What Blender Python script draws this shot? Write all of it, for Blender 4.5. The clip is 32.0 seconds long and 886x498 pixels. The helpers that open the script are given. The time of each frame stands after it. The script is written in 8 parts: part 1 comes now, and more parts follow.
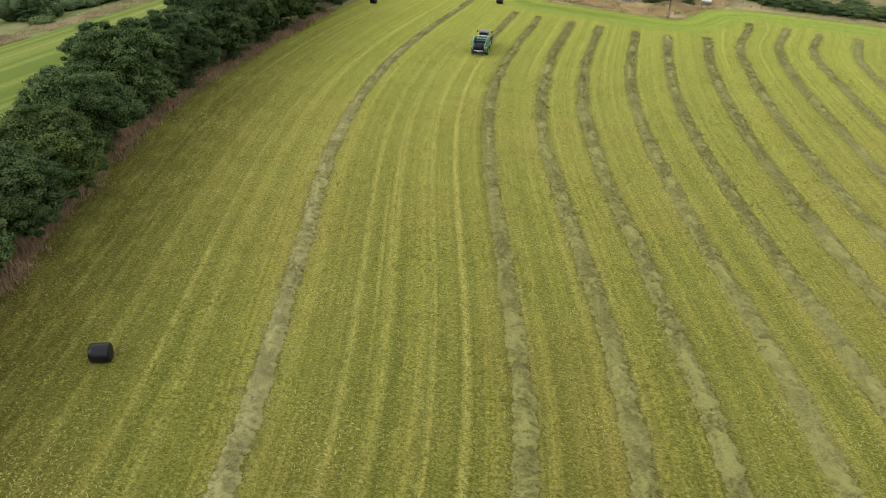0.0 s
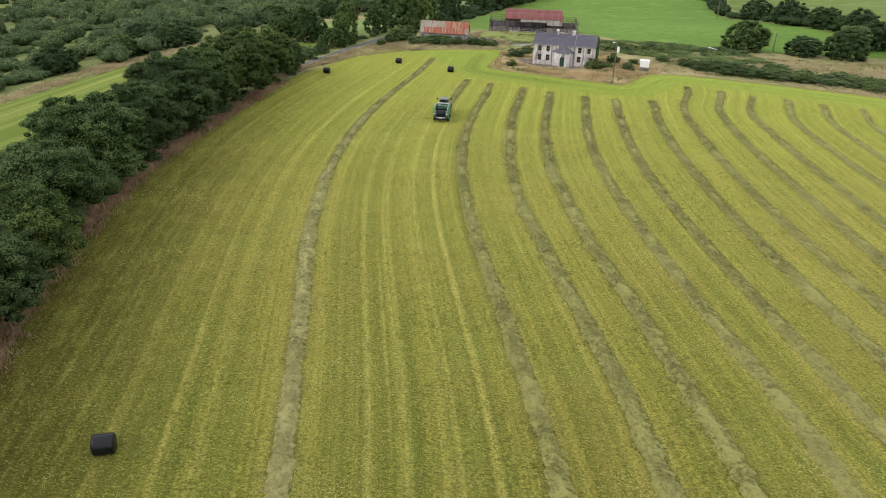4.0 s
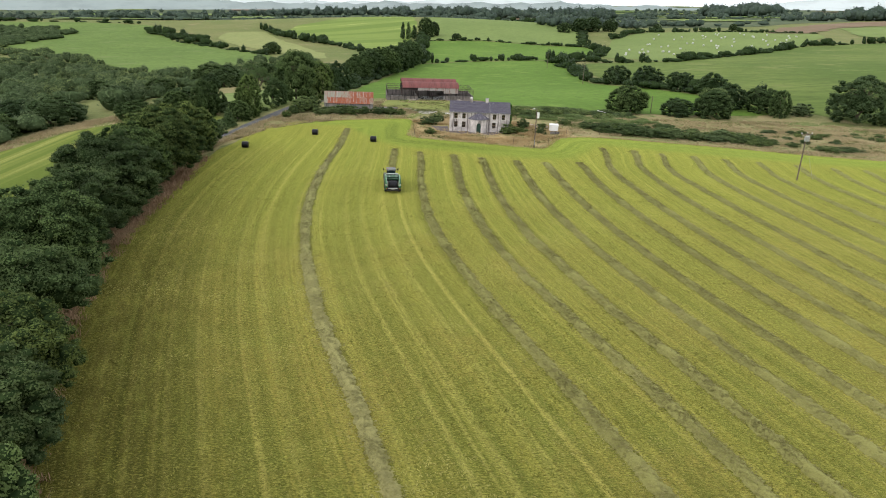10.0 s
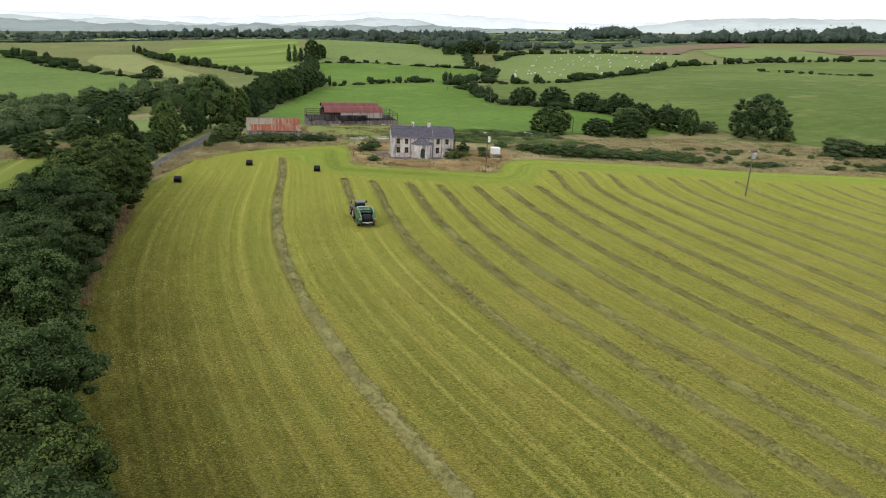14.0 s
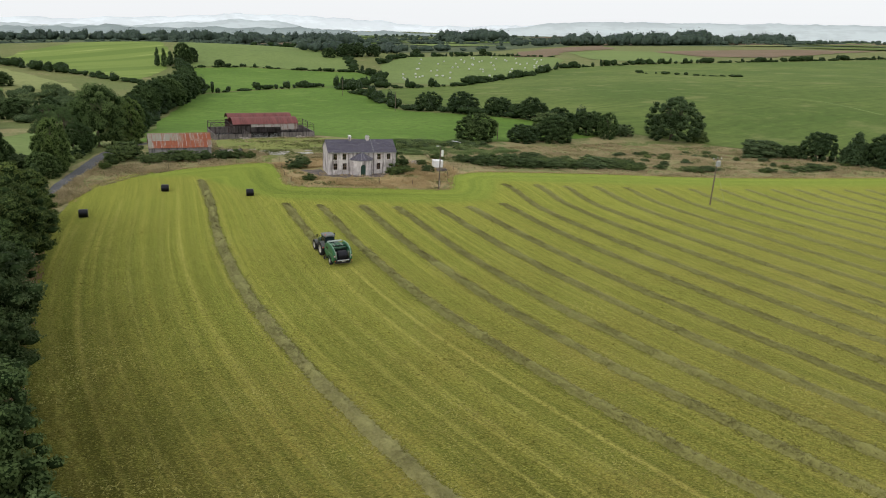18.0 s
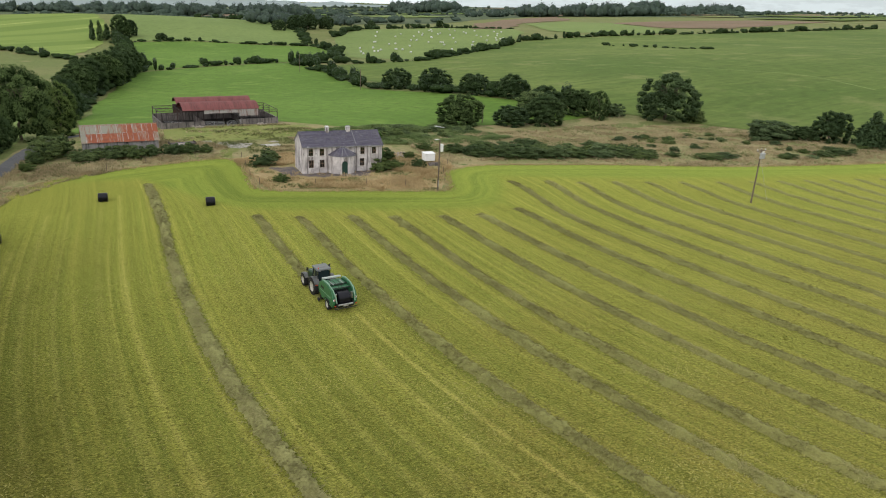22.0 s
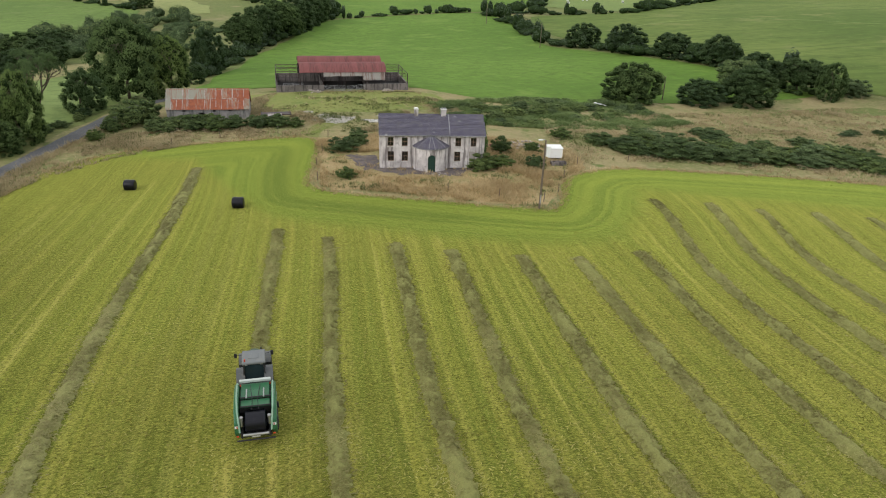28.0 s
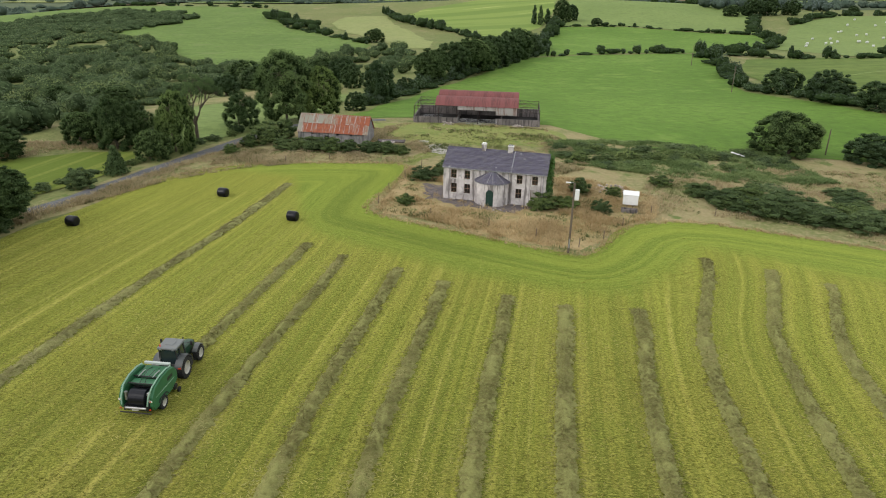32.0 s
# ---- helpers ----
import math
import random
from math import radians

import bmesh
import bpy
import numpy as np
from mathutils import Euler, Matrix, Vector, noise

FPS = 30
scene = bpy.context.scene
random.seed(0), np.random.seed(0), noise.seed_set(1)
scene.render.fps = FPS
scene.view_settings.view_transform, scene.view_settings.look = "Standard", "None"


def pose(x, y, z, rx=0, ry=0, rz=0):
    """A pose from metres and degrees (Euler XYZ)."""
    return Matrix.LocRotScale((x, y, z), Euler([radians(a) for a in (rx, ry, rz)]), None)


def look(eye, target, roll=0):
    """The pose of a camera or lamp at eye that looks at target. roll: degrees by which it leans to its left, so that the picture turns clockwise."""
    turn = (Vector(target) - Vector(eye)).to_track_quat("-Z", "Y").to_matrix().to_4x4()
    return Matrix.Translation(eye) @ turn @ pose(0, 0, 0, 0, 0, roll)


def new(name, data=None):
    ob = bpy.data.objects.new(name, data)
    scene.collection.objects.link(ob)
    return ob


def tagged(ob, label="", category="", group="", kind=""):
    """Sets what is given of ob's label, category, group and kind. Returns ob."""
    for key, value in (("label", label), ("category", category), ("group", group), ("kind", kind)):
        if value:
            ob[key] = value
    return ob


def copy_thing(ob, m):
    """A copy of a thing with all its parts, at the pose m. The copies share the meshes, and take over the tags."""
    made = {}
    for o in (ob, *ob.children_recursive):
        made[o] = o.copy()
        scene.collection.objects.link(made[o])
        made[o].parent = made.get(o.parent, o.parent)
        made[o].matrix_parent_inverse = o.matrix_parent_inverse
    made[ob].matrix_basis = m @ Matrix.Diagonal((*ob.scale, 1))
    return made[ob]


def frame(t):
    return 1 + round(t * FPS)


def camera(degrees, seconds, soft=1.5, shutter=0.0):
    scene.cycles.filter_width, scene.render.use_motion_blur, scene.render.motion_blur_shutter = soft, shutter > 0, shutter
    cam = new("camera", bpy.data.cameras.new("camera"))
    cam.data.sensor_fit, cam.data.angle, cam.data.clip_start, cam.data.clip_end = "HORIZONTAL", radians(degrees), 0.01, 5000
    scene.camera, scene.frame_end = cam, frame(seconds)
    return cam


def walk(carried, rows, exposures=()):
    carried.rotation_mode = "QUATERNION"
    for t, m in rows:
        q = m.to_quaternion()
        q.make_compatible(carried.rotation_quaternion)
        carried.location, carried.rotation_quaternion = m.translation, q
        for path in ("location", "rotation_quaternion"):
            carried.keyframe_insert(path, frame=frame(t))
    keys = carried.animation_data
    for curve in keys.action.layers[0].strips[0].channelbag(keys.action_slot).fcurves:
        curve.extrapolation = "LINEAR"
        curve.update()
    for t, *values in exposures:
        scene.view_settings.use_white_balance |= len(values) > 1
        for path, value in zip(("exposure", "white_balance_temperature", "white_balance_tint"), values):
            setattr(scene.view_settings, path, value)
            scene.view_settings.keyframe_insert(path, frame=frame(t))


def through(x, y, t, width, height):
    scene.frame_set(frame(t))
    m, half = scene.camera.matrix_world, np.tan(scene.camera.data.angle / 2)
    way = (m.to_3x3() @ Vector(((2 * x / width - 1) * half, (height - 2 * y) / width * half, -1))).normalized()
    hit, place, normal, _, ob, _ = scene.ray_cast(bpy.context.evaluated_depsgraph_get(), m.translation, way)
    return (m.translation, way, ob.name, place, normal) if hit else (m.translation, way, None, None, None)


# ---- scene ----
cam = camera(65.0, 32.0, soft=1.05)
METRES, EYE, TILT, LEAN, TURN = 150.0, 32.8, 0.0, 0.0, 11.9
ROWS = [
    (0.0, 0.0, 0.0, 0.0, 0.62, -31.36, -1.02),
    (0.5, -0.003, 0.0001, 0.0003, 0.05, -30.64, -1.06),
    (1.0, -0.0065, 0.0002, 0.0007, -0.57, -29.92, -1.11),
    (1.5, -0.0105, 0.0004, 0.0009, -1.23, -29.21, -1.16),
    (2.0, -0.0151, 0.0007, 0.0008, -1.91, -28.57, -1.22),
    (2.5, -0.0201, 0.001, 0.0009, -2.65, -27.98, -1.27),
    (3.0, -0.0258, 0.0016, 0.0009, -3.43, -27.37, -1.34),
    (3.5, -0.032, 0.0023, 0.0011, -4.3, -26.77, -1.42),
    (5.5, -0.0614, 0.0079, 0.001, -8.13, -24.52, -1.68),
    (6.0, -0.0696, 0.0103, 0.0007, -9.12, -24.08, -1.73),
    (6.5, -0.0783, 0.0131, 0.0004, -10.1, -23.63, -1.78),
    (7.0, -0.0874, 0.0162, 0.0002, -11.09, -23.15, -1.83),
    (7.5, -0.0968, 0.0199, -0.0, -12.11, -22.67, -1.87),
    (8.0, -0.1065, 0.024, -0.0003, -13.14, -22.21, -1.93),
    (8.5, -0.1165, 0.0288, -0.0006, -14.21, -21.76, -1.99),
    (9.0, -0.1266, 0.0343, -0.001, -15.33, -21.34, -2.04),
    (9.5, -0.1371, 0.0404, -0.0014, -16.47, -20.98, -2.09),
    (10.0, -0.1477, 0.0473, -0.0018, -17.68, -20.62, -2.14),
    (10.5, -0.1584, 0.0549, -0.0023, -18.87, -20.29, -2.2),
    (11.0, -0.169, 0.0633, -0.0028, -20.07, -19.98, -2.25),
    (11.5, -0.1794, 0.0726, -0.0036, -21.28, -19.71, -2.3),
    (12.0, -0.1897, 0.0827, -0.0046, -22.54, -19.42, -2.37),
    (12.5, -0.1999, 0.0939, -0.0055, -23.81, -19.18, -2.43),
    (13.0, -0.2095, 0.106, -0.0062, -25.14, -18.96, -2.43),
    (13.5, -0.2188, 0.119, -0.0071, -26.48, -18.73, -2.49),
    (14.0, -0.2278, 0.1331, -0.0076, -27.86, -18.53, -2.54),
    (14.5, -0.236, 0.1478, -0.0082, -29.23, -18.38, -2.59),
    (16.5, -0.2598, 0.2173, -0.0111, -34.62, -17.86, -2.76),
    (17.0, -0.2629, 0.2363, -0.0117, -35.85, -17.8, -2.79),
    (17.5, -0.2643, 0.2558, -0.0124, -37.19, -17.83, -2.81),
    (18.0, -0.2647, 0.2759, -0.013, -38.46, -17.86, -2.83),
    (18.5, -0.2634, 0.2961, -0.0136, -39.38, -17.93, -2.84),
    (19.0, -0.2603, 0.316, -0.014, -40.1, -18.06, -2.83),
    (19.5, -0.2561, 0.3357, -0.0144, -40.78, -18.26, -2.83),
    (20.0, -0.2503, 0.355, -0.015, -41.62, -18.56, -2.84),
    (20.5, -0.2425, 0.3739, -0.0158, -42.05, -18.83, -2.82),
    (21.0, -0.2335, 0.3922, -0.0167, -42.34, -19.11, -2.81),
    (21.5, -0.2231, 0.41, -0.0179, -42.51, -19.44, -2.83),
    (22.0, -0.2114, 0.4268, -0.0187, -42.47, -19.81, -2.8),
    (22.5, -0.1986, 0.4429, -0.0194, -42.24, -20.19, -2.81),
    (23.0, -0.1844, 0.4576, -0.0199, -41.82, -20.58, -2.78),
    (23.5, -0.1693, 0.471, -0.0202, -43.36, -21.94, -2.88),
    (24.0, -0.1531, 0.4838, -0.0205, -43.07, -22.49, -2.86),
    (24.5, -0.136, 0.4956, -0.0206, -41.01, -22.73, -2.76),
    (25.0, -0.1175, 0.5057, -0.0211, -38.52, -23.07, -2.63),
    (25.5, -0.0988, 0.5145, -0.021, -35.96, -23.33, -2.53),
    (27.5, -0.0178, 0.5342, -0.0185, -27.07, -24.34, -2.18),
    (28.0, 0.0028, 0.5348, -0.0177, -24.55, -24.61, -2.09),
    (28.5, 0.0233, 0.5343, -0.0171, -21.63, -24.44, -2.0),
    (29.0, 0.0438, 0.5318, -0.0167, -18.84, -24.51, -1.87),
    (29.5, 0.0642, 0.5277, -0.0161, -16.15, -24.52, -1.76),
    (30.0, 0.0841, 0.5219, -0.0151, -13.56, -24.24, -1.66),
    (30.5, 0.1033, 0.5147, -0.014, -10.98, -23.93, -1.54),
    (31.0, 0.122, 0.5059, -0.0128, -8.6, -23.48, -1.43),
    (31.5, 0.1386, 0.4965, -0.012, -6.61, -22.99, -1.33),
    (32.0, 0.1556, 0.4848, -0.0114, -4.81, -22.36, -1.25),
]
walk(cam, [(t, pose(0, 0, EYE, TILT, LEAN, TURN) @ pose(METRES * x, METRES * y, METRES * z, 90 + pitch, roll, yaw)) for t, x, y, z, yaw, pitch, roll in ROWS],
     exposures=[(0, 0.22), (3, 0.25), (6, 0.23), (9, 0.18), (13, -0.02), (17, -0.27), (20, -0.31), (22, -0.12), (24, -0.06), (28, -0.05), (32, 0.04)])

# ---- light: a bright overcast sky and a weak, very wide sun ----
world = bpy.data.worlds.new("overcast_sky")
scene.world = world
world.use_nodes = True
wn = world.node_tree
wn.nodes.clear()
w_out = wn.nodes.new("ShaderNodeOutputWorld")
w_bg = wn.nodes.new("ShaderNodeBackground")
w_sky = wn.nodes.new("ShaderNodeTexSky")
w_sky.sky_type = "NISHITA"
w_sky.sun_disc = False
w_sky.sun_elevation = radians(42)
w_sky.sun_rotation = radians(250)
w_sky.air_density, w_sky.dust_density = 1.0, 3.0
w_gain = wn.nodes.new("ShaderNodeMix")
w_gain.data_type = "RGBA"
w_gain.inputs["Factor"].default_value = 0.92
w_gain.inputs["B"].default_value = (9.8, 10.0, 10.2, 1)      # the cloud layer
wn.links.new(w_sky.outputs["Color"], w_gain.inputs["A"])
wn.links.new(w_gain.outputs["Result"], w_bg.inputs["Color"])
w_bg.inputs["Strength"].default_value = 0.12
wn.links.new(w_bg.outputs["Background"], w_out.inputs["Surface"])

sun = new("sun", bpy.data.lights.new("sun", "SUN"))
sun.data.energy, sun.data.angle, sun.data.color = 1.15, radians(30), (1.0, 0.96, 0.9)
sun.matrix_world = look((-100, -5, 72), (0, 60, 0))

# ---- materials ----
def mat(name, rough=0.85, metal=0.0, spec=0.3):
    m = bpy.data.materials.new(name)
    m.use_nodes = True
    nt = m.node_tree
    b = nt.nodes["Principled BSDF"]
    b.inputs["Roughness"].default_value = rough
    b.inputs["Metallic"].default_value = metal
    b.inputs["Specular IOR Level"].default_value = spec
    return m, nt, b


def node(nt, kind, **values):
    n = nt.nodes.new(kind)
    for k, v in values.items():
        n.inputs[k].default_value = v
    return n


def noise_of(nt, vec, scale, detail=4.0, rough=0.55, dist=0.0):
    n = node(nt, "ShaderNodeTexNoise", Scale=scale, Detail=detail, Roughness=rough, Distortion=dist)
    if vec is not None:
        nt.links.new(vec, n.inputs["Vector"])
    return n.outputs["Fac"]


def coords(nt, kind="Object", scale=(1, 1, 1), rot=(0, 0, 0)):
    t = nt.nodes.new("ShaderNodeTexCoord")
    mp = nt.nodes.new("ShaderNodeMapping")
    mp.inputs["Scale"].default_value = scale
    mp.inputs["Rotation"].default_value = rot
    nt.links.new(t.outputs[kind], mp.inputs["Vector"])
    return mp.outputs["Vector"]


def place(nt, scale=(1, 1, 1), rot=(0, 0, 0)):
    """World coordinates, scaled."""
    t = nt.nodes.new("ShaderNodeNewGeometry")
    mp = nt.nodes.new("ShaderNodeMapping")
    mp.inputs["Scale"].default_value = scale
    mp.inputs["Rotation"].default_value = rot
    nt.links.new(t.outputs["Position"], mp.inputs["Vector"])
    return mp.outputs["Vector"]


def ramp(nt, fac, stops):
    r = nt.nodes.new("ShaderNodeValToRGB")
    e = r.color_ramp.elements
    while len(e) < len(stops):
        e.new(0.5)
    for el, (p, c) in zip(e, stops):
        el.position = p
        el.color = (*c, 1) if len(c) == 3 else c
    nt.links.new(fac, r.inputs["Fac"])
    return r.outputs["Color"]


def grey(nt, fac, lo, hi, a=0.0, b=1.0):
    r = nt.nodes.new("ShaderNodeMapRange")
    r.interpolation_type = "SMOOTHSTEP"
    for k, v in (("From Min", lo), ("From Max", hi), ("To Min", a), ("To Max", b)):
        r.inputs[k].default_value = v
    nt.links.new(fac, r.inputs["Value"])
    return r.outputs["Result"]


def mix(nt, fac, a, b, how="MIX"):
    m = nt.nodes.new("ShaderNodeMix")
    m.data_type, m.blend_type = "RGBA", how
    for s, v in (("Factor", fac), ("A", a), ("B", b)):
        if isinstance(v, (int, float)):
            m.inputs[s].default_value = v
        elif isinstance(v, tuple):
            m.inputs[s].default_value = (*v, 1)
        else:
            nt.links.new(v, m.inputs[s])
    return m.outputs["Result"]


def maths(nt, op, a, b=0.0):
    m = nt.nodes.new("ShaderNodeMath")
    m.operation = op
    for i, v in enumerate((a, b)):
        if isinstance(v, (int, float)):
            m.inputs[i].default_value = v
        else:
            nt.links.new(v, m.inputs[i])
    return m.outputs["Value"]


def bump(nt, bsdf, height, strength=0.4, dist=0.05):
    b = node(nt, "ShaderNodeBump", Strength=strength, Distance=dist)
    nt.links.new(height, b.inputs["Height"])
    nt.links.new(b.outputs["Normal"], bsdf.inputs["Normal"])


def island(nt):
    return nt.nodes.new("ShaderNodeNewGeometry").outputs["Random Per Island"]


def each(nt):
    return nt.nodes.new("ShaderNodeObjectInfo").outputs["Random"]


def fuzz(b, weight, tint):
    """Fine stalks that catch the sky at a low angle."""
    b.inputs["Sheen Weight"].default_value = weight
    b.inputs["Sheen Roughness"].default_value = 0.6
    b.inputs["Sheen Tint"].default_value = (*tint, 1)


def ground_mat(name, c1, c2, c3, big=0.03, fine=2.5, patch=None, stretch=None, sheen=0.0):
    """Turf: three tones mixed by slow and quick noise, with a rough relief."""
    m, nt, b = mat(name, 0.95, spec=0.1)
    v = place(nt)
    slow = noise_of(nt, v, big, 5, 0.6)
    quick = noise_of(nt, place(nt, stretch) if stretch else v, fine, 3, 0.7)
    col = mix(nt, grey(nt, slow, 0.35, 0.65), c1, c2)
    col = mix(nt, grey(nt, quick, 0.4, 0.75), col, c3)
    tuft = noise_of(nt, v, fine * 0.45, 4, 0.7)
    col = mix(nt, grey(nt, tuft, 0.50, 0.66, 0.0, 0.4), col, tuple(0.62 * x for x in c3))
    col = mix(nt, grey(nt, tuft, 0.32, 0.46, 0.35, 0.0), col, tuple(1.3 * x for x in c2))
    if patch:
        col = mix(nt, grey(nt, noise_of(nt, v, big * 3.1, 6, 0.65), 0.55, 0.68), col, patch)
    nt.links.new(col, b.inputs["Base Color"])
    bump(nt, b, quick, 0.5, 0.15)
    if sheen:
        fuzz(b, sheen, (min(1, 0.35 + 2.2 * c2[0]), min(1, 0.35 + 2.2 * c2[1]), 0.1 + 2.2 * c2[2]))
    return m


def leaf_mat(name, dark, mid, light, through=0.25, vary=True):
    """Foliage: each leaf clump its own tone, with some light through it."""
    m, nt, b = mat(name, 0.75, spec=0.15)
    def between(a, b, t):
        return tuple(x + (y - x) * t for x, y in zip(a, b))
    col = ramp(nt, island(nt), [(0.0, between(dark, mid, 0.6)), (0.55, mid), (1.0, between(mid, light, 0.5))])
    big = noise_of(nt, place(nt), 0.35, 2)
    col = mix(nt, grey(nt, big, 0.3, 0.7, 0.0, 0.5), col, dark)
    drift = noise_of(nt, place(nt), 0.085, 3, 0.6)
    col = mix(nt, grey(nt, drift, 0.45, 0.65, 0.0, 0.45), col, tuple(1.25 * x for x in light))
    if vary:
        own = ramp(nt, each(nt), [(0.0, (0.74, 0.78, 0.85)), (0.5, (0.98, 0.98, 0.95)), (1.0, (1.26, 1.20, 0.88))])
        col = mix(nt, 1.0, col, own, "MULTIPLY")
    nt.links.new(col, b.inputs["Base Color"])
    tr = nt.nodes.new("ShaderNodeBsdfTranslucent")
    nt.links.new(col, tr.inputs["Color"])
    ms = node(nt, "ShaderNodeMixShader", Fac=through)
    nt.links.new(b.outputs["BSDF"], ms.inputs[1])
    nt.links.new(tr.outputs["BSDF"], ms.inputs[2])
    nt.links.new(ms.outputs["Shader"], nt.nodes["Material Output"].inputs["Surface"])
    return m


def plain_mat(name, col, rough=0.5, metal=0.0, wear=(0.5, 0.45, 0.4), amount=0.25, scale=1.5, spec=0.4):
    """Painted or moulded surface with dust and wear at two scales."""
    m, nt, b = mat(name, rough, metal, spec)
    v = coords(nt)
    w = grey(nt, noise_of(nt, v, scale, 6, 0.65), 0.48, 0.72, 0.0, amount)
    f = noise_of(nt, v, scale * 14, 3)
    c = mix(nt, w, col, wear)
    c = mix(nt, grey(nt, f, 0.3, 0.7, 0.0, 0.12), c, tuple(x * 0.6 for x in col))
    nt.links.new(c, b.inputs["Base Color"])
    nt.links.new(grey(nt, w, 0, 0.5, rough, min(1, rough + 0.35)), b.inputs["Roughness"])
    return m


M_ROUGH = ground_mat("rough_ground", (0.11, 0.145, 0.045), (0.17, 0.175, 0.07), (0.09, 0.115, 0.04), 0.02, 1.2, (0.22, 0.185, 0.10), sheen=0.10)
M_PASTURE = ground_mat("pasture_turf", (0.060, 0.132, 0.018), (0.095, 0.178, 0.028), (0.050, 0.104, 0.017), 0.02, 0.5, (0.112, 0.184, 0.036), sheen=0.14)
M_PASTURE_B = ground_mat("pasture_turf_olive", (0.060, 0.110, 0.022), (0.118, 0.162, 0.040), (0.052, 0.088, 0.020), 0.011, 0.5, (0.140, 0.165, 0.055), (0.06, 0.6, 1), sheen=0.10)
# bluer, muted turf: haze over the far pastures is mixed in
M_PASTURE_C = ground_mat("pasture_turf_pale", (0.125, 0.18, 0.055), (0.16, 0.215, 0.068), (0.105, 0.155, 0.05), 0.012, 0.5, sheen=0.10)
M_PASTURE_D = ground_mat("pasture_turf_muted", (0.083, 0.142, 0.034), (0.118, 0.185, 0.045), (0.072, 0.12, 0.03), 0.015, 0.4, (0.12, 0.165, 0.055), sheen=0.10)
M_STUBBLE = ground_mat("pale_stubble", (0.20, 0.235, 0.085), (0.23, 0.245, 0.10), (0.17, 0.20, 0.075), 0.015, 0.5, sheen=0.10)
M_TAN = ground_mat("dry_grass_ground", (0.26, 0.21, 0.112), (0.128, 0.152, 0.052), (0.31, 0.25, 0.145), 0.075, 1.6, (0.090, 0.128, 0.036), sheen=0.10)
M_TAN_PLOT = ground_mat("house_plot_ground", (0.32, 0.232, 0.122), (0.21, 0.183, 0.08), (0.38, 0.285, 0.16), 0.12, 1.8, (0.14, 0.158, 0.055), sheen=0.10)
M_BROWN = ground_mat("brown_heath", (0.22, 0.15, 0.10), (0.17, 0.13, 0.075), (0.25, 0.185, 0.125), 0.01, 0.3)
M_FLAT = ground_mat("far_country", (0.085, 0.118, 0.060), (0.115, 0.138, 0.072), (0.065, 0.092, 0.050), 0.004, 0.05, (0.055, 0.078, 0.045))
M_LANE = ground_mat("lane_tarmac", (0.125, 0.126, 0.13), (0.165, 0.164, 0.165), (0.09, 0.09, 0.092), 0.15, 6.0)
M_GRAVEL = ground_mat("yard_gravel", (0.38, 0.36, 0.32), (0.46, 0.43, 0.39), (0.25, 0.24, 0.2), 0.3, 5.0, (0.2, 0.19, 0.09))
M_SLAB = ground_mat("forecourt_slate_chips", (0.13, 0.112, 0.115), (0.19, 0.16, 0.15), (0.085, 0.075, 0.072), 0.5, 4.0, (0.25, 0.19, 0.10))

M_LEAF_HEDGE = leaf_mat("hedgerow_leaves", (0.036, 0.058, 0.022), (0.078, 0.112, 0.040), (0.148, 0.192, 0.066))
M_LEAF_MAPLE = leaf_mat("maple_leaves", (0.045, 0.075, 0.026), (0.098, 0.150, 0.050), (0.175, 0.240, 0.083))
M_LEAF_WILLOW = leaf_mat("willow_leaves", (0.048, 0.075, 0.030), (0.090, 0.135, 0.055), (0.147, 0.206, 0.085))
M_LEAF_ASH = leaf_mat("ash_leaves", (0.044, 0.075, 0.028), (0.089, 0.142, 0.047), (0.149, 0.208, 0.075))
M_LEAF_DARK = leaf_mat("dark_leaves", (0.034, 0.058, 0.026), (0.066, 0.106, 0.044), (0.110, 0.160, 0.066))
M_LEAF_SCRUB = leaf_mat("scrub_leaves", (0.073, 0.108, 0.044), (0.132, 0.185, 0.073), (0.204, 0.259, 0.110))
M_LEAF_THICKET = leaf_mat("thicket_leaves", (0.066, 0.098, 0.036), (0.120, 0.160, 0.060), (0.196, 0.236, 0.090), 0.25, False)
M_LEAF_SALLOW = leaf_mat("sallow_leaves", (0.050, 0.078, 0.034), (0.094, 0.134, 0.060), (0.156, 0.200, 0.092), 0.25, False)
# field hedges: blue added to the leaf colour for the haze
M_LEAF_HEDGE_FAR = leaf_mat("hazed_hedge_leaves", (0.034, 0.053, 0.032), (0.062, 0.092, 0.052), (0.102, 0.142, 0.080), 0.25, False)
M_LEAF_GORSE = leaf_mat("gorse_leaves", (0.046, 0.076, 0.026), (0.094, 0.140, 0.046), (0.168, 0.215, 0.08))
# far trees and woods: haze mixed into these paler, bluer leaf colours
M_LEAF_FAR = leaf_mat("hazed_far_leaves", (0.062, 0.090, 0.066), (0.085, 0.116, 0.084), (0.115, 0.148, 0.104), 0.1, False)
M_LEAF_WOOD = leaf_mat("hazed_wood_leaves", (0.060, 0.084, 0.078), (0.080, 0.108, 0.098), (0.108, 0.140, 0.124), 0.1, False)
M_LEAF_IVY = leaf_mat("ivy_leaves", (0.041, 0.091, 0.025), (0.083, 0.165, 0.041), (0.148, 0.264, 0.066))
M_DRY = leaf_mat("dry_grass_blades", (0.30, 0.24, 0.135), (0.40, 0.33, 0.19), (0.52, 0.44, 0.275), 0.4, False)
M_DRY_RED = leaf_mat("bracken_blades", (0.24, 0.155, 0.095), (0.37, 0.25, 0.16), (0.52, 0.38, 0.25), 0.35, False)
M_BARK = ground_mat("bark", (0.10, 0.08, 0.06), (0.14, 0.12, 0.09), (0.07, 0.055, 0.04), 0.6, 9.0)


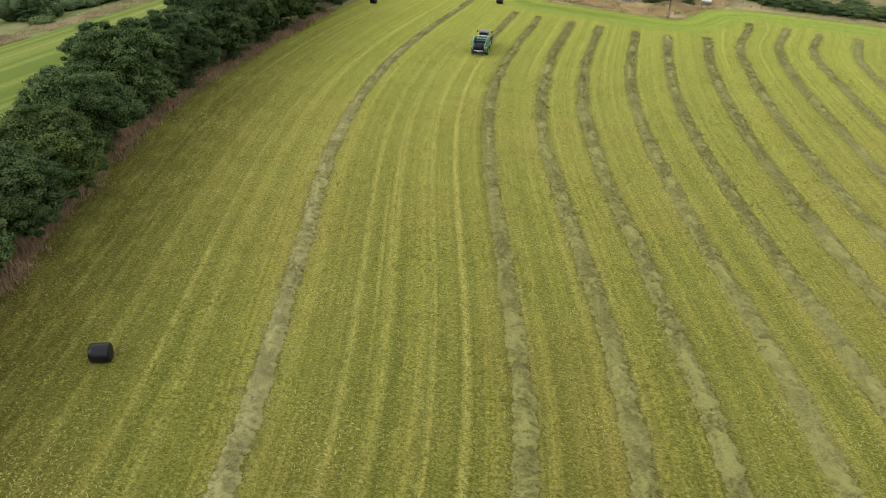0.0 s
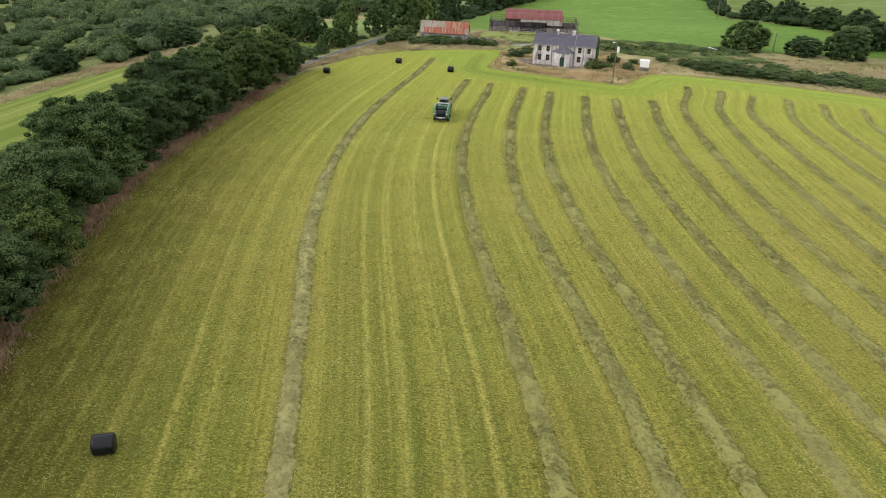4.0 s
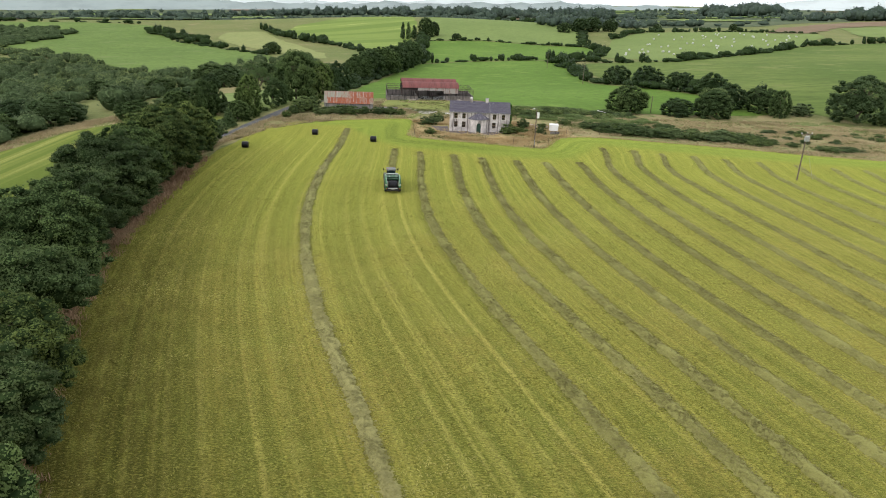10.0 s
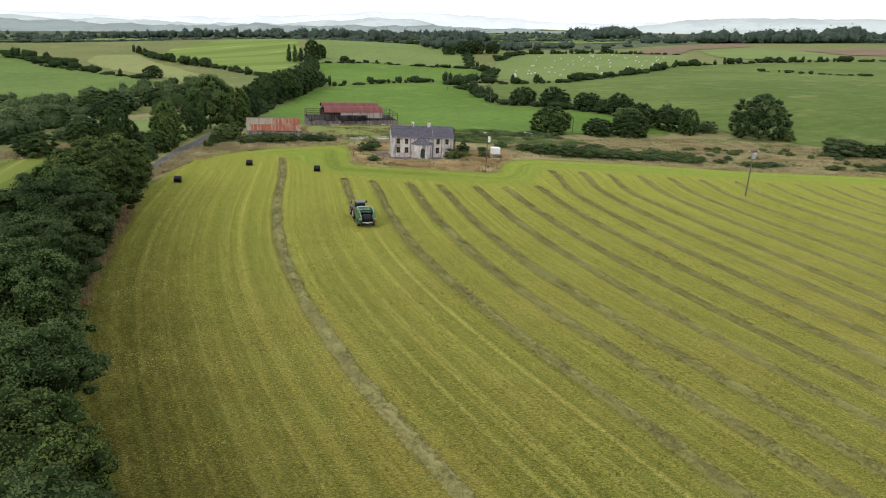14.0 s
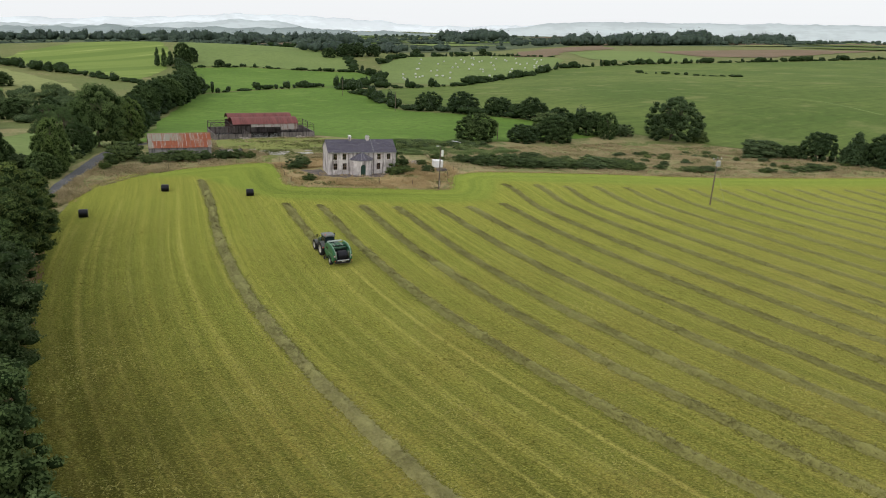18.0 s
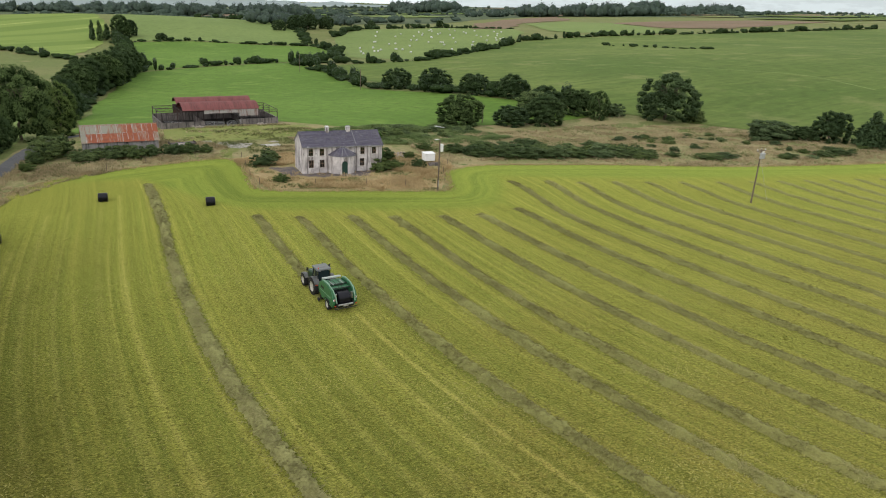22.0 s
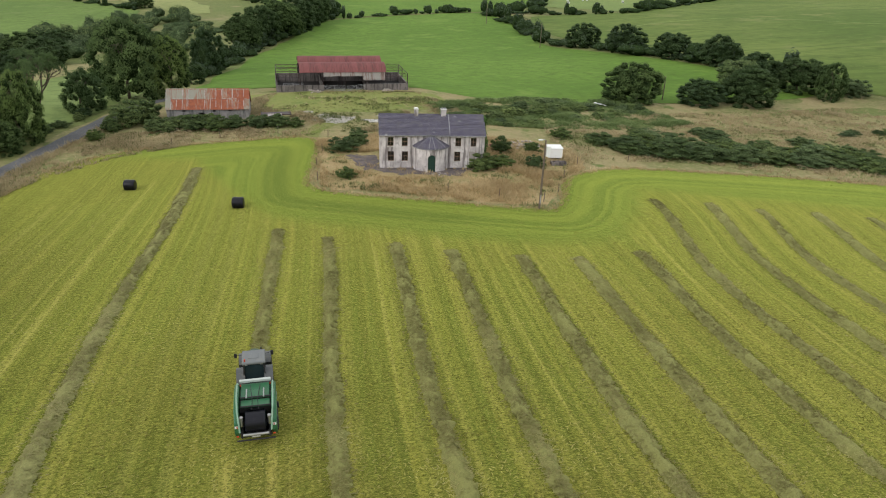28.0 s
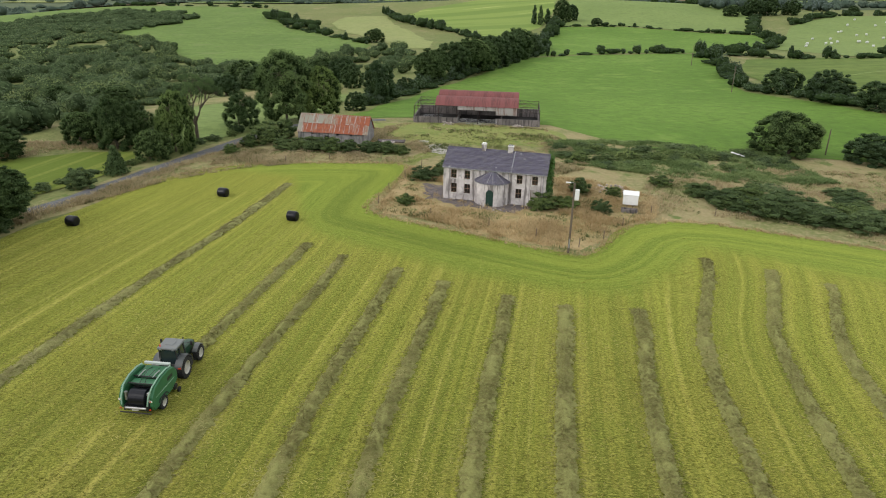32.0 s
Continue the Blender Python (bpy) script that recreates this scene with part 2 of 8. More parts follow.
# added dark filler inside crowns: the shade between leaves as a colour
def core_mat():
    m, nt, b = mat("crown_gap_shade", 1.0, spec=0.0)
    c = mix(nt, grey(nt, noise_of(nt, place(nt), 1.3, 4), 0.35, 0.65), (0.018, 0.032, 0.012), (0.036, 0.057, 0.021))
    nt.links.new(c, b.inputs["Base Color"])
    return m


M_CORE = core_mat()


# filler of the far trees, with the same haze in its colour
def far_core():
    m, nt, b = mat("hazed_far_filler", 1.0, spec=0.0)
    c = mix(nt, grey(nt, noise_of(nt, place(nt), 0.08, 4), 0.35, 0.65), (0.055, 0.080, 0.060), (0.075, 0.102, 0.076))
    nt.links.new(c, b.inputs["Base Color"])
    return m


# body of the scrub bushes, its colour darkened as shade in their gaps
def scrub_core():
    m, nt, b = mat("scrub_gap_shade", 1.0, spec=0.0)
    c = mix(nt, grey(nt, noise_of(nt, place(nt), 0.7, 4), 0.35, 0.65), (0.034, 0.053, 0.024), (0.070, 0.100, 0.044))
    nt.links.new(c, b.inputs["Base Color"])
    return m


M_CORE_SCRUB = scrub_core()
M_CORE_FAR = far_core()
M_DRY_PLOT = leaf_mat("house_plot_grass", (0.36, 0.26, 0.13), (0.47, 0.36, 0.19), (0.62, 0.50, 0.30), 0.4, False)


# the windrows of cut grass lie on these lines, counted across the field
ROW_AT = [-32.6, -19.7, -14.1, -6.9, -1.1, 5.9, 12.1, 18.9, 24.6, 31.2, 37.2, 43.9, 50.2, 57, 64.5, 71.5, 78, 84, 90, 96, 102, 108]
WHEEL_MARKS = [(-19.3, 115.0), (-25.5, 176.0), (-39.4, 172.0), (-46.2, 165.0), (-51.5, 150.0)]


def field_mat():
    """Mown grass: bands along the mowing lines (UV x runs across them, y along), round the headland (second UV), with stubble grain."""
    m, nt, b = mat("mown_grass", 0.95, spec=0.03)
    uv = nt.nodes.new("ShaderNodeUVMap")
    uv.uv_map = "rows"
    hd = nt.nodes.new("ShaderNodeUVMap")
    hd.uv_map = "headland"

    def scaled(src, s):
        mp = nt.nodes.new("ShaderNodeMapping")
        mp.inputs["Scale"].default_value = s
        nt.links.new(src.outputs["UV"], mp.inputs["Vector"])
        return mp.outputs["Vector"]

    def parts_of(src):
        sp = nt.nodes.new("ShaderNodeSeparateXYZ")
        nt.links.new(src.outputs["UV"], sp.inputs["Vector"])
        return sp.outputs["X"], sp.outputs["Y"]
    ring_d, ring = parts_of(hd)                        # ring: 1 on the headland, 0 among the rows
    across, along = parts_of(uv)
    v = place(nt)
    band = noise_of(nt, scaled(uv, (1.1, 0.012, 1)), 1.0, 3, 0.6)
    wide = noise_of(nt, scaled(uv, (0.3, 0.006, 1)), 1.0, 2, 0.5)
    band_h = noise_of(nt, scaled(hd, (0.5, 0.0, 1)), 1.0, 4, 0.65)
    patch = noise_of(nt, v, 0.045, 5, 0.62)
    streak = noise_of(nt, scaled(uv, (2.2, 0.5, 1)), 1.0, 4, 0.6)
    mottle = noise_of(nt, scaled(uv, (0.9, 0.28, 1)), 1.0, 4, 0.65)
    dash = noise_of(nt, scaled(uv, (4.0, 6.2, 1)), 1.0, 2, 0.7, 0.7)              # stalks laid across by the rake
    grain = noise_of(nt, v, 6.0, 2, 0.65)
    clod = noise_of(nt, v, 1.5, 3, 0.6, 0.6)
    green, yellow, pale, brown = (0.059, 0.077, 0.012), (0.139, 0.133, 0.022), (0.255, 0.238, 0.062), (0.140, 0.096, 0.026)
    rows = mix(nt, grey(nt, band, 0.40, 0.56), green, yellow)
    rows = mix(nt, grey(nt, mottle, 0.46, 0.62, 0.0, 0.55), rows, green)
    rows = mix(nt, grey(nt, wide, 0.40, 0.62, 0.0, 0.40), rows, green)
    fresh = mix(nt, grey(nt, band, 0.38, 0.6), (0.060, 0.089, 0.010), (0.132, 0.146, 0.020))
    rows = mix(nt, grey(nt, along, 55, 140, 0.0, 0.88), rows, fresh)
    # how far the nearest windrow lies, in fives of metres
    lines = ROW_AT[:13]
    lo, hi = lines[0] - 5, lines[-1] + 5
    stops = [(0.0, 1.0)]
    for a, z in zip(lines, lines[1:] + [None]):
        stops.append(((a - lo) / (hi - lo), 0.0))
        if z is not None:
            stops.append((((a + z) / 2 - lo) / (hi - lo), (z - a) / 10))
    stops.append((1.0, 1.0))
    near = ramp(nt, maths(nt, "DIVIDE", maths(nt, "SUBTRACT", across, lo), hi - lo), [(q, (w, w, w)) for q, w in stops])
    near = maths(nt, "ADD", near, maths(nt, "MULTIPLY", maths(nt, "SUBTRACT", streak, 0.5), 0.10))
    rim_w = maths(nt, "MULTIPLY", grey(nt, near, 0.17, 0.23), grey(nt, near, 0.30, 0.44, 1.0, 0.0))
    rows = mix(nt, maths(nt, "MULTIPLY", rim_w, grey(nt, mottle, 0.35, 0.6, 0.15, 0.6)), rows, mix(nt, 0.45, yellow, pale))
    rows = mix(nt, grey(nt, near, 0.45, 0.62, 0.0, 0.28), rows, green)
    rows = mix(nt, maths(nt, "MULTIPLY", grey(nt, band, 0.57, 0.70, 0.0, 0.75), grey(nt, streak, 0.35, 0.6, 0.4, 1.0)), rows, pale)
    marks = None
    for X, top in WHEEL_MARKS:
        d = maths(nt, "ABSOLUTE", maths(nt, "SUBTRACT", maths(nt, "ABSOLUTE", maths(nt, "SUBTRACT", across, X)), 1.3))
        k = maths(nt, "MULTIPLY", grey(nt, d, 0.05, 0.6, 1.0, 0.0), grey(nt, along, top - 1, top, 1.0, 0.0))
        marks = k if marks is None else maths(nt, "MAXIMUM", marks, k)
    rows = mix(nt, maths(nt, "MULTIPLY", marks, grey(nt, streak, 0.3, 0.65, 0.20, 0.72)), rows, pale)
    swept = maths(nt, "MULTIPLY", grey(nt, maths(nt, "ABSOLUTE", maths(nt, "SUBTRACT", across, WHEEL_MARKS[0][0])), 0.8, 1.1, 0.7, 0.0), grey(nt, along, 114, 115, 1.0, 0.0))
    rows = mix(nt, swept, rows, green)
    rows = mix(nt, maths(nt, "MULTIPLY", maths(nt, "MULTIPLY", grey(nt, patch, 0.44, 0.62, 0.10, 0.72), grey(nt, along, 60, 150, 1.0, 0.40)), grey(nt, clod, 0.35, 0.60, 0.45, 0.9)), rows, brown)
    rounds = mix(nt, grey(nt, band_h, 0.42, 0.58), (0.034, 0.072, 0.006), (0.116, 0.150, 0.020))
    rim = mix(nt, grey(nt, streak, 0.3, 0.7), (0.028, 0.058, 0.008), (0.062, 0.094, 0.016))
    far_off = node(nt, "ShaderNodeVectorMath")
    far_off.operation = "DISTANCE"
    nt.links.new(v, far_off.inputs[0])
    far_off.inputs[1].default_value = (-11, 163, 0)
    bow = grey(nt, maths(nt, "ABSOLUTE", maths(nt, "SUBTRACT", ring_d, 5.0)), 0.8, 3.4, 0.70, 0.0)       # where the machines turned
    bow = maths(nt, "MULTIPLY", bow, maths(nt, "MULTIPLY", grey(nt, far_off.outputs["Value"], 14, 27, 1.0, 0.0), grey(nt, streak, 0.3, 0.65, 0.55, 1.0)))
    rounds = mix(nt, bow, rounds, rim)
    dry = maths(nt, "MULTIPLY", grey(nt, across, -52, -36, 1.0, 0.0), grey(nt, mottle, 0.30, 0.58, 0.45, 1.0))       # thin brown sward beside the trees, with their shade in its colour
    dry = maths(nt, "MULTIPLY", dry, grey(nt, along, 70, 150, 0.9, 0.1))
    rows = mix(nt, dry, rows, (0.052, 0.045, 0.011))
    col = mix(nt, ring, rows, rounds)
    stripe = noise_of(nt, scaled(uv, (1.7, 0.005, 1)), 1.0, 2, 0.55)                # what each pass of the mower left
    tone = ramp(nt, stripe, [(0.36, (0.58, 0.64, 0.55)), (0.50, (1.0, 1.0, 1.0)), (0.64, (1.42, 1.34, 1.45))])
    col = mix(nt, maths(nt, "SUBTRACT", 0.9, maths(nt, "MULTIPLY", ring, 0.9)), col, mix(nt, 1.0, col, tone, "MULTIPLY"))
    soft = maths(nt, "MULTIPLY", maths(nt, "SUBTRACT", 1.0, maths(nt, "MULTIPLY", ring, 0.55)), grey(nt, along, 60, 125, 0.74, 0.84))
    col = mix(nt, maths(nt, "MULTIPLY", grey(nt, dash, 0.38, 0.49, 0.95, 0.0), soft), col, (0.020, 0.025, 0.002))
    col = mix(nt, maths(nt, "MULTIPLY", grey(nt, dash, 0.54, 0.65, 0.0, 0.60), soft), col, (0.31, 0.285, 0.060))
    col = mix(nt, grey(nt, grain, 0.36, 0.46, 0.55, 0.0), col, (0.040, 0.046, 0.004))
    nt.links.new(col, b.inputs["Base Color"])
    fuzz(b, 0.42, (0.95, 0.93, 0.18))
    nt.links.new(mix(nt, ring, mix(nt, grey(nt, along, 60, 140), (0.95, 0.94, 0.23), (0.90, 0.95, 0.20)), (0.81, 0.96, 0.20)), b.inputs["Sheen Tint"])
    lie_flat = maths(nt, "MAXIMUM", maths(nt, "MULTIPLY", dry, 0.65), maths(nt, "MULTIPLY", maths(nt, "MULTIPLY", bow, ring), 0.35))
    nt.links.new(maths(nt, "MULTIPLY", maths(nt, "SUBTRACT", 1.0, lie_flat), 0.42), b.inputs["Sheen Weight"])
    bump(nt, b, maths(nt, "ADD", dash, maths(nt, "MULTIPLY", clod, 0.6)), 0.75, 0.13)
    return m


M_FIELD = field_mat()


def swath_mat(name, straw, green):
    """Raked grass: straw-coloured where it has dried, greener towards the headland; wisps in two tones."""
    m, nt, b = mat(name, 0.95, spec=0.08)
    v = place(nt)
    sp = nt.nodes.new("ShaderNodeSeparateXYZ")
    nt.links.new(v, sp.inputs["Vector"])
    slow, quick = noise_of(nt, v, 0.35, 4, 0.6), noise_of(nt, v, 4.5, 3, 0.7, 0.8)
    dried = maths(nt, "ADD", sp.outputs["Y"], maths(nt, "MULTIPLY", maths(nt, "SUBTRACT", slow, 0.5), 60))
    col = mix(nt, grey(nt, dried, 55, 125), straw, green)
    col = mix(nt, grey(nt, quick, 0.46, 0.70, 0.0, 0.55), col, tuple(0.58 * x for x in green))
    col = mix(nt, grey(nt, quick, 0.30, 0.46, 0.5, 0.0), col, tuple(1.2 * x for x in straw))
    nt.links.new(col, b.inputs["Base Color"])
    bump(nt, b, quick, 0.6, 0.12)
    fuzz(b, 0.22, (0.85, 0.86, 0.30))
    return m


M_SWATH = swath_mat("cut_grass_swath", (0.214, 0.206, 0.068), (0.180, 0.182, 0.062))


def strip_mat(name, a, b_, pale, turn, pitch):
    """A mown field seen from far: alternate strips of stubble and of cut grass."""
    m, nt, b = mat(name, 0.95, spec=0.08)
    v = place(nt, (1, 1, 1), (0, 0, turn))
    mp = nt.nodes.new("ShaderNodeMapping")
    mp.inputs["Scale"].default_value = (1 / pitch, 0.004, 0)
    nt.links.new(v, mp.inputs["Vector"])
    st = noise_of(nt, mp.outputs["Vector"], 1.0, 2, 0.5)
    c = mix(nt, grey(nt, st, 0.44, 0.54), a, b_)
    c = mix(nt, grey(nt, st, 0.60, 0.66), c, pale)
    c = mix(nt, grey(nt, noise_of(nt, place(nt), 1.5, 3, 0.7), 0.4, 0.7, 0.0, 0.3), c, tuple(x * 0.6 for x in a))
    nt.links.new(c, b.inputs["Base Color"])
    fuzz(b, 0.08, (0.9, 0.95, 0.2))
    return m


M_STRIP = strip_mat("strip_meadow", (0.088, 0.130, 0.022), (0.145, 0.178, 0.038), (0.235, 0.245, 0.072), radians(6), 2.0)
M_STRIP_FAR = strip_mat("far_strip_meadow", (0.120, 0.190, 0.045), (0.175, 0.245, 0.062), (0.36, 0.40, 0.14), radians(55), 20)
# ---- helpers for building ----
def mesh_ob(name, verts, faces, material, parent=None, label="", smooth=False):
    me = bpy.data.meshes.new(name)
    me.from_pydata([tuple(v) for v in verts], [], faces)
    if material:
        me.materials.append(material)
    if smooth:
        me.polygons.foreach_set("use_smooth", [True] * len(me.polygons))
    me.update()
    ob = new(name, me)
    if parent:
        ob.parent = parent
    if label:
        ob["label"] = label
    return ob


def part(name, bm, material, parent, label="", smooth=False):
    """One bmesh as one mesh object under a thing or a part."""
    me = bpy.data.meshes.new(name)
    bm.to_mesh(me)
    bm.free()
    me.materials.append(material)
    if smooth:
        me.polygons.foreach_set("use_smooth", [True] * len(me.polygons))
    ob = new(name, me)
    ob.parent = parent
    if label:
        ob["label"] = label
    return ob


def thing(name, m, label, category, group="", kind=""):
    ob = new(name)
    ob.matrix_basis = m
    return tagged(ob, label, category, group, kind)


def add_box(bm, x0, x1, y0, y1, z0, z1, m=None, bevel=0.0):
    r = bmesh.ops.create_cube(bm, size=1)
    t = Matrix.Translation(((x0 + x1) / 2, (y0 + y1) / 2, (z0 + z1) / 2)) @ Matrix.Diagonal((x1 - x0, y1 - y0, z1 - z0, 1))
    bmesh.ops.transform(bm, matrix=(m @ t) if m else t, verts=r["verts"])
    if bevel:
        edges = list({e for v in r["verts"] for e in v.link_edges})
        bmesh.ops.bevel(bm, geom=edges, offset=bevel, segments=2, affect="EDGES", profile=0.5)


def box(x0, x1, y0, y1, z0, z1, bevel=0.0):
    bm = bmesh.new()
    add_box(bm, x0, x1, y0, y1, z0, z1, None, bevel)
    return bm


def add_tube(bm, pts, radii, sides=6):
    """A tapered tube along points."""
    rings = []
    pts = [Vector(p) for p in pts]
    for i, p in enumerate(pts):
        d = (pts[min(i + 1, len(pts) - 1)] - pts[max(i - 1, 0)]).normalized()
        q = d.to_track_quat("Z", "Y")
        r = radii[i] if isinstance(radii, (list, tuple)) else radii
        rings.append([bm.verts.new(p + q @ Vector((r * math.cos(a), r * math.sin(a), 0))) for a in [2 * math.pi * k / sides for k in range(sides)]])
    for a, b in zip(rings, rings[1:]):
        for k in range(sides):
            bm.faces.new((a[k], a[(k + 1) % sides], b[(k + 1) % sides], b[k]))
    bm.faces.new(rings[0][::-1])
    bm.faces.new(rings[-1])


def tube(pts, radii, sides=6):
    bm = bmesh.new()
    add_tube(bm, pts, radii, sides)
    return bm


def add_prism(bm, outline, x0, x1):
    """An outline in y and z, drawn out along x."""
    a = [bm.verts.new((x0, y, z)) for y, z in outline]
    b = [bm.verts.new((x1, y, z)) for y, z in outline]
    n = len(outline)
    for i in range(n):
        bm.faces.new((a[i], a[(i + 1) % n], b[(i + 1) % n], b[i]))
    bm.faces.new(a[::-1])
    bm.faces.new(b)
    bmesh.ops.recalc_face_normals(bm, faces=bm.faces[:])


def prism(outline, x0, x1, bevel=0.0):
    bm = bmesh.new()
    add_prism(bm, outline, x0, x1)
    if bevel:
        bmesh.ops.bevel(bm, geom=bm.edges[:], offset=bevel, segments=2, affect="EDGES", profile=0.5)
    return bm


# ---- the lie of the land ----
BUMPS = [(25, 75, 45, 35, 1.1), (3, 171, 18, 14, 0.5), (-3, 230, 24, 9, 0.5), (118, 208, 55, 30, -3.6), (330, 300, 120, 90, 3.5), (10, 860, 180, 100, 20), (-46, 185, 22, 45, -1.1), (72, 335, 60, 55, -2.6), (-190, 660, 120, 100, 5), (-420, 900, 170, 170, 20), (170, 580, 90, 90, -4)]


def height(x, y):
    """The field is level; round it the land falls to the north-west and climbs to the east."""
    x, y = np.asarray(x, float), np.asarray(y, float)
    d = np.sqrt(np.maximum(np.abs(x - 30) - 115, 0) ** 2 + np.maximum(y - 216, 0) ** 2 + np.maximum(-60 - y, 0) ** 2)
    r = np.hypot(x, y) + 1e-6
    k = 2500 * np.tanh(r / 2500) / r
    z = -0.6 + (1 - np.exp(-d / 60)) * ((0.0436 * x - 0.028 * y) * k + 0.6)
    for cx, cy, sx, sy, a in BUMPS:
        z = z + a * np.exp(-0.5 * ((x - cx) / sx) ** 2 - 0.5 * ((y - cy) / sy) ** 2)
    return z


def lie(x, y, up=0.0):
    return Vector((x, y, float(height(x, y)) + up))


def steps(lo, a, b, hi, fine, grow=1.12):
    """Grid lines: even between a and b, wider and wider outside."""
    v = list(np.arange(a, b + 0.1, fine))
    s = fine
    while v[-1] < hi:
        s *= grow
        v.append(v[-1] + s)
    s = fine
    while v[0] > lo:
        s *= grow
        v.insert(0, v[0] - s)
    return np.array(v)


gx, gy = steps(-4600, -300, 500, 4600, 12), steps(-3000, -60, 760, 4700, 12)
GX, GY = np.meshgrid(gx, gy)
GZ = height(GX, GY)
n_x, n_y = len(gx), len(gy)
ground = mesh_ob("ground", np.stack([GX.ravel(), GY.ravel(), GZ.ravel()], 1).tolist(),
                 [(j * n_x + i, j * n_x + i + 1, (j + 1) * n_x + i + 1, (j + 1) * n_x + i) for j in range(n_y - 1) for i in range(n_x - 1)], M_ROUGH, smooth=True)
tagged(ground, "rough green and straw-coloured country ground rolling to the horizon", "ground", kind="structure")


def inside(poly, x, y):
    """Which of the points lie in the polygon."""
    x, y = np.asarray(x, float), np.asarray(y, float)
    r = np.zeros(x.shape, bool)
    n = len(poly)
    for i in range(n):
        (x0, y0), (x1, y1) = poly[i], poly[(i + 1) % n]
        hit = (y0 > y) != (y1 > y)
        r ^= hit & (x < (x1 - x0) * (y - y0) / (y1 - y0 + 1e-12) + x0)
    return r


def densify(poly, step, wobble=0.0, closed=True, seed=1):
    rng = random.Random(seed)
    out = []
    n = len(poly)
    for i in range(n if closed else n - 1):
        (x0, y0), (x1, y1) = poly[i], poly[(i + 1) % n]
        k = max(1, int(math.hypot(x1 - x0, y1 - y0) / step))
        for j in range(k):
            t = j / k
            out.append((x0 + (x1 - x0) * t + rng.uniform(-wobble, wobble), y0 + (y1 - y0) * t + rng.uniform(-wobble, wobble)))
    if not closed:
        out.append(poly[-1])
    return out


def smooth_line(pts, per=6, closed=False):
    """A rounded line through the points."""
    n = len(pts)
    out = []
    for i in range(n if closed else n - 1):
        p = [pts[(i + k) % n] if closed else pts[max(0, min(n - 1, i + k))] for k in (-1, 0, 1, 2)]
        for j in range(per):
            t = j / per
            out.append(tuple(0.5 * (2 * p[1][a] + (p[2][a] - p[0][a]) * t + (2 * p[0][a] - 5 * p[1][a] + 4 * p[2][a] - p[3][a]) * t * t
                                    + (3 * p[1][a] - p[0][a] - 3 * p[2][a] + p[3][a]) * t ** 3) for a in (0, 1)))
    if not closed:
        out.append(tuple(pts[-1]))
    return out


from mathutils.geometry import delaunay_2d_cdt


def patch(name, poly, material, up, step, label, category, wobble=0.5, seed=3, uv=None):
    """A sheet of turf or paving that follows the land inside an outline."""
    edge = densify(poly, step, wobble, True, seed)
    xs, ys = [p[0] for p in edge], [p[1] for p in edge]
    X, Y = np.meshgrid(np.arange(min(xs), max(xs), step), np.arange(min(ys), max(ys), step))
    X, Y = X.ravel() + 0.013, Y.ravel() + 0.017
    ok = inside(edge, X, Y)
    pts = [Vector(p) for p in edge] + [Vector((a, b)) for a, b in zip(X[ok], Y[ok])]
    n = len(edge)
    v, e, f, *_ = delaunay_2d_cdt(pts, [(i, (i + 1) % n) for i in range(n)], [list(range(n))], 1, 0.001)
    vx, vy = np.array([p.x for p in v]), np.array([p.y for p in v])
    ob = mesh_ob(name, np.stack([vx, vy, height(vx, vy) + up], 1).tolist(), [list(q) for q in f], material, smooth=True)
    me = ob.data
    flip = bmesh.new()
    flip.from_mesh(me)
    for q in flip.faces:
        if q.normal.z < 0:
            q.normal_flip()
    flip.to_mesh(me)
    flip.free()
    if uv:
        idx = np.zeros(len(me.loops), int)
        me.loops.foreach_get("vertex_index", idx)
        co = np.zeros(len(me.vertices) * 3)
        me.vertices.foreach_get("co", co)
        co = co.reshape(-1, 3)
        for layer, val in uv(co[:, 0], co[:, 1]).items():
            lay = me.uv_layers.new(name=layer)
            lay.data.foreach_set("uv", val[idx].astype(np.float32).ravel())
    return tagged(ob, label, category, kind="structure")


def ribbon(name, line, width, material, up, label, category, seed=1):
    """A lane or track along a line."""
    rng = random.Random(seed)
    v, f = [], []
    for i, p in enumerate(line):
        a, b = Vector(line[max(0, i - 1)]), Vector(line[min(len(line) - 1, i + 1)])
        d = (b - a).normalized()
        nrm = Vector((-d.y, d.x))
        for k in (-1, -0.5, 0, 0.5, 1):
            q = Vector(p) + nrm * (k * (width / 2 + rng.uniform(-0.12, 0.12)))
            v.append(lie(q.x, q.y, up + 0.03 * (1 - k * k)))
    for i in range(len(line) - 1):
        for k in range(4):
            f.append((i * 5 + k + 1, i * 5 + k, i * 5 + 5 + k, i * 5 + 6 + k))
    return tagged(mesh_ob(name, v, f, material, smooth=True), label, category, kind="structure")


M_VERGE = ground_mat("russet_verge", (0.29, 0.20, 0.125), (0.19, 0.15, 0.075), (0.36, 0.26, 0.165), 0.25, 2.4, (0.11, 0.12, 0.045))
M_TRACK = ground_mat("grassy_track", (0.16, 0.19, 0.045), (0.20, 0.21, 0.07), (0.12, 0.15, 0.04), 0.3, 2.0, (0.24, 0.205, 0.11))
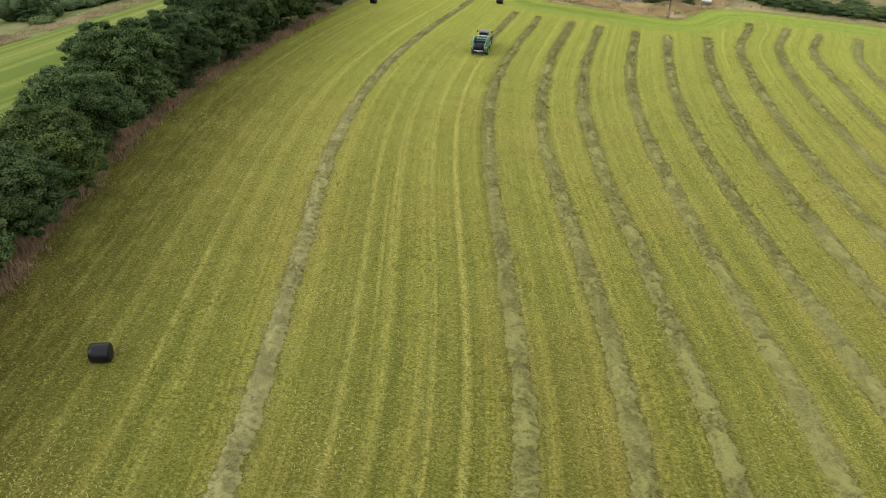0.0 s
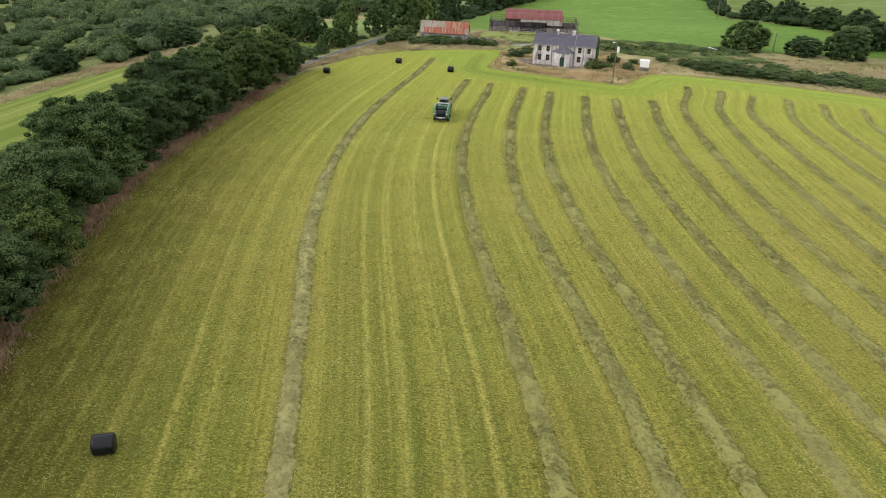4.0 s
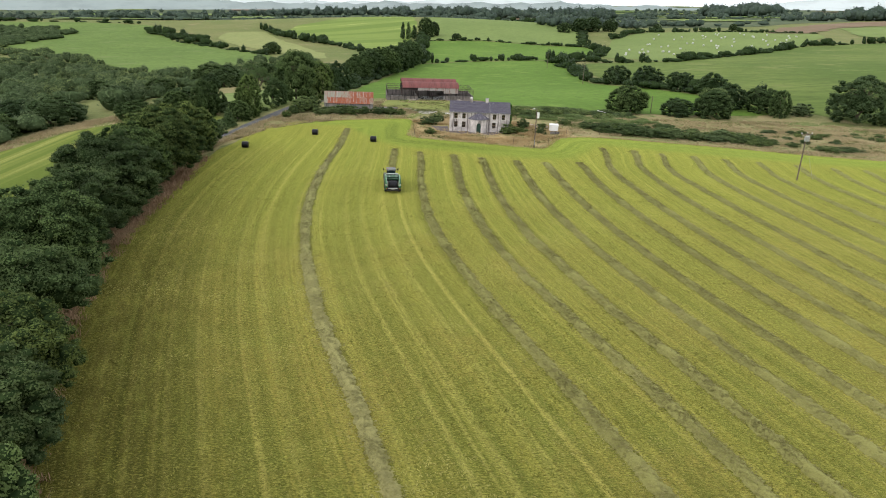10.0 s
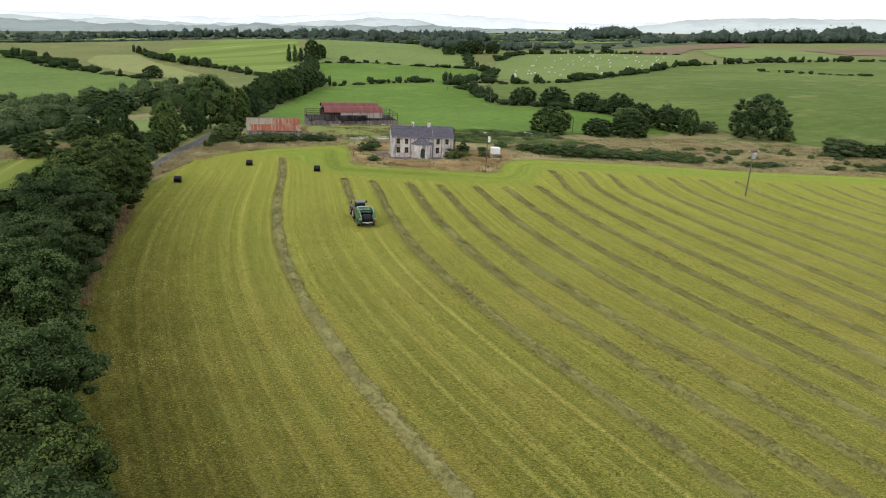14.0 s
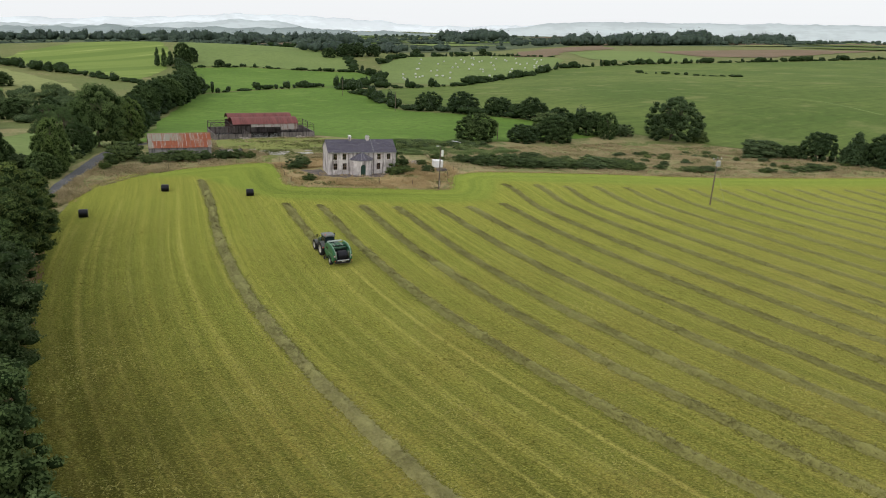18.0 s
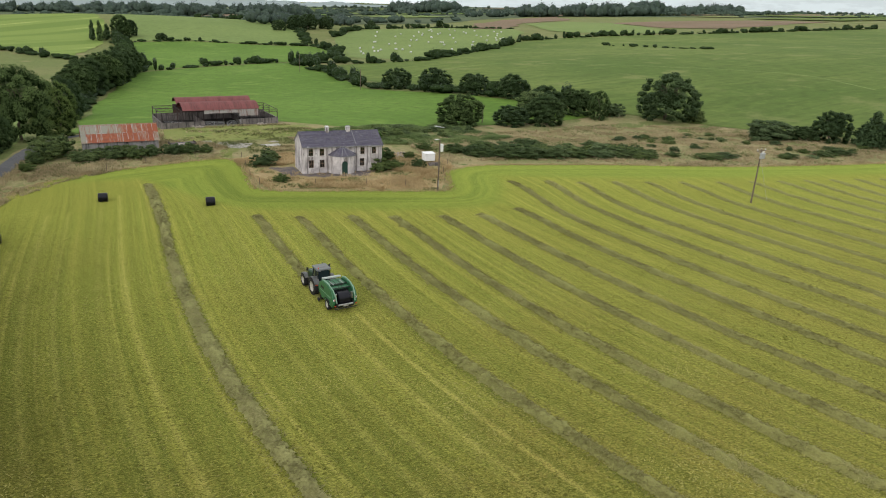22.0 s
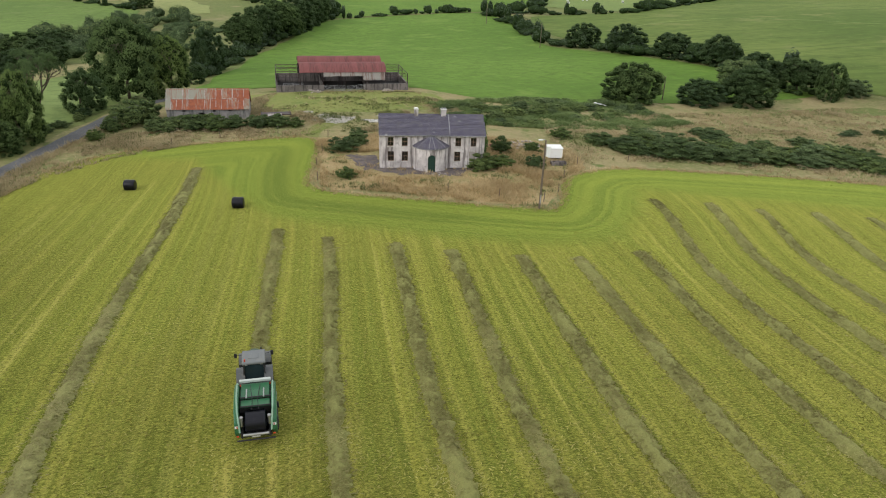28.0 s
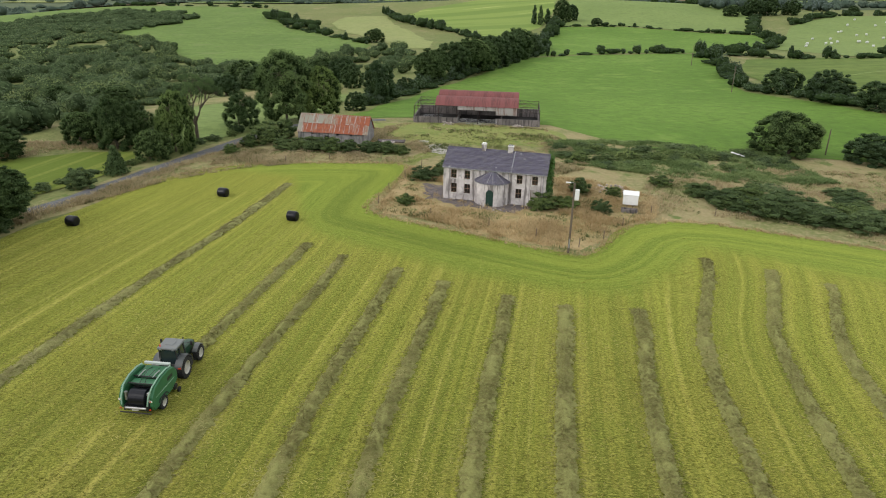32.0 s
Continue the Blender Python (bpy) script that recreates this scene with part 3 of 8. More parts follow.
# the mown field: its edge, and the lines in which it was mown
FIELD = [(-36, -45), (-38.5, 15), (-44.4, 38), (-48.8, 52), (-52.6, 67), (-55, 82), (-55.8, 100), (-55.2, 143), (-53, 157), (-50.6, 169), (-47.5, 178.5), (-42.5, 184.5), (-34, 188.2), (-22, 189.8), (-12, 189.3),
         (-11, 182), (-12.3, 173), (-12.4, 164), (1.2, 157.6), (12.8, 153.4), (15.2, 152.7), (17.2, 155), (21.4, 163.2), (27, 167.4), (34, 168), (48, 164.4), (62, 159.6), (84, 150), (107, 143),
         (131, 137), (175, 126), (215, 60), (200, -60)]


# how the rows bow: terms in the row's place (down) and in the way up the field (across)
BOW = [[0.69, 8.1, -4.86, -4.03], [-0.4, -2.54, 0.98, 1.4], [-0.93, -1.99, 3.21, 2.82]]


def bend(X, y):
    u = np.clip(np.asarray(X, float), -36, 36) / 30
    v = (np.maximum(np.asarray(y, float), 20) - 112) / 60
    return sum(c * u ** i * v ** (j + 1) for i, terms in enumerate(BOW) for j, c in enumerate(terms))


def hook(X, y):
    """The rows from the middle on swing out at the headland."""
    k = 1 / (1 + np.exp(-(np.asarray(X, float) - 22.4) / 1.2))
    return 5.0 * k / (1 + np.exp(-(np.asarray(y, float) - 143 + 0.25 * np.maximum(np.asarray(X, float) - 32, 0)) / 4.5))


def row_x(X, y):
    return X + bend(X, y) + hook(X, y)


def row_of(x, y):
    """The row coordinate of a place (the inverse of row_x)."""
    X = np.array(x, float)
    for _ in range(25):
        X = X + 0.6 * (x - row_x(X, y))
    return X


def row_top(X):
    return np.interp(X, [-60, -33, -32, -24, -20, -14, -7, -1, 6, 12, 19, 22, 24.6, 31, 37, 44, 54, 72, 84, 130], [184, 177, 176, 158, 152, 148.6, 146, 143, 140.6, 139.3, 139.8, 146, 155, 153, 150, 148, 144, 138, 135, 122])


def edge_distance(x, y):
    best = np.full(np.shape(x), 1e9)
    for (x0, y0), (x1, y1) in zip(FIELD, FIELD[1:]):
        dx, dy = x1 - x0, y1 - y0
        t = np.clip(((x - x0) * dx + (y - y0) * dy) / (dx * dx + dy * dy), 0, 1)
        best = np.minimum(best, np.hypot(x - x0 - t * dx, y - y0 - t * dy))
    return best


def field_uv(x, y):
    X = row_of(x, y)
    d = edge_distance(x, y)
    t = np.clip((y - row_top(X) - 1.0) / 5, 0, 1)
    return {"rows": np.stack([X, np.asarray(y)], 1), "headland": np.stack([d, t * t * (3 - 2 * t)], 1)}


FIELD_LINE = FIELD[:1] + smooth_line(FIELD[1:-2], 3) + FIELD[-2:]
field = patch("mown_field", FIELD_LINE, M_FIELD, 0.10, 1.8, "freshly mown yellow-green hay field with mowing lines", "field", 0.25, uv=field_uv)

patch("pasture", [(-36, 232), (-31, 262), (-26, 303), (-9, 379), (2, 432), (38, 450), (77, 462), (96, 462), (90, 385), (80, 325), (90, 300), (104, 262), (119, 229), (96, 221), (54, 216), (35, 214), (22, 219), (14, 232.5), (-20, 236.5)],
      M_PASTURE, 0.12, 9, "lush green pasture behind the hay barn", "field", 1.5)
patch("pasture", [(4, 440), (38, 458), (77, 470), (100, 468), (140, 505), (165, 566), (168, 622), (82, 668), (30, 658), (10, 560)], M_PASTURE, 0.15, 14, "green pasture beyond a bushy hedge", "field", 2)
patch("pasture", [(30, 665), (82, 676), (170, 630), (200, 740), (190, 830), (140, 900), (60, 900), (35, 800)], M_PASTURE_C, 0.2, 18, "pale green pasture on a rise", "field", 2)
patch("pasture", [(128, 226), (122, 252), (112, 306), (95, 316), (92, 385), (110, 430), (140, 432), (161, 430), (237, 484), (337, 566), (445, 583), (663, 556), (900, 540), (900, 200), (480, 60), (250, 80), (160, 120), (150, 165), (142, 200)],
      M_PASTURE_B, 0.15, 14, "broad olive-green grazing field rising to a skyline hedge", "field", 2)
patch("pasture", [(143, 508), (172, 584), (215, 690), (266, 756), (399, 805), (470, 760), (433, 690), (337, 575), (237, 492), (161, 440)], M_PASTURE_C, 0.2, 18, "pale green meadow dotted with white bales", "field", 2)
patch("pasture", [(-470, 850), (-384, 822), (-300, 803), (-254, 776), (-222, 745), (-200, 682), (-183, 620), (-148, 583), (-120, 550), (-91, 509), (-86, 480), (-88, 420), (-113, 378), (-150, 400), (-190, 450), (-240, 522), (-295, 585), (-400, 640), (-600, 720), (-600, 830)], M_PASTURE_D, 0.2, 16, "large green pasture beyond the scrub", "field", 3)
patch("meadow", [(-151, 646), (-155, 674), (-152, 696), (-138, 708), (-122, 710), (-114, 686), (-102, 650), (-86, 614), (-56, 533), (-50, 488), (-66, 484), (-94, 548), (-107, 563), (-131, 598)], M_STUBBLE, 0.2, 12, "pale cut meadow between hedges", "field", 2)
patch("meadow", [(-106, 705), (-90, 770), (-40, 850), (30, 870), (28, 760), (12, 650), (-16, 545), (-46, 611), (-76, 660)], M_STRIP_FAR, 0.25, 14, "light green meadow with mown strips", "field", 2)
patch("meadow", [(-58, -90), (-64, 20), (-69, 90), (-67, 150), (-62, 164), (-59, 172), (-58.4, 185), (-61, 190.5), (-70, 187), (-82, 175), (-91, 166), (-97, 148), (-100.5, 125), (-104, 100), (-104, -90)], M_STRIP, 0.12, 5, "narrow mown strip field behind the hedgerow", "field", 0.6)
patch("meadow", [(-73, 220), (-67, 207), (-63, 203), (-57, 196), (-53, 202), (-50, 209), (-47, 214), (-45, 232), (-44, 262), (-46, 290), (-62, 290), (-74, 262), (-78, 240)], M_PASTURE_C, 0.12, 5, "small pale meadow behind the ash trees", "field", 1.0)
patch("rough_grass", smooth_line([(-70, 205), (-74, 219), (-79, 240), (-75, 262), (-63, 291), (-70, 304), (-80, 296), (-85, 262), (-86, 238), (-79, 216), (-72, 203)], 3, True), M_TAN, 0.09, 4, "strip of dry tan grass beside the small meadow", "rough grass", 1.0)
patch("rough_grass", [(-57, 142), (-53, 158), (-50, 168), (-46.5, 176.5), (-41.5, 183), (-33, 187), (-22, 189.5), (-13, 190), (-14, 174), (-13, 162.5), (1, 155.5), (14, 151), (17, 152), (23, 162), (30, 165), (46, 162.5), (60, 155), (84, 147), (131, 135), (158, 130), (150, 165), (142, 200), (128, 224), (96, 224), (54, 222), (35, 222), (13, 234), (-20, 238), (-38, 230), (-44, 214), (-48.5, 205), (-53, 190), (-58, 166), (-63, 148)],
      M_TAN, 0.06, 4, "tall dry tan grass round the derelict farmyard", "rough grass", 0.8)
PLOT = [(-11, 188), (-11.7, 174), (-11.8, 164.8), (1.6, 158.6), (13, 154.2), (15, 153.6), (20.8, 163.8), (26.5, 168.6), (28, 178), (22, 186), (12, 186), (0, 190)]
patch("rough_grass", [(-11.6, 189)] + PLOT[1:], M_TAN_PLOT, 0.085, 2, "dry straw-coloured grass plot of the empty house", "rough grass", 0.8)
M_YARD = ground_mat("yard_turf", (0.180, 0.195, 0.060), (0.135, 0.170, 0.045), (0.225, 0.215, 0.085), 0.12, 1.8, (0.100, 0.145, 0.038), sheen=0.14)
patch("rough_grass", smooth_line([(-23, 209), (-10, 207), (4, 207), (15, 212), (13, 225), (-4, 226.5), (-16, 226.5), (-31, 223)], 4, True), M_YARD, 0.10, 2, "short worn yellow-green turf before the hay barn", "rough grass", 1.0)
for spot in ([(-2.6, 200.2), (-1.2, 199.4), (0.2, 200.0), (-0.8, 200.8)], [(0.6, 203.2), (2.2, 202.6), (3.0, 203.4), (1.6, 204.0)], [(-12.6, 207.2), (-11.2, 206.6), (-10.6, 207.6), (-11.8, 208.2)]):
    patch("yard", smooth_line(spot, 4, True), M_GRAVEL, 0.12, 0.6, "pale worn gravel of the farmyard", "yard", 0.3)
patch("yard", smooth_line([(-11.4, 202.4), (-9.4, 199.4), (-6.6, 198.2), (-4.8, 200.0), (-3.2, 202.4), (-5.6, 203.6), (-8.6, 205.4)], 4, True), M_GRAVEL, 0.12, 1.0, "pale worn gravel of the farmyard", "yard", 0.45)
patch("forecourt", smooth_line([(-7.0, 178), (-3.2, 177), (-2.9, 172.5), (3, 170.6), (9.5, 169.6), (9.0, 167.4), (4.5, 166.6), (-1, 168.2), (-5.5, 171.5)], 4, True), M_SLAB, 0.10, 0.5, "dark bare ground before the house front", "forecourt", 0.9)
patch("heath", [(423, 770), (500, 900), (537, 949), (760, 1150), (939, 1256), (800, 1040), (606, 930), (470, 765)], M_BROWN, 0.5, 22, "brown rushy heath between the far fields", "heath", 6)
patch("heath", [(742, 879), (860, 905), (1050, 880), (1100, 760), (700, 640), (655, 700)], M_BROWN, 0.5, 22, "brown rushy heath between the far fields", "heath", 6)
patch("pasture", [(480, 605), (475, 700), (604, 915), (720, 965), (735, 870), (640, 700), (560, 590)], M_PASTURE_C, 0.45, 18, "pale green field before the heath", "field", 3)
patch("track", smooth_line([(-18, 188.5), (-12, 188.5), (-10, 193), (-7, 198), (-4.5, 200.6), (-6.6, 202), (-9.6, 199.5), (-12.6, 195), (-15, 191.4)], 4, True), M_TRACK, 0.095, 1.2, "green grassy track from the field to the yard", "track", 0.5)
ribbon("verge", smooth_line([(x - 1.3, y) for x, y in FIELD[1:8]], 8), 3.0, M_VERGE, 0.085, "russet strip of dead grass between field and hedgerow", "verge")
ribbon("cattle_path", smooth_line([(117, 352), (145, 372), (189, 374), (214, 334), (235, 294), (246, 271), (254, 244), (240, 206)], 6), 1.3, M_PASTURE_C, 0.19, "pale trodden path across the grazing field", "path")
ribbon("lane", smooth_line([(-61, -90), (-65, 0), (-68, 60), (-66, 110), (-62, 146), (-56.5, 162), (-52.5, 181), (-49.5, 192), (-46.5, 203), (-43, 213), (-36, 226), (-24, 231)], 8), 2.8, M_LANE, 0.13, "narrow grey tarmac lane beside the hedgerow", "lane")

# ---- plants ----
def fast_mesh(name, verts, quads, tris, mats, quad_mat=0, tri_mat=1):
    """A mesh from arrays of quads (leaves) and triangles (inner mass)."""
    me = bpy.data.meshes.new(name)
    nq, nt_ = len(quads), len(tris)
    me.vertices.add(len(verts))
    me.vertices.foreach_set("co", np.asarray(verts, np.float32).ravel())
    me.loops.add(nq * 4 + nt_ * 3)
    me.loops.foreach_set("vertex_index", np.concatenate([np.asarray(quads, np.int32).ravel(), np.asarray(tris, np.int32).ravel()]))
    me.polygons.add(nq + nt_)
    me.polygons.foreach_set("loop_start", np.concatenate([np.arange(nq) * 4, nq * 4 + np.arange(nt_) * 3]).astype(np.int32))
    me.polygons.foreach_set("material_index", np.concatenate([np.full(nq, quad_mat), np.full(nt_, tri_mat)]).astype(np.int32))
    for m in mats:
        me.materials.append(m)
    me.update(calc_edges=True)
    me.validate()
    return me


def ball(fine):
    bm = bmesh.new()
    bmesh.ops.create_icosphere(bm, subdivisions=fine, radius=1)
    v = np.array([q.co[:] for q in bm.verts])
    f = np.array([[w.index for w in q.verts] for q in bm.faces])
    bm.free()
    return v, f


BALL_V, BALL_F = ball(2)
BALL_V1, BALL_F1 = ball(1)


def cloud(rng, lobes, n, size, spread=0.8, low=-0.45):
    """Leaf clumps on the outside of a crown's lobes: small rhombs turned outwards, each a little its own way."""
    lobes = np.asarray(lobes, float)
    w = lobes[:, 3] * lobes[:, 5]
    pick = rng.choice(len(lobes), n, p=w / w.sum())
    d = rng.normal(size=(n, 3))
    d /= np.linalg.norm(d, axis=1)[:, None]
    if len(lobes) > 12:                       # on a full crown the leaves sit on the outer side of each clump
        o = (lobes[pick, :3] - lobes[0, :3]) / lobes[0, 3:6]
        d += 0.75 * o / (np.linalg.norm(o, axis=1)[:, None] + 1e-6)
        d /= np.linalg.norm(d, axis=1)[:, None] + 1e-9
    d[:, 2] = np.where(d[:, 2] < low, -d[:, 2], d[:, 2])
    L = lobes[pick]
    lump = 1 + 0.10 * np.sin(d[:, 0] * 7 + pick) * np.sin(d[:, 1] * 6 + pick * 2.1) + 0.08 * np.sin(d[:, 2] * 9 + pick)
    r = (0.66 + 0.46 * rng.random(n) ** 0.8) * lump
    P = L[:, :3] + d * L[:, 3:6] * r[:, None]
    nrm = d + spread * rng.normal(size=(n, 3)) + np.array([0, 0, 0.18])
    nrm /= np.linalg.norm(nrm, axis=1)[:, None]
    a = np.cross(nrm, rng.normal(size=(n, 3)))
    a /= np.linalg.norm(a, axis=1)[:, None] + 1e-9
    b = np.cross(nrm, a)
    s = size * (0.55 + 0.9 * rng.random(n))[:, None]
    v = np.stack([P - a * s * 0.5, P + b * s * 0.32 - nrm * s * 0.12, P + a * s * 0.5, P - b * s * 0.32 - nrm * s * 0.12], 1)
    return v.reshape(-1, 3)


def crown_arrays(rng, lobes, n, size, core=0.84, spread=0.8):
    lv = cloud(rng, lobes, n, size, spread)
    q = np.arange(n * 4).reshape(-1, 4)
    cv, cf = [], []
    at = n * 4
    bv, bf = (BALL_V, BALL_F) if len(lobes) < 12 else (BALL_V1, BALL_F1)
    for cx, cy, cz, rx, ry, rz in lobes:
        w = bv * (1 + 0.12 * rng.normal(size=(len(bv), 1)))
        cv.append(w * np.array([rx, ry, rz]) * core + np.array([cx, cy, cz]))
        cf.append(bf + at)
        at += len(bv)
    return np.concatenate([lv] + cv), q, np.concatenate(cf)


def lobes_clumps(rng, k, r, h, base, small, big, rough=0.16, full=0.74):
    """A broad crown set all over with small rounded clumps of leaf on an uneven dome."""
    mid = base + (h - base) * 0.46
    out = [(0, 0, mid, r * full, r * full, (h - base) * 0.5 * full)]
    ph = rng.random(6) * 6.28
    for i in range(k):
        up = -0.78 + 1.78 * (i + 0.5) / k
        a = 2.39996 * i + rng.random() * 0.5
        q = math.sqrt(max(0.02, 1 - up * up))
        wave = math.sin(2 * a + ph[0] + 2.1 * up) + 0.8 * math.sin(3 * a + ph[1] - 3 * up) + 0.7 * math.sin(5 * a + ph[2] + 4 * up)
        R = 0.96 + rough * 0.5 * wave + 0.10 * rng.normal() * rough / 0.16
        R = min(1.07, max(0.66, R))
        s = small + (big - small) * rng.random()
        out.append((math.cos(a) * q * (r - s * 0.5) * R, math.sin(a) * q * (r - s * 0.5) * R, mid + (h - base) * 0.5 * up * min(R, 1.06) - s * 0.4, s, s, s * (0.7 + 0.3 * rng.random())))
    return out


def lobes_boughs(rng, boughs, r, h, base, small, big, per=9):
    """A full crown: rounded boughs heaped on a dome, each set with clumps of leaf on its outer side."""
    mid = base + (h - base) * 0.44
    out = [(0, 0, mid, r * 0.66, r * 0.66, (h - base) * 0.36)]
    for j in range(boughs):
        up = -0.6 + 1.55 * (j + 0.5) / boughs
        a = 2.39996 * j + rng.random() * 0.8
        q = math.sqrt(max(0.03, 1 - min(1, up) ** 2))
        b = r * rng.uniform(0.30, 0.46)
        reach = (r - b * 0.75) * rng.uniform(0.80, 1.06)
        c = np.array([math.cos(a) * q * reach, math.sin(a) * q * reach, mid + ((h - base) * 0.5 - b * 0.7) * up * rng.uniform(0.88, 1.08)])
        out.append((*c, b * 0.72, b * 0.72, b * 0.62))
        for i in range(per):
            d = rng.normal(size=3) + np.array([math.cos(a) * q, math.sin(a) * q, max(up, 0.1) + 0.25]) * 0.9
            d /= np.linalg.norm(d)
            s = rng.uniform(small, big)
            out.append((*(c + d * b * np.array([0.85, 0.85, 0.72])), s, s, s * 0.62))
    return out


def limb_mesh(name, rng, h, base, r, k, girth):
    bm = bmesh.new()
    top = h * 0.72
    add_tube(bm, [(0, 0, -0.4), (0.1, 0.05, base * 0.6), (0.15, -0.1, base + 0.3 * (top - base)), (0, 0, top)], [girth * 1.3, girth, girth * 0.7, girth * 0.2], 8)
    for i in range(k):
        a = 2 * math.pi * i / k + rng.random()
        z0 = base * (0.7 + 0.5 * rng.random())
        z1 = base + (h - base) * (0.35 + 0.4 * rng.random())
        R = r * (0.5 + 0.3 * rng.random())
        add_tube(bm, [(0.1, 0, z0), (math.cos(a) * R * 0.45, math.sin(a) * R * 0.45, (z0 + z1) / 2 + 0.2), (math.cos(a) * R, math.sin(a) * R, z1)], [girth * 0.55, girth * 0.35, girth * 0.1], 5)
    me = bpy.data.meshes.new(name)
    bm.to_mesh(me)
    bm.free()
    me.materials.append(M_BARK)
    return me


KINDS = {}


def kind(key, seed, lobe_fn, n, size, leaf, trunk=None, core=0.84, spread=0.8, variants=3, inner=None):
    """A plant kind, one metre wide and one high, in a few variants that its copies share."""
    out = []
    for i in range(variants):
        rng = np.random.default_rng(seed * 10 + i)
        v, q, t = crown_arrays(rng, lobe_fn(rng), n, size, core, spread)
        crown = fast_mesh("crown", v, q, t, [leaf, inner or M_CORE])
        out.append((crown, limb_mesh("trunk", rng, *trunk) if trunk else None))
    KINDS[key] = out


def plant(key, name, x, y, w, h, label, category, group="", z=0.0, i=None):
    """One tree or bush of a kind, w wide and h high, on the land."""
    rng = random.Random(int(x * 37 + y * 91) & 0xffff)
    crown, trunk = KINDS[key][rng.randrange(len(KINDS[key])) if i is None else i]
    m = Matrix.Translation(lie(x, y, z)) @ Matrix.Rotation(rng.uniform(0, 6.28), 4, "Z") @ Matrix.Diagonal((w, w, h, 1))
    if trunk:
        t = thing(name, m, label, category, group)
        for nm, me in (("crown", crown), ("trunk", trunk)):
            new(nm, me).parent = t
    else:
        t = new(name, crown)
        t.matrix_basis = m
        tagged(t, label, category, group)
    return t


kind("hedge", 1, lambda r: lobes_boughs(r, 26, 0.5, 1.0, 0.02, 0.04, 0.075), 30000, 0.0175, M_LEAF_HEDGE, (1.0, 0.25, 0.45, 6, 0.035), variants=4, spread=0.65)
kind("maple", 11, lambda r: lobes_boughs(r, 30, 0.5, 1.0, 0.02, 0.035, 0.065, 11), 32000, 0.0165, M_LEAF_MAPLE, (1.0, 0.25, 0.45, 6, 0.035), variants=2, spread=0.55)
kind("willow", 12, lambda r: lobes_boughs(r, 20, 0.5, 1.0, 0.02, 0.05, 0.09, 7), 30000, 0.017, M_LEAF_WILLOW, (1.0, 0.25, 0.45, 6, 0.035), variants=1, spread=0.9)
kind("ash", 2, lambda r: lobes_clumps(r, 120, 0.5, 1.0, -0.04, 0.06, 0.12, 0.25, 0.62), 21000, 0.020, M_LEAF_ASH, (1.0, 0.35, 0.45, 9, 0.022), core=0.66, variants=3)
kind("dark", 3, lambda r: lobes_clumps(r, 90, 0.5, 1.0, -0.06, 0.06, 0.11, 0.13), 13000, 0.022, M_LEAF_DARK, (1.0, 0.2, 0.4, 5, 0.03), variants=4)
kind("oak", 4, lambda r: lobes_clumps(r, 130, 0.5, 1.0, -0.03, 0.05, 0.10, 0.20, 0.62), 16000, 0.022, M_LEAF_DARK, (1.0, 0.26, 0.48, 9, 0.03), core=0.7, variants=1)
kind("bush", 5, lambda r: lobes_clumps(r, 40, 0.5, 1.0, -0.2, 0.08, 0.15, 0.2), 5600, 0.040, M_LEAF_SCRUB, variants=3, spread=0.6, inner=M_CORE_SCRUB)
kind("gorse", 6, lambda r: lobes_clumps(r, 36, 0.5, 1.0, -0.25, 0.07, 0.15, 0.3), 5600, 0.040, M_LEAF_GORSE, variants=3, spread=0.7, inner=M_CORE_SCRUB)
kind("poplar", 8, lambda r: [(0.05 * math.sin(i * 2), 0.05 * math.cos(i * 3), 0.15 + 0.13 * i, 0.34 - 0.035 * i, 0.34 - 0.035 * i, 0.14) for i in range(7)], 500, 0.14, M_LEAF_DARK, (1.0, 0.1, 0.3, 3, 0.03), variants=1)
kind("conifer", 9, lambda r: [(0, 0, 0.1 + 0.14 * i, 0.46 * (1 - i / 6.6), 0.46 * (1 - i / 6.6), 0.12) for i in range(6)], 1800, 0.07, M_LEAF_DARK, (1.0, 0.1, 0.2, 3, 0.03), core=0.7, variants=2)


def bare_tree(seed):
    """A half-dead tree: limbs that fork and fork again, a little leaf left at the ends."""
    rng = np.random.default_rng(seed)
    bm = bmesh.new()
    ends = []

    def grow(a, d, length, girth, left):
        mid = a + d * length * 0.5 + Vector(rng.normal(size=3) * length * 0.05)
        b = a + d * length + Vector((0, 0, 0.04 * length))
        add_tube(bm, [a, mid, b], [girth, girth * 0.8, girth * 0.55], 5)
        if left == 0:
            ends.append(b)
            return
        for k in range(3 if left > 1 else 4):
            e = Vector(rng.normal(size=3))
            q = (d + 0.62 * (e - d * e.dot(d)).normalized() + Vector((0, 0, 0.12))).normalized()
            grow(b, q, length * rng.uniform(0.62, 0.86), girth * 0.55, left - 1)
    for k in range(6):
        a = 1.05 * k + rng.random() * 0.5
        grow(Vector((0, 0, 0.20 + 0.03 * k)), Vector((0.55 * math.cos(a), 0.55 * math.sin(a), 0.85)).normalized(), 0.22, 0.017, 3)
    add_tube(bm, [(0, 0, -0.04), (0.01, 0, 0.15), (0, 0, 0.38)], [0.042, 0.032, 0.022], 8)
    trunk = bpy.data.meshes.new("trunk")
    bm.to_mesh(trunk)
    bm.free()
    trunk.materials.append(M_BARK)
    tips = [e for e in ends if rng.random() < 0.85]
    lobes = [(e.x, e.y, e.z, 0.062, 0.062, 0.045) for e in tips]
    v = cloud(rng, lobes, 9000, 0.020, 1.2)
    crown = fast_mesh("crown", v, np.arange(len(v)).reshape(-1, 4), np.zeros((0, 3), int), [M_LEAF_ASH])
    KINDS["bare"] = [(crown, trunk)]


bare_tree(3)



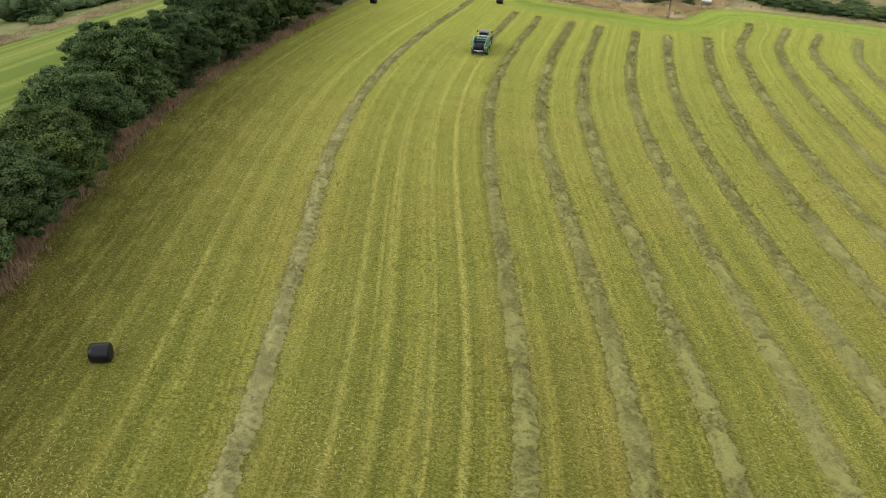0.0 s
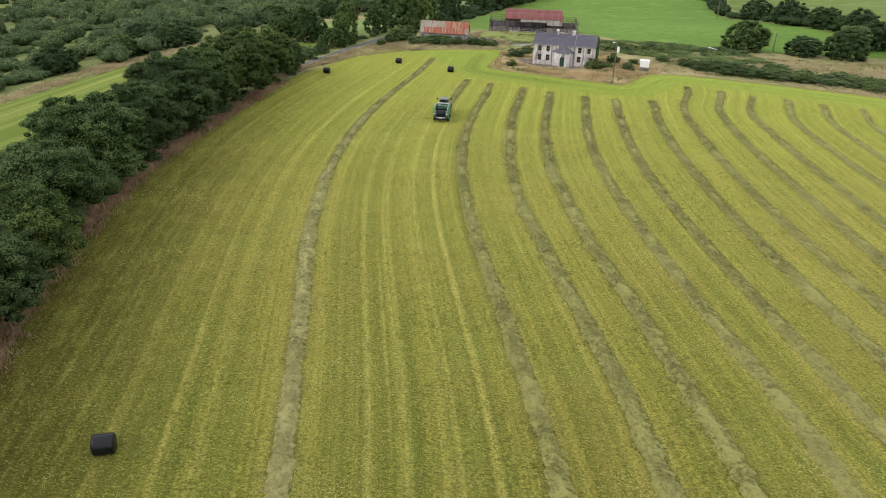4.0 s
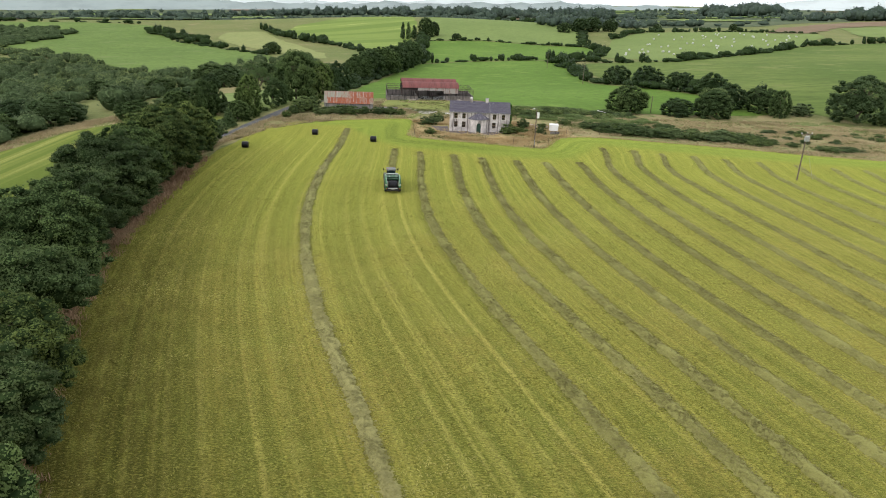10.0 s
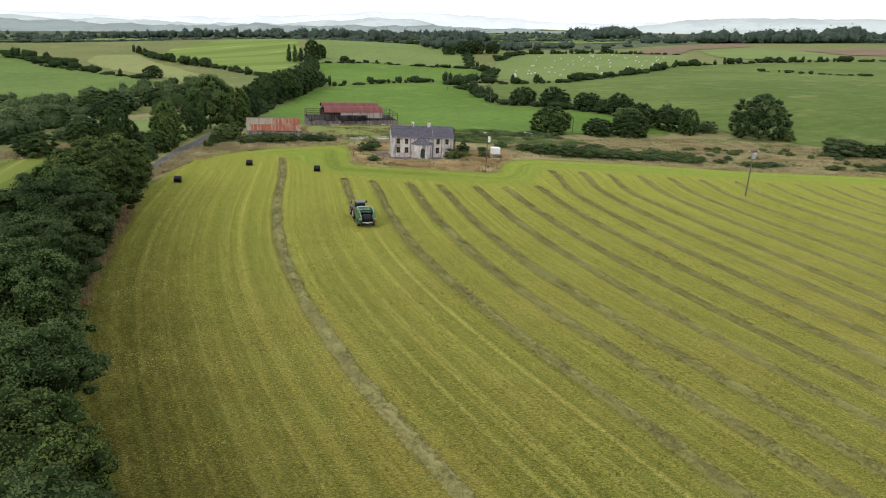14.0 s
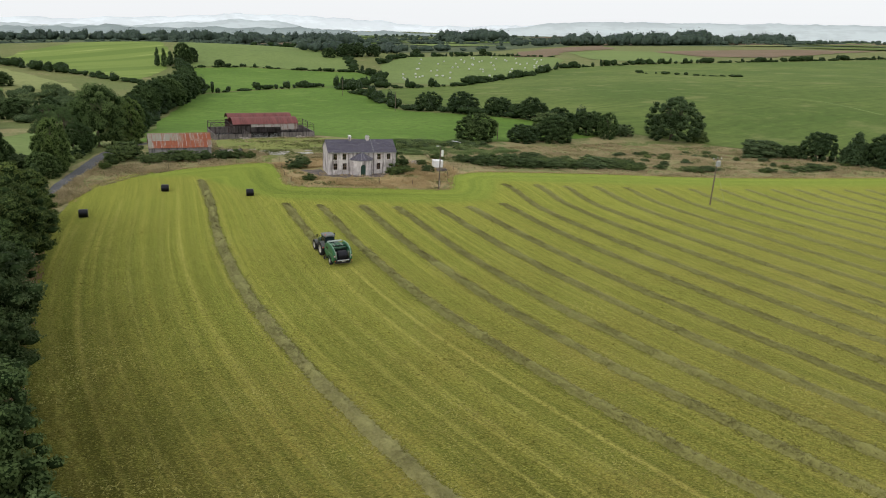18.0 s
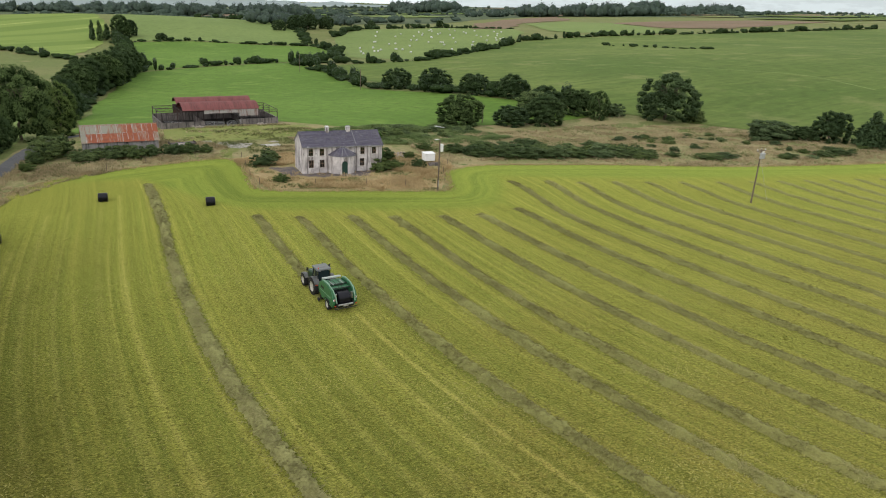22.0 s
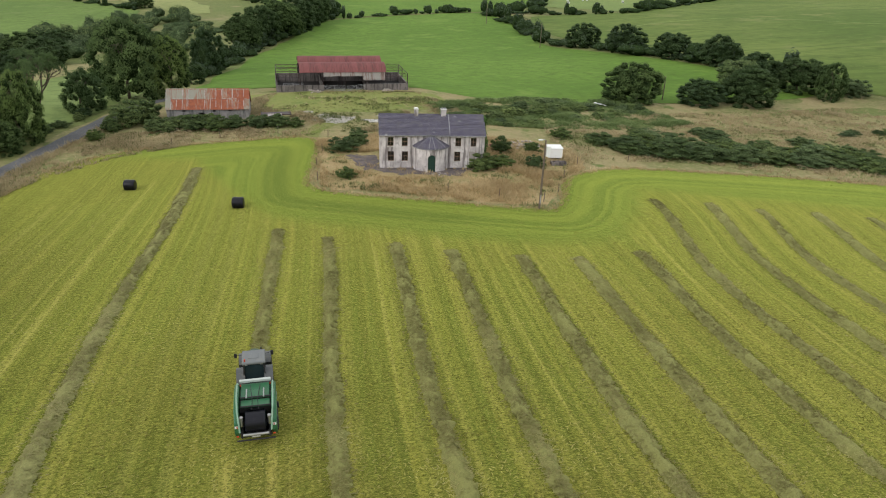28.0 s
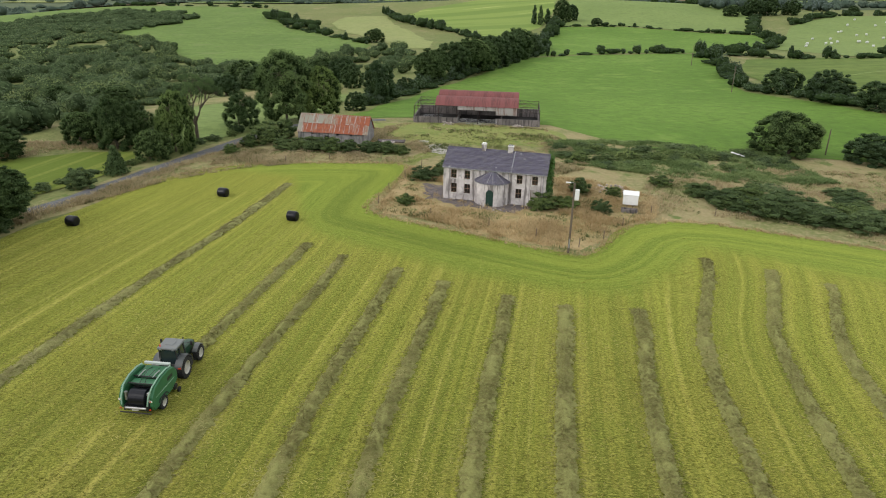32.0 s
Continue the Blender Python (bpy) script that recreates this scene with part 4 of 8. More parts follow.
def thicket(name, spots, leaf, n, size, label, category, seed, core=None):
    """Bushes past counting, joined: each spot is x, y, width, height."""
    rng = np.random.default_rng(seed)
    V, Q, T = [], [], []
    at = 0
    for x, y, w, h in spots:
        z = float(height(x, y))
        k = 4
        lobes = [(0, 0, h * 0.42, w * 0.40, w * 0.40, h * 0.5)] + [(w * 0.3 * math.cos(a), w * 0.3 * math.sin(a), h * (0.3 + 0.3 * rng.random()), w * 0.25, w * 0.25, h * 0.34) for a in rng.random(k) * 6.28]
        v, q, t = crown_arrays(rng, lobes[:4], n, size * (0.7 + 0.1 * h), 0.80, 0.30)
        V.append(v + np.array([x, y, z]))
        Q.append(q + at)
        T.append(t + at)
        at += len(v)
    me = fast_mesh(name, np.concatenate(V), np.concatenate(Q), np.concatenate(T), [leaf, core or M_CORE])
    return tagged(new(name, me), label, category, kind="stuff")


def tufts(name, spots, material, blades, tall, label, category, seed, width=0.10, lean=0.45):
    """Tall grass: every spot a fan of pointed blades."""
    rng = np.random.default_rng(seed)
    s = np.asarray(spots, float)
    n = len(s) * blades
    base = np.repeat(np.stack([s[:, 0], s[:, 1], height(s[:, 0], s[:, 1]) + 0.02], 1), blades, 0)
    base[:, :2] += rng.normal(size=(n, 2)) * 0.16
    hgt = tall * (0.5 + 0.7 * rng.random(n)) * np.repeat(s[:, 2], blades)
    a = rng.random(n) * 6.283
    out = np.stack([np.cos(a), np.sin(a), np.zeros(n)], 1)
    side = np.stack([-np.sin(a), np.cos(a), np.zeros(n)], 1)
    tip = base + out * (hgt * lean * rng.random(n))[:, None] + np.array([0, 0, 1]) * hgt[:, None]
    mid = base * 0.45 + tip * 0.55
    w = (width * (0.6 + 0.8 * rng.random(n)))[:, None]
    v = np.stack([base - side * w * 0.5, mid - side * w, tip, mid + side * w], 1).reshape(-1, 3)
    me = fast_mesh(name, v, np.arange(n * 4).reshape(-1, 4), np.zeros((0, 3), int), [material])
    return tagged(new(name, me), label, category, kind="stuff")


def scatter(rng, poly, n):
    xs, ys = [p[0] for p in poly], [p[1] for p in poly]
    out = []
    while len(out) < n:
        X, Y = rng.uniform(min(xs), max(xs), n), rng.uniform(min(ys), max(ys), n)
        ok = inside(poly, X, Y)
        out += list(zip(X[ok], Y[ok]))
    return np.array(out[:n])


# the hedgerow of tall trees along the field's west side
HEDGE_LINE = [(-42.9, 5), (-46.6, 24), (-51.6, 46), (-56.6, 64), (-59.5, 84), (-59.9, 104), (-59.7, 124), (-59.4, 142), (-58.4, 150)]
hedge_rng = random.Random(5)
HEDGE_TREES = [("hedge", -40.6, -6, 12, 9.6), ("maple", -42.0, 5, 12.5, 10.2), ("hedge", -44.2, 16, 12, 10.4), ("hedge", -46.2, 26.5, 12.5, 10.8), ("maple", -48.6, 36, 12, 10.2), ("hedge", -49.8, 45, 11.8, 10), ("hedge", -52.0, 53.6, 11.6, 10),
               ("willow", -54.9, 63.0, 12.6, 11.4), ("maple", -58.2, 76.6, 14, 13.0), ("hedge", -59.4, 89.6, 12.6, 11.2), ("hedge", -60.0, 102.6, 14.4, 13.4), ("maple", -60.4, 114.4, 12, 12.4),
               ("hedge", -59.4, 126.6, 14.4, 13.4), ("hedge", -59.2, 140.6, 13.4, 12.2), ("maple", -58.6, 152.0, 9.6, 8.2)]
HEDGE_LOOK = {"hedge": "dense dark green broadleaf tree in the field hedgerow", "maple": "broad bright green maple standing in the hedgerow", "willow": "grey-green willow with drooping twigs in the hedgerow"}
for which, hx, hy, wide_, tall in HEDGE_TREES:
    plant(which, "hedgerow_tree", hx, hy, wide_, tall, HEDGE_LOOK[which], "tree", "hedgerow trees")
for hx, hy in densify([(x - 1.6, y + 2) for x, y in HEDGE_LINE], 5.0, 1.2, False, 14):
    plant("hedge", "hedge_shrub", hx, hy, hedge_rng.uniform(4.6, 6.8), hedge_rng.uniform(3.2, 5.4), "dark green undergrowth between the hedgerow trees", "shrub", "hedgerow undergrowth")
for hx, hy in densify([(x + 1.9, y) for x, y in HEDGE_LINE], 4.2, 1.0, False, 9):
    plant("bush", "hedge_shrub", hx, hy, hedge_rng.uniform(2.0, 3.4), hedge_rng.uniform(1.0, 2.2), "low shaded shrub at the foot of the hedgerow", "shrub", "hedgerow shrubs")

# trees by the lane, the shed and the pasture's west side: x, y, width, height
def tree_row(rows):
    for k, name, x, y, w, h, label in rows:
        if "pasture hedge" in label:
            w, h, k = w * hedge_rng.uniform(0.85, 1.1), h * hedge_rng.uniform(0.8, 1.04), hedge_rng.choice(("dark", "dark", "ash", "maple"))
        plant(k, name, x, y, w, h, label, "tree" if "tree" in name or name == "conifer" else "bush", "lane and pasture trees")


tree_row([
    ("bush", "bush", -58, 169, 4.2, 3.4, "round green bush beside the lane"),
    ("dark", "tree", -65.5, 192, 7.4, 9.4, "tall dark tree at the end of the strip field"), ("ash", "tree", -64, 199, 5, 5.6, "small green tree by the small meadow"), ("ash", "tree", -54.6, 193, 6.8, 11, "narrow tall tree beside the lane"),
    ("conifer", "conifer", -57, 177, 4.4, 5.2, "small dark cone-shaped conifer beside the lane"), ("dark", "tree", -56, 187, 6.2, 5.2, "dark rounded tree beside the lane"),
    ("bush", "bush", -61, 197, 5, 3.2, "dark spreading bush beside the lane"), ("bare", "bare_tree", -54, 200, 10.4, 13.2, "half-dead spreading tree with bare branches"),
    ("ash", "tree", -50.2, 212.5, 6.8, 7.6, "narrow green tree standing beyond the lane"), ("ash", "ash_tree", -45, 225, 13, 15.2, "tall dense ash tree near the shed"),
    ("ash", "ash_tree", -38.5, 229, 9, 12, "tall dense ash tree near the shed"),
    ("dark", "tree", -36, 252, 6, 5, "low dark tree on the pasture's edge"), ("bush", "bush", -41, 203, 7.5, 4.4, "rounded green bush beside the shed"),
    ("ash", "tree", -34, 272, 9, 11.5, "green tree in the pasture hedge"), ("dark", "tree", -31, 296, 7, 6, "low dark tree in the pasture hedge"),
    ("dark", "tree", -27, 331, 13, 15, "tall dark tree in the pasture hedge"), ("dark", "tree", -22, 352, 13, 15, "tall dark tree in the pasture hedge"), ("dark", "tree", -16, 367, 16, 16.5, "tall dark tree in the pasture hedge"),
    ("dark", "tree", -12, 382, 13, 14, "tall dark tree in the pasture hedge"), ("dark", "tree", -8, 396, 17, 16, "tall dark tree in the pasture hedge"), ("dark", "tree", -2, 412, 14, 15, "tall dark tree in the pasture hedge"),
    ("dark", "tree", 1, 430, 16, 16, "tall dark tree in the pasture hedge"), ("dark", "tree", -20, 372, 10, 11, "dark tree in the pasture hedge"), ("dark", "tree", 6, 452, 12, 12, "dark tree in the pasture hedge"),
])
# trees along the bank and in the field's far corner
tree_row([
    ("dark", "round_tree", 59, 219, 12.6, 8.6, "broad dark round tree below the pasture"), ("dark", "bush", 75, 217, 10, 5.6, "dark green bush below the pasture"),
    ("dark", "tree", 87, 217, 12, 8.8, "dark bushy tree beside the dry bank"), ("bush", "bush", 95, 233, 11, 8, "grey-green rounded bush by the pasture"), ("dark", "tree", 102, 236, 11.5, 8.6, "dark bushy tree by the pasture"),
    ("dark", "bush", 111, 230, 13, 8.5, "dark broad bush by the pasture"), ("ash", "tree", 112, 221, 6.5, 9, "small leaning tree by the pasture"), ("bush", "bush", 122, 224, 7, 4.4, "low rounded bush by the pasture"),
    ("dark", "tree", 90, 318, 12, 8.5, "dark bushy tree between two pastures"), ("dark", "tree", 97, 298, 13, 9, "dark bushy tree between two pastures"), ("dark", "tree", 103, 279, 12, 8, "dark bushy tree between two pastures"), ("dark", "tree", 109, 263, 13, 8.5, "dark bushy tree between two pastures"),
    ("oak", "oak_tree", 134, 213, 18.5, 15.0, "lone wide-crowned oak with gaps in its crown"), ("bush", "bush", 140, 206, 6, 4.6, "small bush beside the lone oak"),
    ("bush", "bush", 132, 174, 13, 5.6, "broad grey-green bush on the bank"), ("dark", "tree", 141, 162, 9.5, 8.8, "dark bushy tree at the field's corner"),
    ("conifer", "conifer", 144, 153, 10, 10, "dark conifer at the field's corner"), ("dark", "tree", 148, 147, 10, 9, "dark tree at the field's corner"), ("dark", "bush", 150, 156, 9, 5, "dark low bush at the field corner"),
    ("dark", "tree", 156, 142, 10, 8, "dark tree at the field's corner"), ("dark", "bush", 138, 168, 8, 4, "dark low bush at the field corner"),
])

lane_rng = random.Random(77)
for x, y in densify([(-68, 150), (-62, 163), (-58, 180), (-54, 192), (-51, 202), (-47, 214)], 3.4, 0.9, False, 8):
    plant(lane_rng.choice(("bush", "dark", "gorse")), "hedge_bush", x - 1.0, y, lane_rng.uniform(2.0, 3.4), lane_rng.uniform(0.7, 1.5), "low dark green bush in the lane hedge", "bush", "lane hedge bushes")
for x, y in [(-73, 194), (-68, 203), (-78, 200), (-60, 330)]:
    plant(lane_rng.choice(("bush", "dark")), "scrub_tree", x, y, lane_rng.uniform(5, 8.5), lane_rng.uniform(3, 6.5), "green bushy tree beside the small meadow", "tree", "scrub trees")

# bushes round the house and the shed
for x, y, w, h in [(-7.5, 181, 4.6, 2.1), (-5, 183.5, 3.6, 2.0), (-4.5, 187.5, 3.0, 1.9), (-8.2, 168, 2.8, 1.4), (11, 169.2, 4.6, 2.3), (14.2, 170.4, 4.0, 1.6), (19, 169.5, 2.9, 1.9), (21.5, 178, 2.6, 1.6), (16.5, 178, 3.4, 2.4), (30, 187, 4, 1.6)]:
    plant("gorse", "bush", x, y, w, h, "small dark green bush in the dry grass by the house", "bush", "bushes by the house")
for x, y, w, h in [(-33.5, 200, 4.5, 1.6), (-30.5, 198.4, 5, 1.9), (-27, 197.8, 5, 1.8), (-24, 198.2, 4, 1.6), (-28.5, 200, 4, 1.7), (-20, 198.6, 4.5, 1.6), (-17, 198.2, 4.5, 1.5), (-14, 197.2, 3, 1.2), (-36.5, 198, 4, 1.9), (-34.5, 197.2, 3, 1.3), (-38.5, 206, 4, 3), (-43.5, 199, 3.4, 1.6), (-45, 194, 3, 1.3)]:
    plant("gorse", "bush", x, y, w, h * 1.3, "low dark bramble bush before the shed", "bush", "bushes by the shed")
gorse_rng = random.Random(8)
GORSE_BANK = [(39, 177, 6, 2.8), (44, 174.5, 7, 3.4), (49, 173.5, 7, 3.2), (54, 172, 6.5, 3.0), (59, 170.5, 6, 2.6), (64, 168, 6, 2.2), (69, 167, 6, 2.4), (74, 166.5, 6, 2.2),
                   (42, 181, 6, 2.8), (48, 180, 6.5, 2.8), (55, 178, 6, 2.4), (62, 176, 5, 2.4), (36, 183, 5, 2.2), (70, 172, 5.5, 2.6), (82, 163, 3.2, 1.6), (88, 158, 6, 1.4), (93, 158, 6, 1.3), (108, 152, 4, 1.6), (118, 150, 5, 1.6), (125, 149, 6, 2.0)]
GORSE_BACK = [(18, 199, 6, 2.6), (22, 201, 6, 2.4), (27, 203, 7, 2.4), (33, 205, 7, 2.2), (39, 207, 7, 2.2), (45, 209, 6, 2.0), (30, 210, 6, 2.0), (22, 209, 6, 1.8), (37, 214, 7, 1.8), (15, 207, 5, 1.8), (28, 196, 5, 1.5), (50, 213, 5, 2.2), (57, 210, 4, 2.0), (92, 190, 3, 1.2), (104, 184, 3.5, 1.2), (116, 178, 3, 1.2)]
for x, y, w, h in GORSE_BANK + GORSE_BACK:
    plant("bush" if y > 195 else "gorse", "gorse_bush", x + gorse_rng.uniform(-0.6, 0.6), y + gorse_rng.uniform(-0.6, 0.6), w * (0.6 if y > 195 else 1.1), h * (0.7 if y > 195 else 0.82), "spreading dark green gorse bush on the dry bank", "bush", "gorse bushes")

k = 0
while k < 72:
    t = gorse_rng.random()
    x = 37 + 42 * t
    y = float(np.interp(x, [30, 45, 55, 65, 80, 90], [173.5, 172.5, 170, 165.5, 158, 156])) + gorse_rng.random() ** 1.2 * float(np.interp(x, [30, 40, 55, 80, 90], [7, 14, 20, 18, 8])) + 2.2 * (1 + noise.noise((x * 0.13, 3.0, 1.0)))
    if abs(x - 61.5) < 1.6 or noise.noise((x * 0.16, y * 0.2, 5.0)) < -0.02 + gorse_rng.uniform(-0.1, 0.1):
        continue
    k += 1
    if inside(FIELD, x, y - 2.5):
        y += 4
    plant(gorse_rng.choice(("gorse", "gorse", "bush")), "gorse_bush", x, y, gorse_rng.uniform(2.2, 6.2), gorse_rng.uniform(0.7, 1.6) * (1.25 + 1.3 * noise.noise((x * 0.11, y * 0.11, 8.0))), "dark green gorse bush in the thicket behind the field", "bush", "gorse bushes")
for k in range(70):
    x, y = gorse_rng.uniform(14, 58), gorse_rng.gauss(0, 4.0)
    y += float(np.interp(x, [14, 30, 58], [203, 206, 212]))
    plant("bush", "bramble_bush", x, y, gorse_rng.uniform(1.2, 3.2), gorse_rng.uniform(0.5, 1.2), "low green bramble and gorse behind the house", "bush", "bramble bushes")
for k in range(40):
    x, y = gorse_rng.uniform(80, 150), gorse_rng.uniform(0, 1)
    y = float(np.interp(x, [80, 110, 150], [153, 147, 138])) + y * float(np.interp(x, [80, 110, 150], [40, 50, 25]))
    plant(gorse_rng.choice(("gorse", "bush")), "gorse_bush", x, y, gorse_rng.uniform(1.6, 3.6), gorse_rng.uniform(0.6, 1.3), "small dark gorse bush on the dry bank", "bush", "gorse bushes")

# willow scrub to the west, past counting
scrub_rng = np.random.default_rng(21)
SCRUB = [(-113, 20), (-113, 100), (-109, 128), (-105, 152), (-96, 176), (-86, 190), (-72, 200), (-80, 214), (-89, 234), (-88, 296), (-60, 335), (-46, 330), (-40, 400), (-60, 470), (-80, 480), (-90, 425), (-127, 380), (-164, 418), (-198, 470), (-245, 532), (-293, 592), (-420, 650), (-560, 700), (-700, 600), (-520, 300), (-330, 100), (-260, 20)]
spots = scatter(scrub_rng, SCRUB, 1200)
near = spots[(spots[:, 0] > -230)]
wide = spots[(spots[:, 0] <= -230)]
near = np.concatenate([near, scatter(scrub_rng, [p for p in SCRUB if p[0] > -262], 620)])
drifts = np.array([noise.noise((x * 0.03, y * 0.03, 1.0)) + 0.6 * noise.noise((x * 0.11, y * 0.11, 3.0)) for x, y in near])
for g, lot in enumerate([near[drifts > 0.04], near[drifts <= 0.04]]):
    for h, piece in enumerate(np.array_split(lot[np.argsort(lot[:, 1])], 2)):
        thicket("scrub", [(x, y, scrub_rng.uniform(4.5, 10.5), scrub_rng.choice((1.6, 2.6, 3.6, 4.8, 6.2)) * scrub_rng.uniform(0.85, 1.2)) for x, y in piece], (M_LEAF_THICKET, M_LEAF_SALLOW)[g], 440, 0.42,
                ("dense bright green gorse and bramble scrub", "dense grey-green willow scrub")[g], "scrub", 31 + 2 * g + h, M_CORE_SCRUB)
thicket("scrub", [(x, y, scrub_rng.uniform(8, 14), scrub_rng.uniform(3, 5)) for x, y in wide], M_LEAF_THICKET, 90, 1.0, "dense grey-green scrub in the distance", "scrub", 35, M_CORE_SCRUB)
beyond = scatter(scrub_rng, [(-330, 500), (-318, 575), (-300, 615), (-281, 660), (-290, 694), (-328, 735), (-385, 765), (-440, 740), (-480, 640), (-430, 480)], 640)
thicket("scrub", [(x, y, scrub_rng.uniform(7, 15), scrub_rng.uniform(2.5, 6)) for x, y in beyond], M_LEAF_SALLOW, 110, 0.8, "dense dark scrub beyond the large pasture", "scrub", 36, M_CORE_SCRUB)
for x, y, w, h in [(-90, 312, 14, 9), (-81, 303, 12.4, 8), (-83, 280, 8.4, 6.4), (-99, 181, 13, 7), (-80, 180, 9, 5), (-106, 168, 9, 5.5), (-112, 150, 10, 6), (-75, 205, 8, 5), (-90, 200, 9, 6), (-116, 130, 9, 5.5), (-112, 190, 10, 6), (-86, 225, 9, 6), (-60, 330, 10, 9), (-72, 345, 12, 8), (-90, 345, 12, 7), (-110, 240, 9, 6), (-52, 312, 8, 8)]:
    plant("dark", "scrub_tree", x, y, w, h, "taller dark tree standing in the scrub", "tree", "scrub trees")


# hedges of the fields beyond: a line of bushes each
def far_hedge(line, w, h, seed, gaps=0.1, n=60, label="uneven dark hedge of bushes between two fields"):
    rng = random.Random(seed)
    spots = [(x, y, w * rng.choice((0.4, 0.6, 0.9, 1.3)) * rng.uniform(0.85, 1.15), h * rng.choice((0.3, 0.45, 0.6, 0.9, 1.25))) for x, y in densify(line, w * 0.4, w * 0.26, False, seed) if rng.random() > gaps + 0.12]
    thicket("hedge", spots, M_LEAF_HEDGE_FAR, int(n * 2.4), 0.46, label, "hedge", seed)


far_hedge([(3, 436), (38, 455), (77, 466), (98, 466)], 7, 5.5, 41, 0.2, 90)
far_hedge([(-36, 262), (-30, 305), (-24, 335), (-14, 365), (-8, 395), (-1, 425), (2, 442)], 7, 4.5, 53, 0.05, 110)
far_hedge([(94, 462), (89, 385), (81, 330), (92, 308), (106, 270), (118, 240)], 9, 6.5, 42, 0.08, 110)
far_hedge([(104, 464), (128, 430), (161, 428), (237, 482), (337, 565), (445, 582), (549, 568), (663, 555), (850, 545)], 9, 5.5, 43, 0.03, 60)
far_hedge([(100, 470), (142, 506), (168, 575), (170, 628)], 9, 6, 44, 0.05, 70)
far_hedge([(30, 661), (82, 672), (169, 627)], 7, 3.0, 45, 0.15, 50)
far_hedge([(345, 470), (347, 420), (350, 372)], 6, 2.2, 46, 0.5, 50)
far_hedge([(140, 905), (190, 830), (200, 745), (172, 640)], 8, 5, 47, 0.1, 50)
far_hedge([(-200, 682), (-183, 622), (-148, 585), (-120, 552), (-90, 511)], 8, 5, 48, 0.3, 70)
far_hedge([(-222, 690), (-190, 650), (-168, 625), (-150, 612)], 13, 8, 54, 0.05, 90)
far_hedge([(-126, 730), (-112, 700), (-96, 668), (-78, 640), (-48, 600), (-30, 560), (-14, 530)], 9, 6.5, 49, 0.05, 80)
far_hedge([(-480, 870), (-384, 830), (-300, 810), (-250, 784)], 10, 4, 50, 0.3, 50)
far_hedge([(215, 690), (266, 760), (399, 808), (470, 764)], 9, 5, 51, 0.1, 50)
far_hedge([(10, 450), (14, 540), (22, 600), (26, 680)], 9, 8, 52, 0.05, 70)
for k, x, y, w, h in [("poplar", 9, 672, 7, 14), ("poplar", 14, 668, 8, 14), ("poplar", 20, 676, 9, 11), ("dark", 32, 690, 15, 18), ("dark", 40, 700, 11, 13), ("dark", 59, 672, 9, 6.5), ("dark", -91, 527, 13, 8.5), ("dark", 180, 745, 14, 10), ("dark", 200, 752, 18, 14), ("dark", 216, 760, 18, 15), ("dark", 236, 765, 16, 13), ("dark", 300, 792, 10, 8), ("dark", 400, 812, 10, 9)]:
    plant(k, "distant_tree", x, y, w, h, "dark distant field tree", "tree", "distant trees")

# ---- the far country: patchwork, woods and hazy hills ----
patch("far_country", [(-3600, 1500), (-1500, 960), (-600, 930), (-120, 960), (40, 930), (220, 960), (480, 980), (900, 1290), (1400, 1000), (1700, 500), (3600, 300), (3900, 2200), (2600, 3600), (0, 3900), (-2600, 3400)],
      M_FLAT, 0.35, 90, "dull green far country of heath and small fields", "country", 10)
far_rng = random.Random(77)
quilt = {}
for i in range(-9, 16):
    for j in range(0, 12):
        x0, y0 = i * 190 + (j % 2) * 70, 860 + j * 200 + j * j * 6
        if (-90 < x0 < 190 and y0 < 950) or (330 < x0 < 1000 and y0 < 1260) or far_rng.random() < (0.8 if x0 < 250 else 0.4):
            continue
        w, d = 190 * far_rng.uniform(0.6, 0.98), 190 * far_rng.uniform(0.5, 0.95)
        quilt.setdefault(far_rng.choice(["a", "a", "b", "b", "c", "d", "e"]), []).append((x0, y0, w, d))
for j in range(30):
    x0, y0 = far_rng.uniform(850, 2600), far_rng.uniform(420, 1400)
    quilt.setdefault(far_rng.choice(["a", "b", "d", "e"]), []).append((x0 + 300, y0 + 180, far_rng.uniform(120, 260), far_rng.uniform(90, 200)))
for key, m, label in (("a", M_PASTURE_D, "distant green pastures"), ("b", M_PASTURE_C, "distant pale green pastures"), ("c", M_STUBBLE, "distant straw-coloured fields"), ("d", M_PASTURE_B, "distant olive pastures"), ("e", M_BROWN, "distant brown heath")):
    v, f = [], []
    for x0, y0, w, d in quilt[key]:
        n = 7
        at = len(v)
        for b in range(n):
            for a in range(n):
                x, y = x0 + w * a / (n - 1), y0 + d * b / (n - 1)
                v.append(lie(x, y, 0.8 + math.hypot(x, y) * 0.0006))
        f += [(at + b * n + a, at + b * n + a + 1, at + (b + 1) * n + a + 1, at + (b + 1) * n + a) for b in range(n - 1) for a in range(n - 1)]
    tagged(mesh_ob("far_fields", v, f, m, smooth=True), label, "field", kind="structure")

